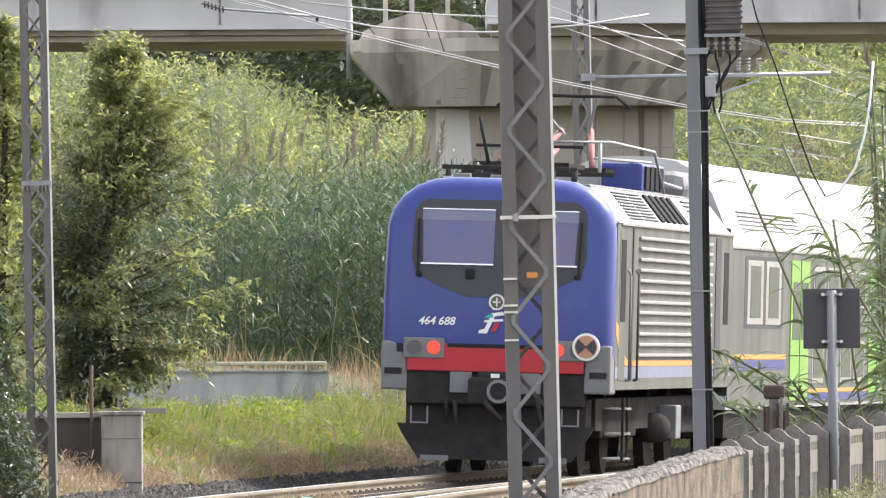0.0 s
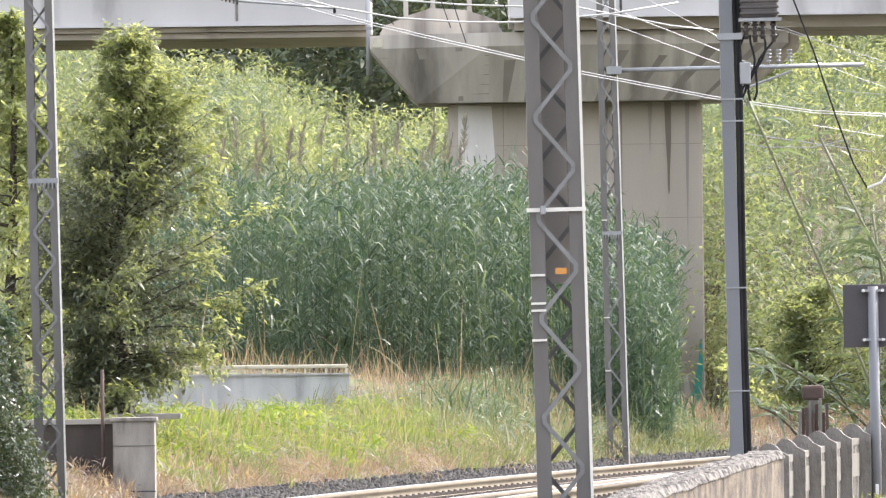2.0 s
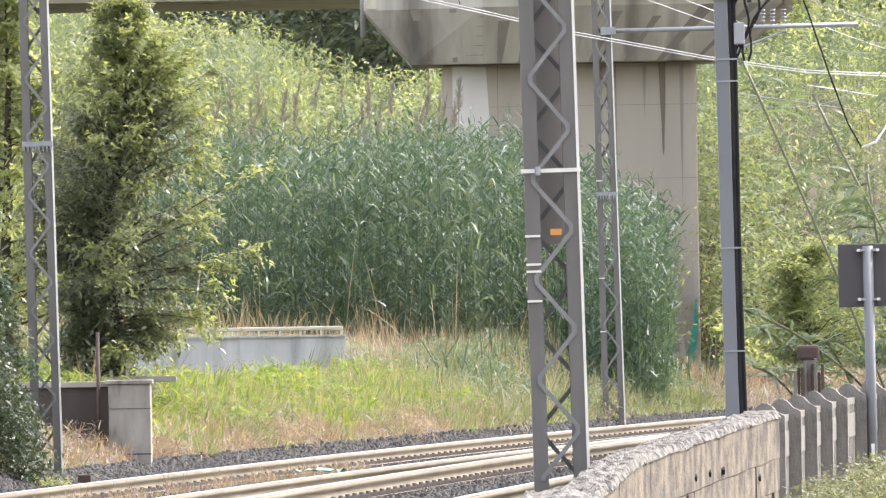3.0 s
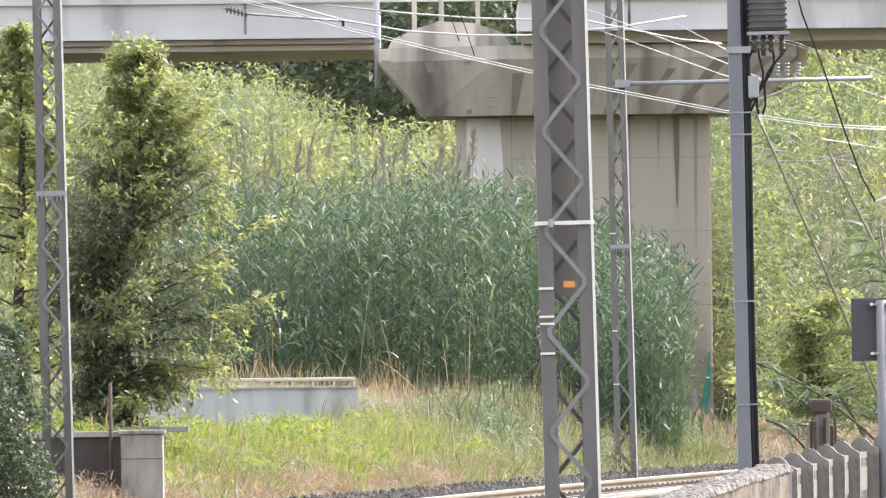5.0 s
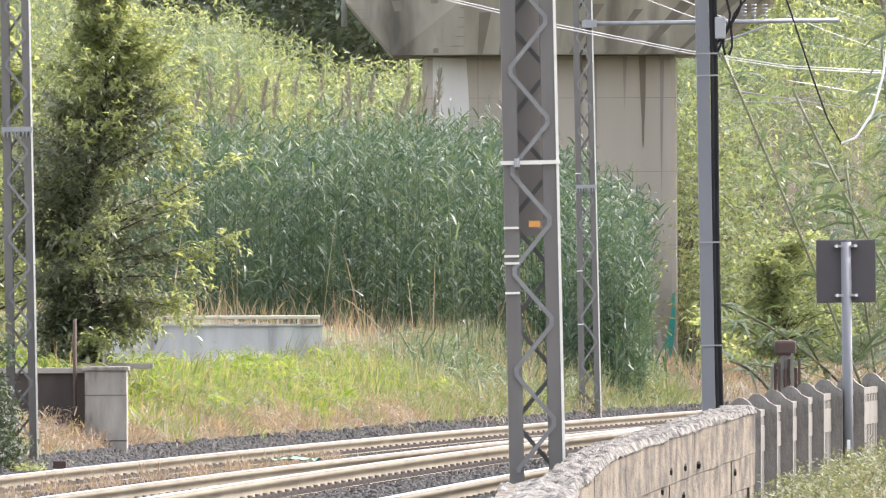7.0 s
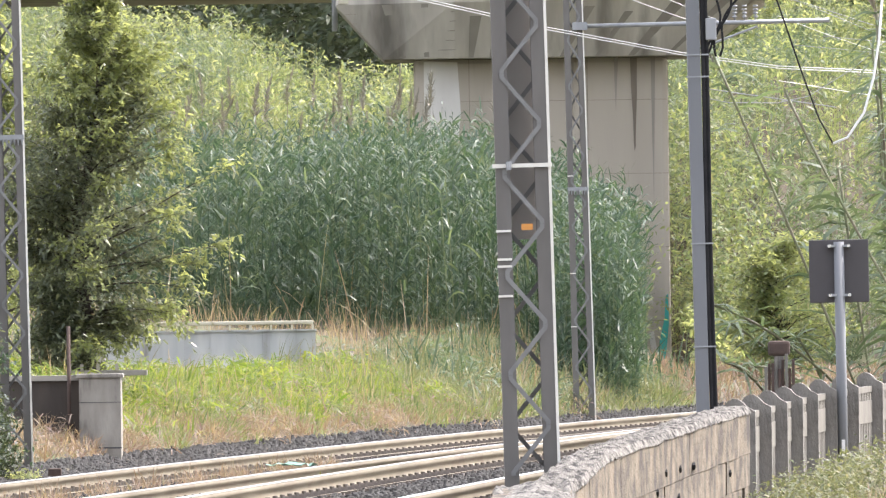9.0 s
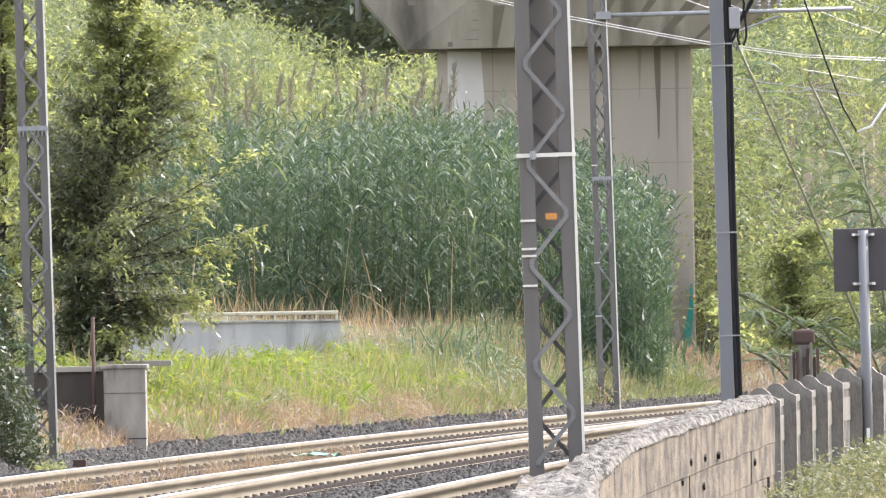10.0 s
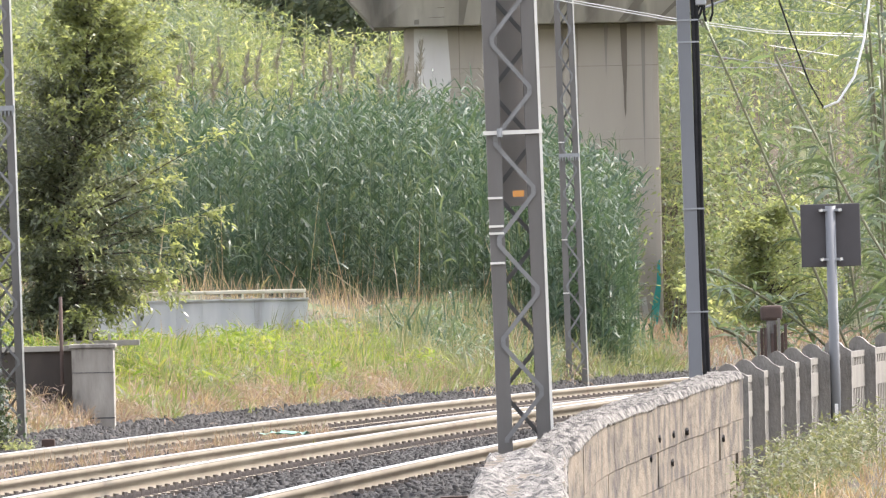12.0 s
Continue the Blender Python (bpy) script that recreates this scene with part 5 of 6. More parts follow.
def build_coach():
    C = thing("passenger_coach", Matrix(), "white and grey double-deck coach with lime green doors", "railway coach", "coaches of the train")
    prof = [(1.38, 0.75), (1.39, 3.04), (1.36, 3.16), (1.26, 3.47), (1.12, 3.8), (0.9, 4.08), (0.6, 4.24), (0.25, 4.29)]
    full = [(-x, z) for x, z in prof] + prof[::-1]
    bm, vs = loft([[(x, y, z) for x, z in full] for y in (0.0, 26.2)])
    for r in vs:
        bm.faces.new(r)
    bmesh.ops.recalc_face_normals(bm, faces=bm.faces[:])
    part("roof", bm, M_WHITE, C, "white curved roof and body shell", True).data.polygons.foreach_set("use_smooth", [False] * (len(full) + 1))
    part("end_gangway", B((-0.6, 0.6, -0.35, 0.0, 1.1, 3.2), bev=0.08), M_BLACK, C, "black gangway bellows")
    part("underframe", B((-1.3, 1.3, 0.5, 25.7, 0.35, 0.78)), M_DARK, C)
    for yb in (3.2, 23.0):
        bo = part("bogie", B((-1.15, -1.0, yb - 1.8, yb + 1.8, 0.4, 0.75), (1.0, 1.15, yb - 1.8, yb + 1.8, 0.4, 0.75), bev=0.03), M_DARK, C)
        for dy in (-1.25, 1.25):
            wheelset(bo, yb + dy, 0.45)
    for s in (-1, 1):
        xb = lambda a, b: (min(s * a, s * b), max(s * a, s * b))
        part("side_panel", B((*xb(1.385, 1.40), 0.05, 26.1, 0.8, 3.03)), M_SIDE, C, "light grey side panel")
        part("drip_rail", B((*xb(1.38, 1.42), 0.0, 26.2, 3.03, 3.07)), M_RIB, C)
        part("orange_stripe", B((*xb(1.40, 1.404), 0.1, 7.4, 1.46, 1.53), (*xb(1.40, 1.404), 10.6, 26, 0.96, 1.02)), M_ORANGE, C)
        part("blue_stripe", B((*xb(1.40, 1.403), 0.1, 7.4, 1.31, 1.45), (*xb(1.40, 1.403), 10.6, 26, 0.84, 0.95)), M_BLUE, C, "blue stripe")
        for y0 in (2.2, 4.55):
            fr = part("window_frame", B((*xb(1.40, 1.412), y0, y0 + 2.0, 1.96, 2.88), bev=0.004), M_RIB, C, "pale framed window")
            part("pane", B((*xb(1.405, 1.418), y0 + 0.36, y0 + 1.64, 2.06, 2.80)), M_WINDOW, fr)
        part("window_band", B((*xb(1.398, 1.404), 1.9, 6.9, 1.90, 2.94)), M_DKGREY, C)
        for y0 in (7.9, 19.2):
            d = part("door", B((*xb(1.40, 1.415), y0, y0 + 2.5, 0.85, 2.92)), M_GREEN, C, "lime green passenger door")
            for j in (0.25, 1.4):
                part("door_window", B((*xb(1.41, 1.422), y0 + j, y0 + j + 0.85, 1.75, 2.6)), M_WINDOW, d)
            part("door_gap", B((*xb(1.412, 1.42), y0 + 1.22, y0 + 1.28, 0.85, 2.92)), M_BLACK, d)
        for k in range(4):
            y0 = 11.0 + k * 2.0
            for za, zb in ((1.1, 1.74), (2.25, 2.85)):
                fr = part("window_frame", B((*xb(1.40, 1.412), y0, y0 + 1.6, za, zb), bev=0.004), M_RIB, C)
                part("pane", B((*xb(1.405, 1.418), y0 + 0.12, y0 + 1.48, za + 0.08, zb - 0.07)), M_WINDOW, fr)
        for k in range(5):
            bm = bmesh.new()
            z = 3.32 + k * 0.06
            x = 1.36 - (z - 3.1) * 0.29
            bar(bm, (s * x, 2.0, z), (s * x, 9.8, z), 0.03, 0.02)
            part("vent_slot", bm, M_DKGREY, C, "dark roof vent slot")
    return C


loco = build_loco()
coach = build_coach()
coaches = [coach, copy_thing(coach, Matrix()), copy_thing(coach, Matrix())]
SPEED = 31.4


def on_track(s, a, b):
    """Pose of a vehicle whose tail is at s and whose bogies stand a and b metres on; it leans with the banked rails."""
    p, q = Vector(tr(s + a)[:2]), Vector(tr(s + b)[:2])
    d = (q - p).normalized()
    o = p - d * a
    return pose(o.x, o.y, 0.03, 0, 0, -math.degrees(math.atan2(d.x, d.y))) @ pose(0, 0, 0, 0, math.degrees(math.atan2(0.046, 1.5)), 0)


def motions():
    times = [0.5 * k for k in range(25)]
    walk(loco, [(t, on_track(SPEED * t, 3.6, 11.6)) for t in times])
    for k, c in enumerate(coaches):
        walk(c, [(t, on_track(SPEED * t + 15.75 + 26.6 * k, 3.2, 23.0)) for t in times])


# ---- plants ----
def blades(rng, base, direction, length, width, bend, segs=3):
    """Tapering arched blades. base (n, 3), direction (n, 3) unit, bend: how far each tip drops."""
    n = len(base)
    side = np.cross(direction, np.array([0, 0, 1.0])) + rng.normal(0, 0.35, (n, 3))
    side /= np.linalg.norm(side, axis=1, keepdims=True) + 1e-9
    t = np.linspace(0, 1, segs + 1)
    w = np.array([0.7, 1.0, 0.75, 0.4, 0.05])[[0, 1, 2, 4]] if segs == 3 else np.interp(t, [0, 0.3, 1], [0.7, 1, 0.05])
    mid = base[:, None] + direction[:, None] * (length[:, None] * t)[..., None]
    mid[..., 2] -= bend[:, None] * t**2
    half = side[:, None] * (width[:, None] * w / 2)[..., None]
    V = np.stack([mid - half, mid + half], 2).reshape(n, -1, 3)
    k = np.arange(segs)
    q = np.stack([2 * k, 2 * k + 1, 2 * k + 3, 2 * k + 2], -1)
    Q = (q[None] + (np.arange(n) * 2 * (segs + 1))[:, None, None]).reshape(-1, 4)
    return V.reshape(-1, 3), Q


def joined(name, label, category, chunks, material, kind="stuff", parent=None):
    V, Q, o = [], [], 0
    for v, q in chunks:
        V.append(v)
        Q.append(q + o)
        o += len(v)
    ob = new(name, np_mesh(name, np.concatenate(V), np.concatenate(Q), material))
    if parent is not None:
        ob.parent = parent
        if label:
            ob["label"] = label
        return ob
    return tagged(ob, label, category, kind=kind)


def unit(a):
    return a / (np.linalg.norm(a, axis=1, keepdims=True) + 1e-9)


def reed_leaves(rng, x, y, z0, h, leaves, length, width, spread=0.75):
    """Leaves set alternately up each stem, and the stems."""
    n = len(x)
    lean = rng.normal(0, 0.06, (n, 2))
    t = rng.uniform(0.08, 1.0, (n, leaves))
    az = rng.uniform(0, 2 * math.pi, (n, leaves))
    px = x[:, None] + lean[:, :1] * t * h[:, None]
    py = y[:, None] + lean[:, 1:] * t * h[:, None]
    pz = z0[:, None] + t * h[:, None]
    base = np.stack([px, py, pz], -1).reshape(-1, 3)
    up = rng.uniform(0.45, 1.1, (n, leaves))
    d = unit(np.stack([np.cos(az) * spread, np.sin(az) * spread, up], -1).reshape(-1, 3))
    L = rng.uniform(*length, n * leaves) * (1 - 0.35 * t.ravel())
    W = rng.uniform(*width, n * leaves)
    out = [blades(rng, base, d, L, W, L * rng.uniform(0.15, 0.75, n * leaves))]
    sd = unit(np.stack([lean[:, 0], lean[:, 1], np.ones(n)], -1))
    out.append(blades(rng, np.stack([x, y, z0], -1), sd, h * 1.02, np.full(n, 0.022), np.zeros(n)))
    return out


rng = np.random.default_rng(11)


def patch(count, test, xr, yr, seed):
    g = np.random.default_rng(seed)
    x, y = g.uniform(*xr, count), g.uniform(*yr, count)
    ok = test(x, y)
    return x[ok], y[ok]


# tall dark reed bed in front of the pier
x, y = patch(2900, lambda x, y: (off_of(x, y) < -4.6) & (x > -5.2 + 0.6 * rng.random(len(x))) & (x < (3.72 + 0.12 * rng.random(len(x))) * y / 190), (-6, 4.6), (188, 214), 21)
h = 3.15 + 0.45 * np.sin(x * 0.9 + 1.0) * 0.5 + np.random.default_rng(4).normal(0, 0.28, len(x)) - 0.25 * np.clip((x - 2.5), 0, 2)
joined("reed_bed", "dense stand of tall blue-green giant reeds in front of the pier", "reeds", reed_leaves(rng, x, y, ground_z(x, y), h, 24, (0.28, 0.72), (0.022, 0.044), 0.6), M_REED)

# pale dead canes in the reed bed
g = np.random.default_rng(14)
x, y = patch(45, lambda x, y: off_of(x, y) < -4.6, (-4.5, 3.4), (186, 190), 24)
n = len(x)
d = unit(np.stack([g.normal(0, 0.28, n), g.normal(0, 0.1, n), np.ones(n)], -1))
joined("dead_canes", "pale dead canes leaning in the reed bed", "reeds", [blades(g, np.stack([x, y, ground_z(x, y)], -1), d, g.uniform(0.8, 2.4, n), g.uniform(0.015, 0.035, n), g.uniform(0, 0.5, n))], M_STRAW)
x, y = patch(260, lambda x, y: off_of(x, y) < -4.6, (-4.8, 3.6), (186.5, 190), 25)
n = len(x)
az = g.uniform(0, 6.28, n)
d = unit(np.stack([np.cos(az) * 0.6, np.sin(az) * 0.4, g.uniform(0.5, 1.2, n)], -1))
joined("reed_leaves", "long arching reed leaves at the front of the reed bed", "reeds", [blades(g, np.stack([x, y, ground_z(x, y) + g.uniform(0.5, 2.9, n)], -1), d, g.uniform(0.5, 1.0, n), g.uniform(0.025, 0.045, n), g.uniform(0.4, 0.9, n), 5)], M_CANE)

# sunny reeds and scrub on the hill
x, y = patch(13000, lambda x, y: (off_of(x, y) < -5.5) & (x > -14) & (x < 13.5) & ~((x / y > 0.0205) & (x / y < 0.037) & (y < 229.8)), (-14, 13.5), (216, 272), 22)
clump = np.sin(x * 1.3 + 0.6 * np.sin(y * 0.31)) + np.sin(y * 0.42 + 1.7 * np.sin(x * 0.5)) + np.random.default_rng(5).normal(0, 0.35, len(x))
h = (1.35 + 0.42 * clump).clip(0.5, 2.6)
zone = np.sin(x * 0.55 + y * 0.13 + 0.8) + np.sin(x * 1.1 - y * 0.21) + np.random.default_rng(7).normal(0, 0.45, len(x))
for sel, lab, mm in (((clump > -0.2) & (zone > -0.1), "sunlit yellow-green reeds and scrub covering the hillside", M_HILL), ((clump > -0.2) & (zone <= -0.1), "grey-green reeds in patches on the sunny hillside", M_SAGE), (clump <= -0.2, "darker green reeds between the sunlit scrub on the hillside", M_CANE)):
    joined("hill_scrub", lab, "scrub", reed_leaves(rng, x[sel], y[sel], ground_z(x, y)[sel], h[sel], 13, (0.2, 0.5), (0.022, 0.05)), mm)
g = np.random.default_rng(15)
x, y = patch(420, lambda x, y: off_of(x, y) < -6, (-13, 12), (222, 266), 26)
c = np.repeat(np.stack([x, y, ground_z(x, y) + g.uniform(0.6, 1.5, len(x))], -1), 14, 0) + g.normal(0, 1, (len(x) * 14, 3)) * (0.45, 0.45, 0.35)


def leaf_blobs(g, centres, per, size, spread):
    """Leaves scattered about twig ends; centres (n, 3)."""
    n = len(centres)
    q = np.repeat(centres, per, 0) + g.normal(0, 1, (n * per, 3)) * np.array(spread)
    d = unit(g.normal(0, 1, (n * per, 3)) * (1, 1, 0.6) + (0, 0, -0.15))
    L = g.uniform(*size, n * per)
    return blades(g, q, d, L, L * g.uniform(0.4, 0.62, n * per), L * 0.15, 2)


joined("hill_brambles", "mounds of mid-green brambles among the reeds on the hill", "brambles", [leaf_blobs(g, c, 7, (0.07, 0.16), (0.1, 0.1, 0.08))], M_BUSH)
x, y = patch(8500, lambda x, y: y > 0, (-19, 21), (284, 298), 27)
joined("woodland", "dark green woodland edge behind the viaduct", "woodland", [leaf_blobs(g, np.stack([x, y, ground_z(x, y) + g.uniform(0, 1, len(x)) ** 0.8 * (8.5 + 1.5 * np.sin(x * 0.9))], -1), 9, (0.2, 0.42), (0.3, 0.3, 0.25))], M_FAR)

x, y = patch(4200, lambda x, y: y > 0, (-20, 23), (312, 322), 127)
joined("woodland", "deep shaded woodland behind the edge trees", "woodland", [leaf_blobs(g, np.stack([x, y, ground_z(x, y) + g.uniform(0, 11, len(x))], -1), 9, (0.35, 0.7), (0.45, 0.4, 0.4))], M_FAR)

# seed plumes among the hill reeds
x, y = patch(46, lambda x, y: (x < 0.6) | (x > 1.2), (-4.2, 2.0), (207, 218), 23)
n = len(x)
g = np.random.default_rng(6)
top = ground_z(x, y) + g.uniform(3.7, 4.7, n)
sway = g.normal(0.05, 0.08, n)
chunks = [blades(g, np.stack([x, y, top - 2.2], -1), unit(np.stack([sway * 0.1, np.zeros(n), np.ones(n)], -1)), np.full(n, 2.3), np.full(n, 0.02), np.zeros(n))]
for k in range(120):
    az, up = g.uniform(0, 6.28, n), g.uniform(0, 1, n)
    b = np.stack([x + sway * up * up, y, top - 0.6 + 0.6 * up], -1)
    out = 0.75 * (1.05 - up)
    d = unit(np.stack([np.cos(az) * out + sway, np.sin(az) * out, np.ones(n)], -1))
    chunks.append(blades(g, b, d, g.uniform(0.12, 0.28, n), np.full(n, 0.012), g.uniform(0.02, 0.1, n)))
joined("reed_plumes", "brownish feathery seed plumes above the reeds", "reeds", chunks, M_PLUME)


# meadow between ballast and reeds
def grass(name, label, count, xr, yr, test, height, width, material, seed, lean=0.5):
    g = np.random.default_rng(seed)
    x, y = g.uniform(*xr, count), g.uniform(*yr, count)
    ok = test(x, y)
    x, y = x[ok], y[ok]
    n = len(x)
    az = g.uniform(0, 6.28, n)
    tilt = g.uniform(0.05, lean, n)
    d = unit(np.stack([np.cos(az) * tilt, np.sin(az) * tilt, np.ones(n)], -1))
    clump = 0.65 + 0.5 * np.sin(x * 2.1 + np.sin(y * 0.35) * 2) * np.sin(y * 0.5 + x)
    L = g.uniform(*height, n) * clump.clip(0.45, 1.2)
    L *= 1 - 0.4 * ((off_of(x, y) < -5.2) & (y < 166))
    return joined(name, label, "grass", [blades(g, np.stack([x, y, ground_z(x, y)], -1), d, L, g.uniform(*width, n), L * g.uniform(0.05, 0.5, n))], material)


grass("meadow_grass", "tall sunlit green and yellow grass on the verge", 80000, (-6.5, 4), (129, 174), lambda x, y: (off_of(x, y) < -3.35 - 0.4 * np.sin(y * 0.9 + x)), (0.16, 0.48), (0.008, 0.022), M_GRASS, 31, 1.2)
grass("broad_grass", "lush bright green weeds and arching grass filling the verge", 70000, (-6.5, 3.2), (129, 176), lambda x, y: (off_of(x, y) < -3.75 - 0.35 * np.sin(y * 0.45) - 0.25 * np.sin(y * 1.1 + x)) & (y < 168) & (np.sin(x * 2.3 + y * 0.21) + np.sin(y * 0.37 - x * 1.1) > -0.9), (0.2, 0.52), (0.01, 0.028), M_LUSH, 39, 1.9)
grass("dry_grass", "straw-coloured dry grass along the ballast edge", 20000, (-7, 7), (116, 192), lambda x, y: (y < 160 + 6 * np.sin(x * 4)) & (off_of(x, y) < -3.1) & (off_of(x, y) > -3.5 - 0.4 * np.sin(y * 0.7)), (0.1, 0.42), (0.008, 0.022), M_STRAW, 32, 0.9)
grass("dry_grass", "straw-coloured seed stalks at the foot of the reeds", 1500, (-1.4, 6), (172, 190), lambda x, y: (off_of(x, y) < -3.6), (0.5, 1.1), (0.008, 0.018), M_STRAW, 33, 0.4)
grass("dry_grass", "rust-brown dry grass on the bank beyond the pole", 18000, (4.0, 12), (188, 222), lambda x, y: (x > 0.0215 * y) & (off_of(x, y) < -2.95) & (off_of(x, y) > -9), (0.15, 0.5), (0.012, 0.03), M_RUSTY, 34, 0.9)
grass("dry_grass", "rusty dry grass fringing the ballast", 10000, (-7, 7), (118, 192), lambda x, y: (off_of(x, y) < -3.1) & (off_of(x, y) > -3.8 - 0.5 * np.sin(y * 0.5)), (0.2, 0.6), (0.01, 0.025), M_RUSTY, 131, 1.0)
grass("dry_grass", "straw-coloured seed stalks through the meadow", 5000, (-6.5, 4), (134, 190), lambda x, y: (off_of(x, y) < -3.6), (0.45, 0.95), (0.006, 0.016), M_STRAW, 132, 0.6)
grass("track_weeds", "dry weeds growing along the far rail", 2600, (-7, 3), (95, 150), lambda x, y: (abs(off_of(x, y) + 0.35) < 0.3) & (np.sin(y * 1.3) + np.sin(y * 0.37) > 0.7), (0.1, 0.3), (0.006, 0.014), M_STRAW, 35, 0.8)
grass("track_weeds", "green grass tuft between the two tracks", 900, (-7, 3), (95, 118), lambda x, y: (abs(off_of(x, y) - 1.8) < 0.25) & (abs(y - 108) < 6), (0.14, 0.3), (0.01, 0.02), M_LUSH, 36, 0.9)
grass("lane_weeds", "thin grass in front of the concrete fence", 2500, (2.6, 6.2), (88, 108), lambda x, y: (off_of(x, y) > 6.6) & (off_of(x, y) < 7.6), (0.2, 0.65), (0.008, 0.02), M_STRAW, 37, 0.7)
grass("lane_weeds", "straw-coloured dry grass in front of the fence", 9000, (2.6, 6.2), (80, 98), lambda x, y: (off_of(x, y) > 6.7), (0.08, 0.3), (0.008, 0.02), M_STRAW, 38, 0.9)


def strip(name, label, count, s0, s1, o0, o1, height, width, material, seed, lean=0.8):
    """Grass sown along the line between two offsets."""
    g = np.random.default_rng(seed)
    q, o = g.uniform(s0, s1, count), g.uniform(o0, o1, count)
    a = TH + K * q
    x = X0 + (math.cos(TH) - np.cos(a)) / K + o * np.cos(a)
    y = Y0 + (np.sin(a) - math.sin(TH)) / K - o * np.sin(a)
    az, tilt = g.uniform(0, 6.28, count), g.uniform(0.05, lean, count)
    d = unit(np.stack([np.cos(az) * tilt, np.sin(az) * tilt, np.ones(count)], -1))
    L = g.uniform(*height, count) * (0.75 + 0.35 * np.sin(q * 1.7 + o * 3))
    return joined(name, label, "grass", [blades(g, np.stack([x, y, ground_z(x, y)], -1), d, L, g.uniform(*width, count), L * g.uniform(0.1, 0.6, count))], material)


strip("dry_grass", "tangled rusty dry grass along the foot of the verge", 7000, -26, 24, -3.75, -3.05, (0.1, 0.32), (0.008, 0.022), M_RUSTY, 141, 1.3)
strip("dry_grass", "tangled straw-coloured dry grass along the verge", 3000, -26, 24, -4.2, -3.1, (0.2, 0.45), (0.008, 0.02), M_STRAW, 142, 1.2)
strip("meadow_grass", "green grass running up to the ballast below the reeds", 4000, 18, 50, -4.6, -3.0, (0.2, 0.6), (0.01, 0.026), M_GRASS, 145, 0.9)
x, y = patch(900, lambda x, y: (off_of(x, y) < -3.15) & (off_of(x, y) > -5.2) & (x > 2.55 + 0.25 * np.sin(y)) & (x < 0.0200 * y), (2.3, 4.5), (180, 192), 146)
joined("verge_reeds", "dusky green reeds spreading to the ballast before the pier foot", "reeds", reed_leaves(rng, x, y, ground_z(x, y), np.random.default_rng(48).uniform(1.6, 3.3, len(x)), 22, (0.25, 0.62), (0.02, 0.042), 0.6), M_REED)
strip("verge_weeds", "pale seeding weeds among the verge reeds", 4600, 22, 51, -6.0, -3.0, (0.3, 1.0), (0.01, 0.026), M_WEED, 148, 0.9)
strip("verge_reeds", "dark low reed shoots at the foot of the reed bed", 700, 30, 58, -5.6, -4.0, (0.5, 1.2), (0.02, 0.04), M_REED, 147, 0.6)
strip("dry_grass", "low dry grass before the dark wall", 2200, -24, -6, -8.5, -3.05, (0.1, 0.3), (0.008, 0.02), M_RUSTY, 143, 1.3)
strip("track_weeds", "brown weeds growing between the rails of the far track", 2600, -45, -12, -0.6, -0.25, (0.12, 0.34), (0.006, 0.014), M_RUSTY, 144, 0.8)

# leafy trees and shrubs


def build_tree(name, label, at, height, radius, limbs, twigs, per, size, leafmat, tipmat, seed, low=0.12, tip=0.25, cone=1.0, lean=(0, 0), profile=None):
    g = np.random.default_rng(seed)
    t = thing(name, Matrix.Translation(at), label, "tree")
    bm = bmesh.new()
    prev = Vector((0, 0, -0.3))
    for k in range(1, 9):
        q = Vector((lean[0] * k / 8 + g.normal(0, 0.03), lean[1] * k / 8 + g.normal(0, 0.03), height * 0.9 * k / 8))
        rod(bm, prev, q, 0.11 * height / 6 * (1.05 - k / 9), 8, 0.11 * height / 6 * (1.0 - k / 9))
        prev = q
    ends, tips = [], []
    for k in range(limbs):
        f = low + (0.98 - low) * (k + g.random()) / limbs
        az = g.uniform(0, 6.28)
        reach = (np.interp(f, *profile) if profile else radius * ((1 - f) * cone + 0.1)) * (g.uniform(0.45, 1.15) if profile else g.uniform(0.5, 1.08)) * (1.0 + (0.22 * math.cos(az) if profile else 0))
        a = Vector((lean[0] * f, lean[1] * f, height * 0.9 * f))
        b = a + Vector((math.cos(az) * reach, math.sin(az) * reach, reach * (g.uniform(0.12, 0.6) if profile else g.uniform(0.05, 0.5))))
        rod(bm, a, a.lerp(b, 0.7 if profile else 0.85), (0.018 if profile else 0.026) * (1.1 - f), 6, 0.004)
        for _ in range(twigs):
            u = g.random() ** (0.75 if profile else 0.6)
            e = a.lerp(b, u) + Vector(g.normal(0, 0.12, 3) * (reach * 0.45 + 0.1) * np.array((0.95, 0.95, 0.3) if profile else (1, 1, 0.4)))
            # outer twigs and tops go to tipmat, the tone that paints sunlit shoots
            if e.z > 0.2:
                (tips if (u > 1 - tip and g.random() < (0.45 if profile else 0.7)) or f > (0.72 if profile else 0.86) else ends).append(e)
    part("trunk", bm, M_BARK, t, smooth=True)
    joined("crown", "dark glossy foliage", "", [leaf_blobs(g, np.array(ends), per, size, (0.09, 0.09, 0.06))], leafmat, parent=t)
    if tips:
        joined("sunlit_shoots", "sunlit yellow-green shoots", "", [leaf_blobs(g, np.array(tips), per, size, (0.08, 0.08, 0.06))], tipmat, parent=t)
    return t


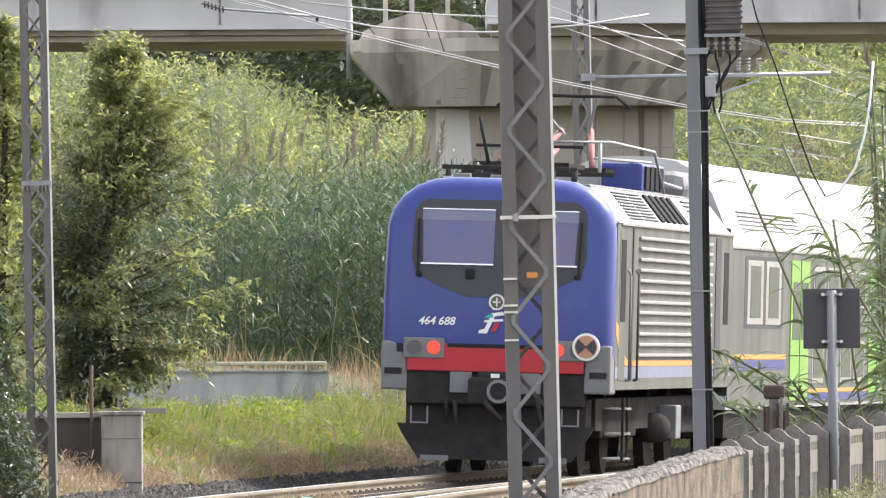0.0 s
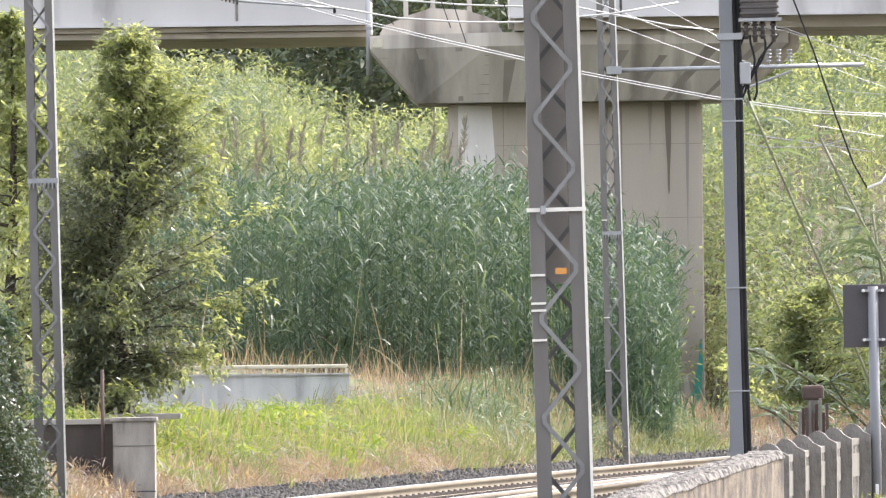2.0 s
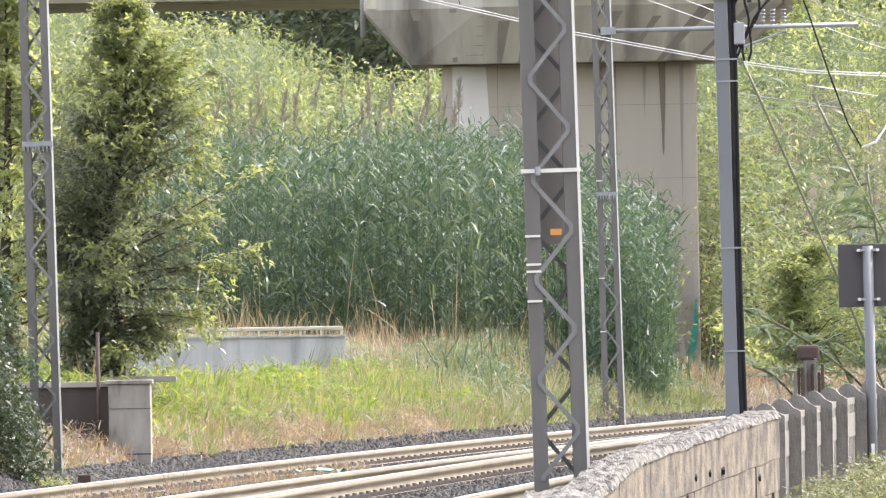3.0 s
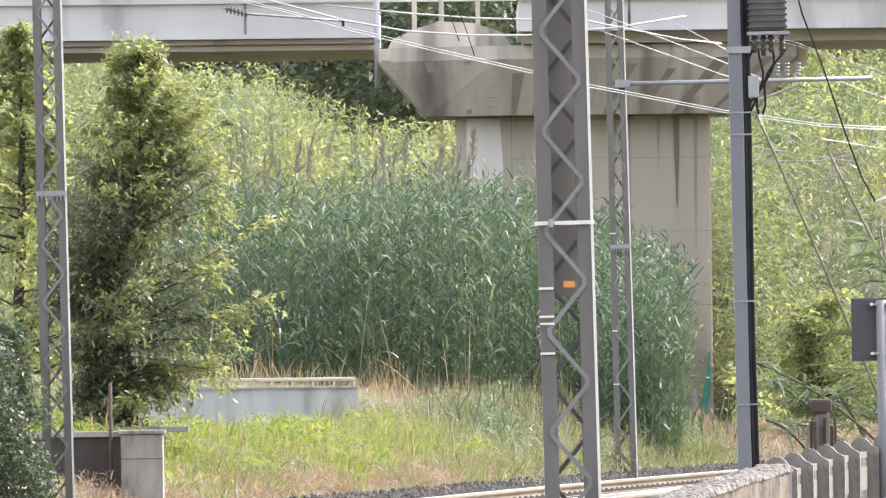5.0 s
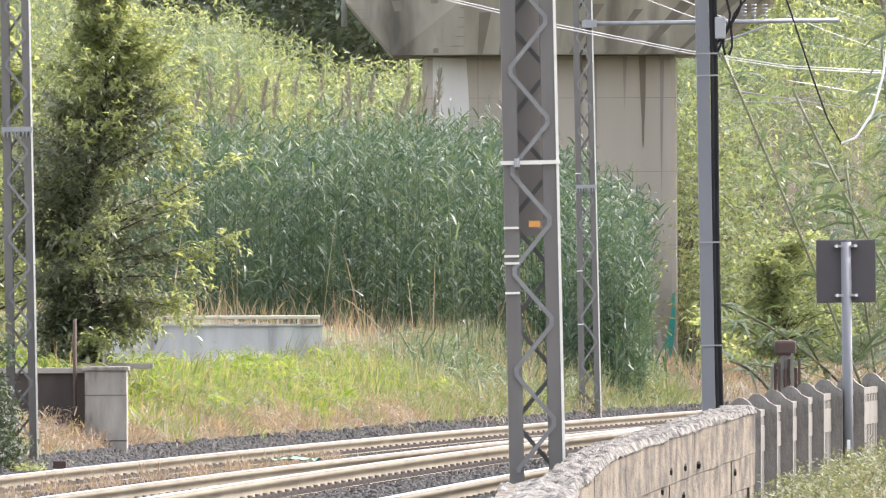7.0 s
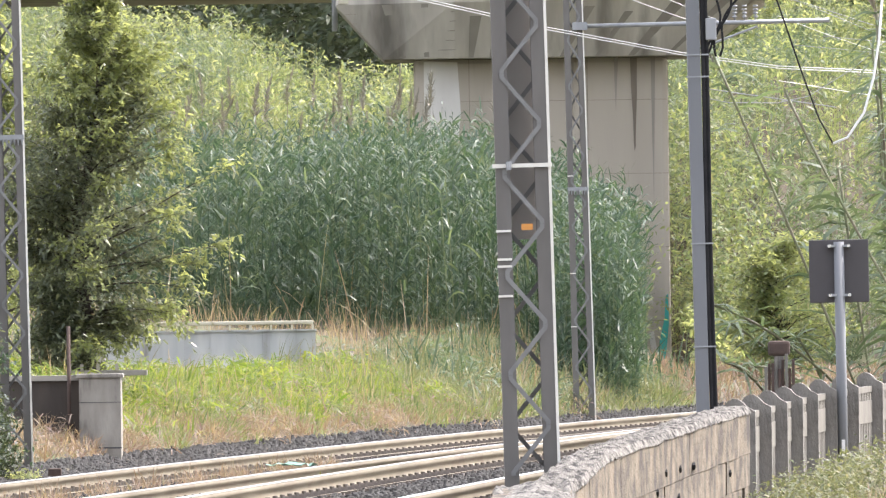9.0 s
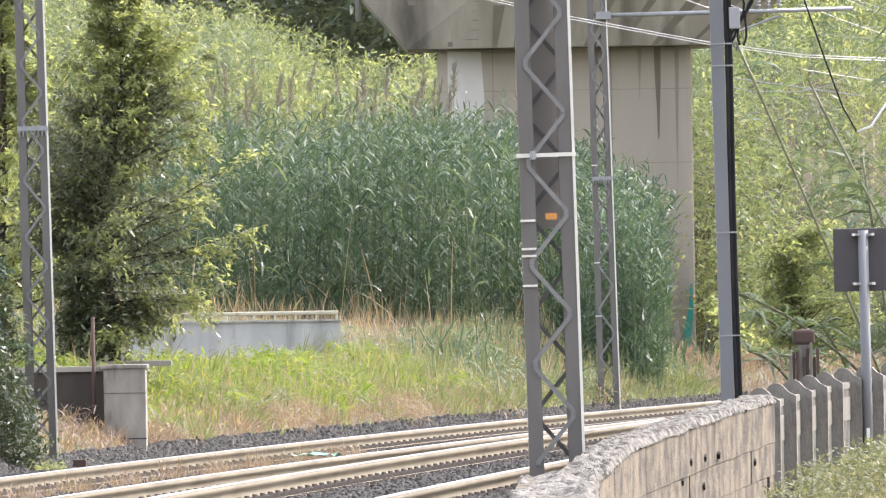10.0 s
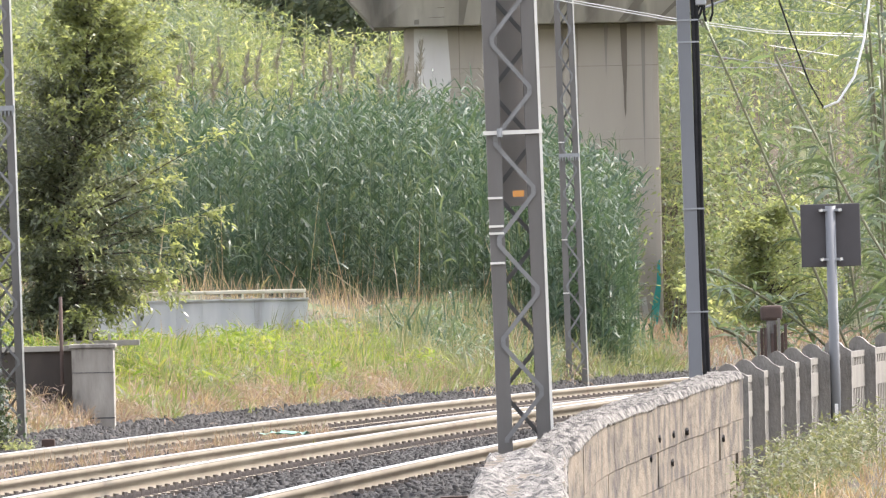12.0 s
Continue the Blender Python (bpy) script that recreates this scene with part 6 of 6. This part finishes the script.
def build_layered_tree(at, height, seed):
    """A tree of rising limbs that carry flat sprays of small leaves; longest on its sunny side."""
    g = np.random.default_rng(seed)
    t = thing("broadleaf_tree", Matrix.Translation(at), "dark layered broadleaf tree with sunlit yellow-green shoots beside the culvert", "tree")
    bm = bmesh.new()
    spine = [Vector((0.10 * math.sin(k * 0.9) + 0.022 * k, 0.06 * math.cos(k), -0.4 + (height + 0.3) * k / 11)) for k in range(12)]
    for k in range(11):
        rod(bm, spine[k], spine[k + 1], 0.10 * (1.04 - k / 11), 8, 0.10 * (1.04 - (k + 1) / 11))
    leaves, lit_sprays = [], []
    for k in range(165):
        f = 0.22 + 0.77 * (k + g.random()) / 165
        az = g.uniform(0, 2 * math.pi)
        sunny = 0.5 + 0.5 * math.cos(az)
        far = np.interp(f, (0.2, 0.27, 0.35, 0.46, 0.6, 0.74, 0.88, 1.0), (0.7, 1.25, 1.85, 1.8, 1.45, 0.9, 0.38, 0.1))
        near = np.interp(f, (0.1, 0.3, 0.5, 0.7, 0.88, 1.0), (0.8, 0.95, 0.95, 0.75, 0.35, 0.12))
        reach = (near + (far - near) * sunny) * (0.35 + 0.72 * math.sqrt(g.random())) * (1 + 0.12 * math.sin(k * 0.55))
        q = f * 11
        a = spine[min(10, int(q))].lerp(spine[min(10, int(q)) + 1], q - min(10, int(q)))
        rise = np.interp(f, (0.1, 0.25, 0.5, 0.8, 1.0), (0.1, 0.25, 0.6, 1.1, 1.8)) + g.normal(0, 0.2)
        out = Vector((math.cos(az), math.sin(az), 0))
        limb = [a + out * (reach * u) + Vector((0, 0, reach * (rise * u - 0.22 * u * u))) for u in np.linspace(0, 1, 7)]
        for i in range(6):
            rod(bm, limb[i], limb[i + 1], 0.02 * (1.15 - f) * (1 - i / 7), 5, 0.02 * (1.15 - f) * (1 - (i + 1) / 7))
        axis = (limb[-1] - limb[0]).normalized()
        side = axis.cross(Vector((0, 0, 1))).normalized()
        for _ in range(int(6 + 23 * reach)):
            u = g.uniform(0.08, 1.0)
            i = min(5, int(u * 6))
            p = limb[i].lerp(limb[i + 1], u * 6 - i)
            d = (axis * g.uniform(0.1, 1.0) + side * g.uniform(-0.9, 0.9) + Vector((0, 0, g.normal(0.12, 0.42)))).normalized()
            n = int(g.integers(10, 17))
            L = g.uniform(0.18, 0.48) * (1.1 - 0.3 * u)
            e = np.linspace(0.08, 1, n)
            base = np.array(p)[None] + np.array(d)[None] * (e * L)[:, None] + g.normal(0, 0.022, (n, 3))
            base[:, 2] -= 0.12 * e ** 2
            s2 = np.array(d.cross(Vector((0.1, 0, 1))).normalized())
            ld = unit(np.array(d)[None] * 0.5 + s2[None] * np.where(np.arange(n) % 2, 1, -1)[:, None] * 0.7 + np.array((0, 0, -0.2)) + g.normal(0, 0.38, (n, 3)))
            # sunlight is painted by the paler leaf on sunny outer sprays and the top
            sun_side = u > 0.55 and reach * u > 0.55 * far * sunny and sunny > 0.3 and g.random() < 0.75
            (lit_sprays if sun_side or (f > 0.7 and g.random() < 0.75) else leaves).append((base, ld))
    part("trunk", bm, M_BARK, t, smooth=True)
    for name, lab, lot, mm in (("crown", "dark glossy foliage", leaves, M_TREE), ("sunlit_shoots", "sunlit yellow-green shoots", lit_sprays, M_TIP)):
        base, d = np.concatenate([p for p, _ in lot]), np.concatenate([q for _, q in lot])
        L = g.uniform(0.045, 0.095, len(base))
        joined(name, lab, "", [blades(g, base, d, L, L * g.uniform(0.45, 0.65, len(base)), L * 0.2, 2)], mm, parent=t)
    return t


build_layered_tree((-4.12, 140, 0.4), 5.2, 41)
build_tree("dark_shrub", "dark leafy shrub under the tree behind the pillar", (-4.35, 139.6, 0.3), 1.7, 0.85, 50, 18, 12, (0.05, 0.1), M_TREE, M_TREE, 46, low=0.02)
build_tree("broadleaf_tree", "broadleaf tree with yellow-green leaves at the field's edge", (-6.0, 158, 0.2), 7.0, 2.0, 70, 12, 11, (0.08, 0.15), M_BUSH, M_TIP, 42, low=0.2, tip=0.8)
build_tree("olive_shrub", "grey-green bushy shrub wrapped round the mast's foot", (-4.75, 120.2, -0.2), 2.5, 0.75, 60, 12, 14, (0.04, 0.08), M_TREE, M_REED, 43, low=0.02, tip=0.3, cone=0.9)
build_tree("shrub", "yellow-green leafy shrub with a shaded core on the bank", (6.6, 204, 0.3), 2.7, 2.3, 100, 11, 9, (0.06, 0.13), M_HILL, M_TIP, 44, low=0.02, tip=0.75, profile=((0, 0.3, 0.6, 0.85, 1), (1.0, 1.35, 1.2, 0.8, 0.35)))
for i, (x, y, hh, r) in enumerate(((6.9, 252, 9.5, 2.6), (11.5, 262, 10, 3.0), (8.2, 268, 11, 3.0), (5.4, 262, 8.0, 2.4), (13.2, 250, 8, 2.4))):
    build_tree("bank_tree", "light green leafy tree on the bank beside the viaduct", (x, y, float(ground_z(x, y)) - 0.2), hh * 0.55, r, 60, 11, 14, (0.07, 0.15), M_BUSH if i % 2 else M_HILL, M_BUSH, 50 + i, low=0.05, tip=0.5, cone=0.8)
for i, (x, y) in enumerate([(-17 + 1.75 * k, 300 + (k * 7) % 13) for k in range(21)]):
    build_tree("distant_tree", "dark green tree in the wood behind the viaduct", (x, y, float(ground_z(x, y)) - 0.5), 8.5, 3.0, 46, 14, 13, (0.2, 0.42), M_FAR, M_FAR, 70 + i, low=0.0, cone=1.0)

# leafy ground cover at the foot of the bank and ivy on the mast
g = np.random.default_rng(91)
x, y = patch(2400, lambda x, y: (off_of(x, y) < -6.5) & (x > 0.0252 * y), (4.8, 11.5), (205, 232), 92)
joined("ground_cover", "bright green broad-leaved ground cover at the bank's foot", "plants", [leaf_blobs(g, np.stack([x, y, ground_z(x, y) + g.uniform(0.1, 1.3, len(x))], -1), 9, (0.09, 0.2), (0.12, 0.12, 0.1))], M_BUSH)
x, y = patch(1500, lambda x, y: (off_of(x, y) < -6.0) & (x > 0.0252 * y), (5.5, 9.5), (217, 229), 94)
joined("bank_thicket", "airy light green thicket rising beside the pier", "thicket", [leaf_blobs(g, np.stack([x, y, ground_z(x, y) + g.uniform(0.3, 1, len(x)) * (3.4 + 1.4 * np.sin(x * 2.2))], -1), 8, (0.07, 0.17), (0.16, 0.16, 0.12))], M_HILL)
x, y = patch(900, lambda x, y: (x > 0.0226 * y) & (x < 0.029 * y), (5.2, 7.2), (231, 238), 97)
joined("bank_thicket", "sunny yellow-green thicket beyond the pier's edge", "thicket", [leaf_blobs(g, np.stack([x, y, ground_z(x, y) + g.uniform(0, 1, len(x)) * 3.6], -1), 7, (0.07, 0.16), (0.16, 0.16, 0.12))], M_HILL)
x, y = patch(2600, lambda x, y: x < -4.28 + 0.1 * np.sin(y * 9), (-5.6, -4.1), (117.2, 119.6), 93)
joined("ivy", "dark glossy ivy heaped round the foot of the mast", "ivy", [leaf_blobs(g, np.stack([x, y, -0.35 + g.uniform(0, 1, len(x)) ** 0.8 * (2.2 - 1.35 * smooth((x + 4.75) / 0.45) + 0.15 * np.sin(x * 17))], -1), 10, (0.035, 0.075), (0.055, 0.055, 0.05))], M_IVY)
def weeds(name, label, count, yr, o_near, o_far, high, size, material, seed):
    """Low leafy weeds in uneven heaps on the verge."""
    g = np.random.default_rng(seed)
    y = g.uniform(*yr, count)
    x = g.uniform(-6.5, 4.5, count)
    o = off_of(x, y)
    heap = np.sin(x * 2.7 + 1.3 * np.sin(y * 0.33)) + np.sin(y * 0.55 + 2 * np.sin(x * 0.9)) + g.normal(0, 0.5, count)
    ok = (o < o_near - 0.3 * np.sin(y * 0.61)) & (o > o_far) & (heap > -0.4)
    x, y, heap = x[ok], y[ok], heap[ok]
    z = ground_z(x, y) + g.uniform(0.02, 1, len(x)) * high * (0.45 + 0.28 * heap).clip(0.2, 1.0)
    n = len(x) * 8
    q = np.repeat(np.stack([x, y, z], -1), 8, 0) + g.normal(0, 1, (n, 3)) * (0.09, 0.12, 0.05)
    d = unit(g.normal(0, 1, (n, 3)) * (1, 1, 0.5) + (0, 0, 0.35))
    L = g.uniform(*size, n)
    joined(name, label, "weeds", [blades(g, q, d, L, L * g.uniform(0.07, 0.16, n), L * g.uniform(0.2, 0.8, n))], material)


weeds("verge_weeds", "lush bright green broad-leaved weeds heaped on the verge", 15000, (129, 168), -3.9, -6.2, 0.34, (0.12, 0.3), M_LUSH, 151)
weeds("verge_weeds", "pale green seeding weeds among the lush grass", 6000, (132, 188), -3.5, -6.2, 0.45, (0.07, 0.2), M_WEED, 152)
weeds("dry_weeds", "rust-brown withered weeds at the foot of the verge", 9000, (126, 182), -3.15, -4.3, 0.3, (0.06, 0.2), M_RUSTY, 153)
# the shade before the reeds is put into these weeds' darker leaf tone
weeds("shaded_weeds", "green weeds between the meadow and the reeds, toned dark for shade", 7000, (166, 192), -3.4, -6.5, 0.5, (0.1, 0.26), M_CANE, 154)
x, y = patch(240, lambda x, y: x < 30, (-4.6, -3.95), (117.4, 119.2), 96)
joined("ivy", "low bright ivy leaves creeping along the ballast edge", "ivy", [leaf_blobs(g, np.stack([x, y, -0.33 + g.uniform(0, 0.22, len(x))], -1), 9, (0.03, 0.06), (0.06, 0.06, 0.03))], M_BUSH)


# bushy weeds at the fence's foot
g = np.random.default_rng(95)
q = g.uniform(s_at(89, 6.8), s_at(112, 6.8), 70)
P_ = np.array([tr(a, 6.62 + b)[:2] for a, b in zip(q, g.uniform(0, 0.35, 70))])
c = np.concatenate([np.stack([P_[:, 0] + g.normal(0, 0.05, 70), P_[:, 1] + g.normal(0, 0.1, 70), ground_z(P_[:, 0], P_[:, 1]) + g.uniform(0.05, 0.62, 70)], -1) for _ in range(16)])
joined("fence_weeds", "pale bushy weeds growing against the concrete fence", "weeds", [leaf_blobs(g, c, 7, (0.03, 0.065), (0.05, 0.05, 0.04))], M_WEED)


# canes leaning over the fence
def build_cane(a, b, leaves, seed, droop=0.0, length=(0.25, 0.6)):
    g = np.random.default_rng(seed)
    c = thing("giant_cane", Matrix(), "green giant cane with long arching leaves behind the fence", "cane", "canes behind the fence")
    a, b = Vector(a), Vector(b)
    pts = [a.lerp(b, t) + Vector((0, 0, droop * 4 * t * (1 - t))) for t in np.linspace(0, 1, 9)]
    part("stem", tube(bmesh.new(), pts, 0.015), M_STEM, c, smooth=True)
    base = np.array([pts[min(8, int(u * 9))].lerp(pts[min(8, int(u * 9) + 1)], u * 9 % 1) for u in g.uniform(0.05, 0.99, leaves)])
    az = g.uniform(0, 6.28, leaves)
    d = unit(np.stack([np.cos(az) * 0.9, np.sin(az) * 0.6, g.uniform(-0.1, 0.9, leaves)], -1))
    L = g.uniform(*length, leaves)
    joined("leaves", "", "", [blades(g, base, d, L, L * g.uniform(0.06, 0.12, leaves), L * g.uniform(0.3, 0.9, leaves))], M_CANE, parent=c)


CANES = [((4.75, 119, 0.5), (3.22, 119, 4.2), 30, 0.05), ((5.5, 118, 0.9), (3.95, 118.5, 3.8), 34, -0.12), ((5.2, 119, 0.1), (5.05, 118.5, 4.2), 34, 0.0),
         ((5.2, 120, 0.0), (4.95, 119, 4.6), 34, 0.0), ((5.1, 117, 0.0), (5.0, 117, 3.9), 34, 0.0), ((4.5, 120, 0.7), (3.2, 119, 1.55), 34, 0.1), ((4.3, 121, 0.5), (3.4, 120, 1.35), 30, 0.1), ((4.0, 120, 0.2), (3.3, 119, 0.95), 26, 0.15),
         ((4.6, 121, 0.2), (4.1, 120, 1.2), 26, 0.1), ((5.0, 121, 0.1), (4.6, 121, 3.0), 30, 0.0), ((4.2, 119, 0.2), (3.6, 118, 0.9), 24, 0.2), ((5.3, 121, 0.0), (5.15, 120, 4.4), 36, 0.0)]
for i, (a, b, n, dr) in enumerate(CANES):
    build_cane(a, b, int(n * 1.6), 200 + i, dr, (0.3, 0.62) if b[2] > 2 else (0.25, 0.5))
g = np.random.default_rng(76)
for px, py, pz in ((3.22, 119, 4.2), (5.35, 118.5, 4.3), (5.05, 120, 4.5)):
    n = 46
    up = g.uniform(0, 1, n)
    az = g.uniform(0, 6.28, n)
    b = np.stack([px - 0.13 * up, np.full(n, py), pz - 0.1 + 0.42 * up], -1)
    d = unit(np.stack([np.cos(az) * 0.3 - 0.25, np.sin(az) * 0.3, np.ones(n)], -1))
    joined("cane_plume", "straw-coloured feathery plume topping a giant cane", "plume", [blades(g, b, d, g.uniform(0.12, 0.3, n), np.full(n, 0.02), np.full(n, 0.03))], M_PLUME, kind="")
g = np.random.default_rng(77)
for i in range(21):
    x0, y0 = g.uniform(5.2, 6.2), g.uniform(118, 124)
    build_cane((x0, y0, 0.0), (x0 + g.normal(-0.1, 0.15), y0, g.uniform(2.4, 4.3)), 95, 300 + i, 0.0, (0.25, 0.52))


def build_dead_post():
    p = thing("rotten_post", pose(3.68, 113, 0.1), "split weathered wooden post wrapped in peeling rusty sheet behind the fence", "post")
    g = np.random.default_rng(17)
    part("post", B((-0.05, 0.05, -0.05, 0.05, -0.5, 0.95), bev=0.01), M_FENCE, p)
    for k in range(9):
        x = -0.15 + 0.034 * k
        part("peeling_strip", B((x, x + 0.03, -0.1 + 0.02 * (k % 2), -0.08 + 0.02 * (k % 2), 0.5 + g.uniform(0, 0.1), 0.85 + g.uniform(-0.05, 0.1)), bev=0.004), M_RUST if k % 3 else M_FENCE2, p)
    part("top", B((-0.11, 0.11, -0.08, 0.08, 0.93, 1.08), bev=0.03), M_RUST, p, "ragged brown top")


build_dead_post()


# ---- sleepers and clips, near stretch as pieces ----
def build_sleepers(track, off, z, cant, s0, s1):
    tilt = -math.degrees(math.atan2(cant, 1.5))
    body = mesh_of(B((-1.15, 1.15, -0.12, 0.12, -0.36, -0.178), bev=0.012), "sleeper", M_SLEEPER)
    bm = bmesh.new()
    for x in (-0.86, -0.64, 0.64, 0.86):
        g = B((x - 0.05, x + 0.05, -0.035, 0.035, -0.18, -0.15))
        tmp = bpy.data.meshes.new("tmp")
        g.to_mesh(tmp)
        g.free()
        bm.from_mesh(tmp)
        bpy.data.meshes.remove(tmp)
        rod(bm, (x, 0, -0.14), (x, 0, -0.085), 0.022, 6)
        bar(bm, (x - 0.045, -0.03, -0.12), (x + 0.045, 0.03, -0.12), 0.03, 0.03)
    clips = mesh_of(bm, "clips", M_CLIP)
    s = s0
    while s < s1:
        x, y, a = tr(s, off)
        m = pose(x, y, z - cant / 2, 0, 0, -math.degrees(a)) @ pose(0, 0, 0, 0, -tilt, 0)
        ob = new("sleeper", body)
        ob.parent, ob.matrix_world = track, m
        c = new("rail_clips", clips)
        c.parent = ob
        s += 0.6


build_sleepers(far_track, 0, 0.0, 0.046, -62, 60)
build_sleepers(near_track, 3.708, 0.149, 0.046, -75, 30)

motions()
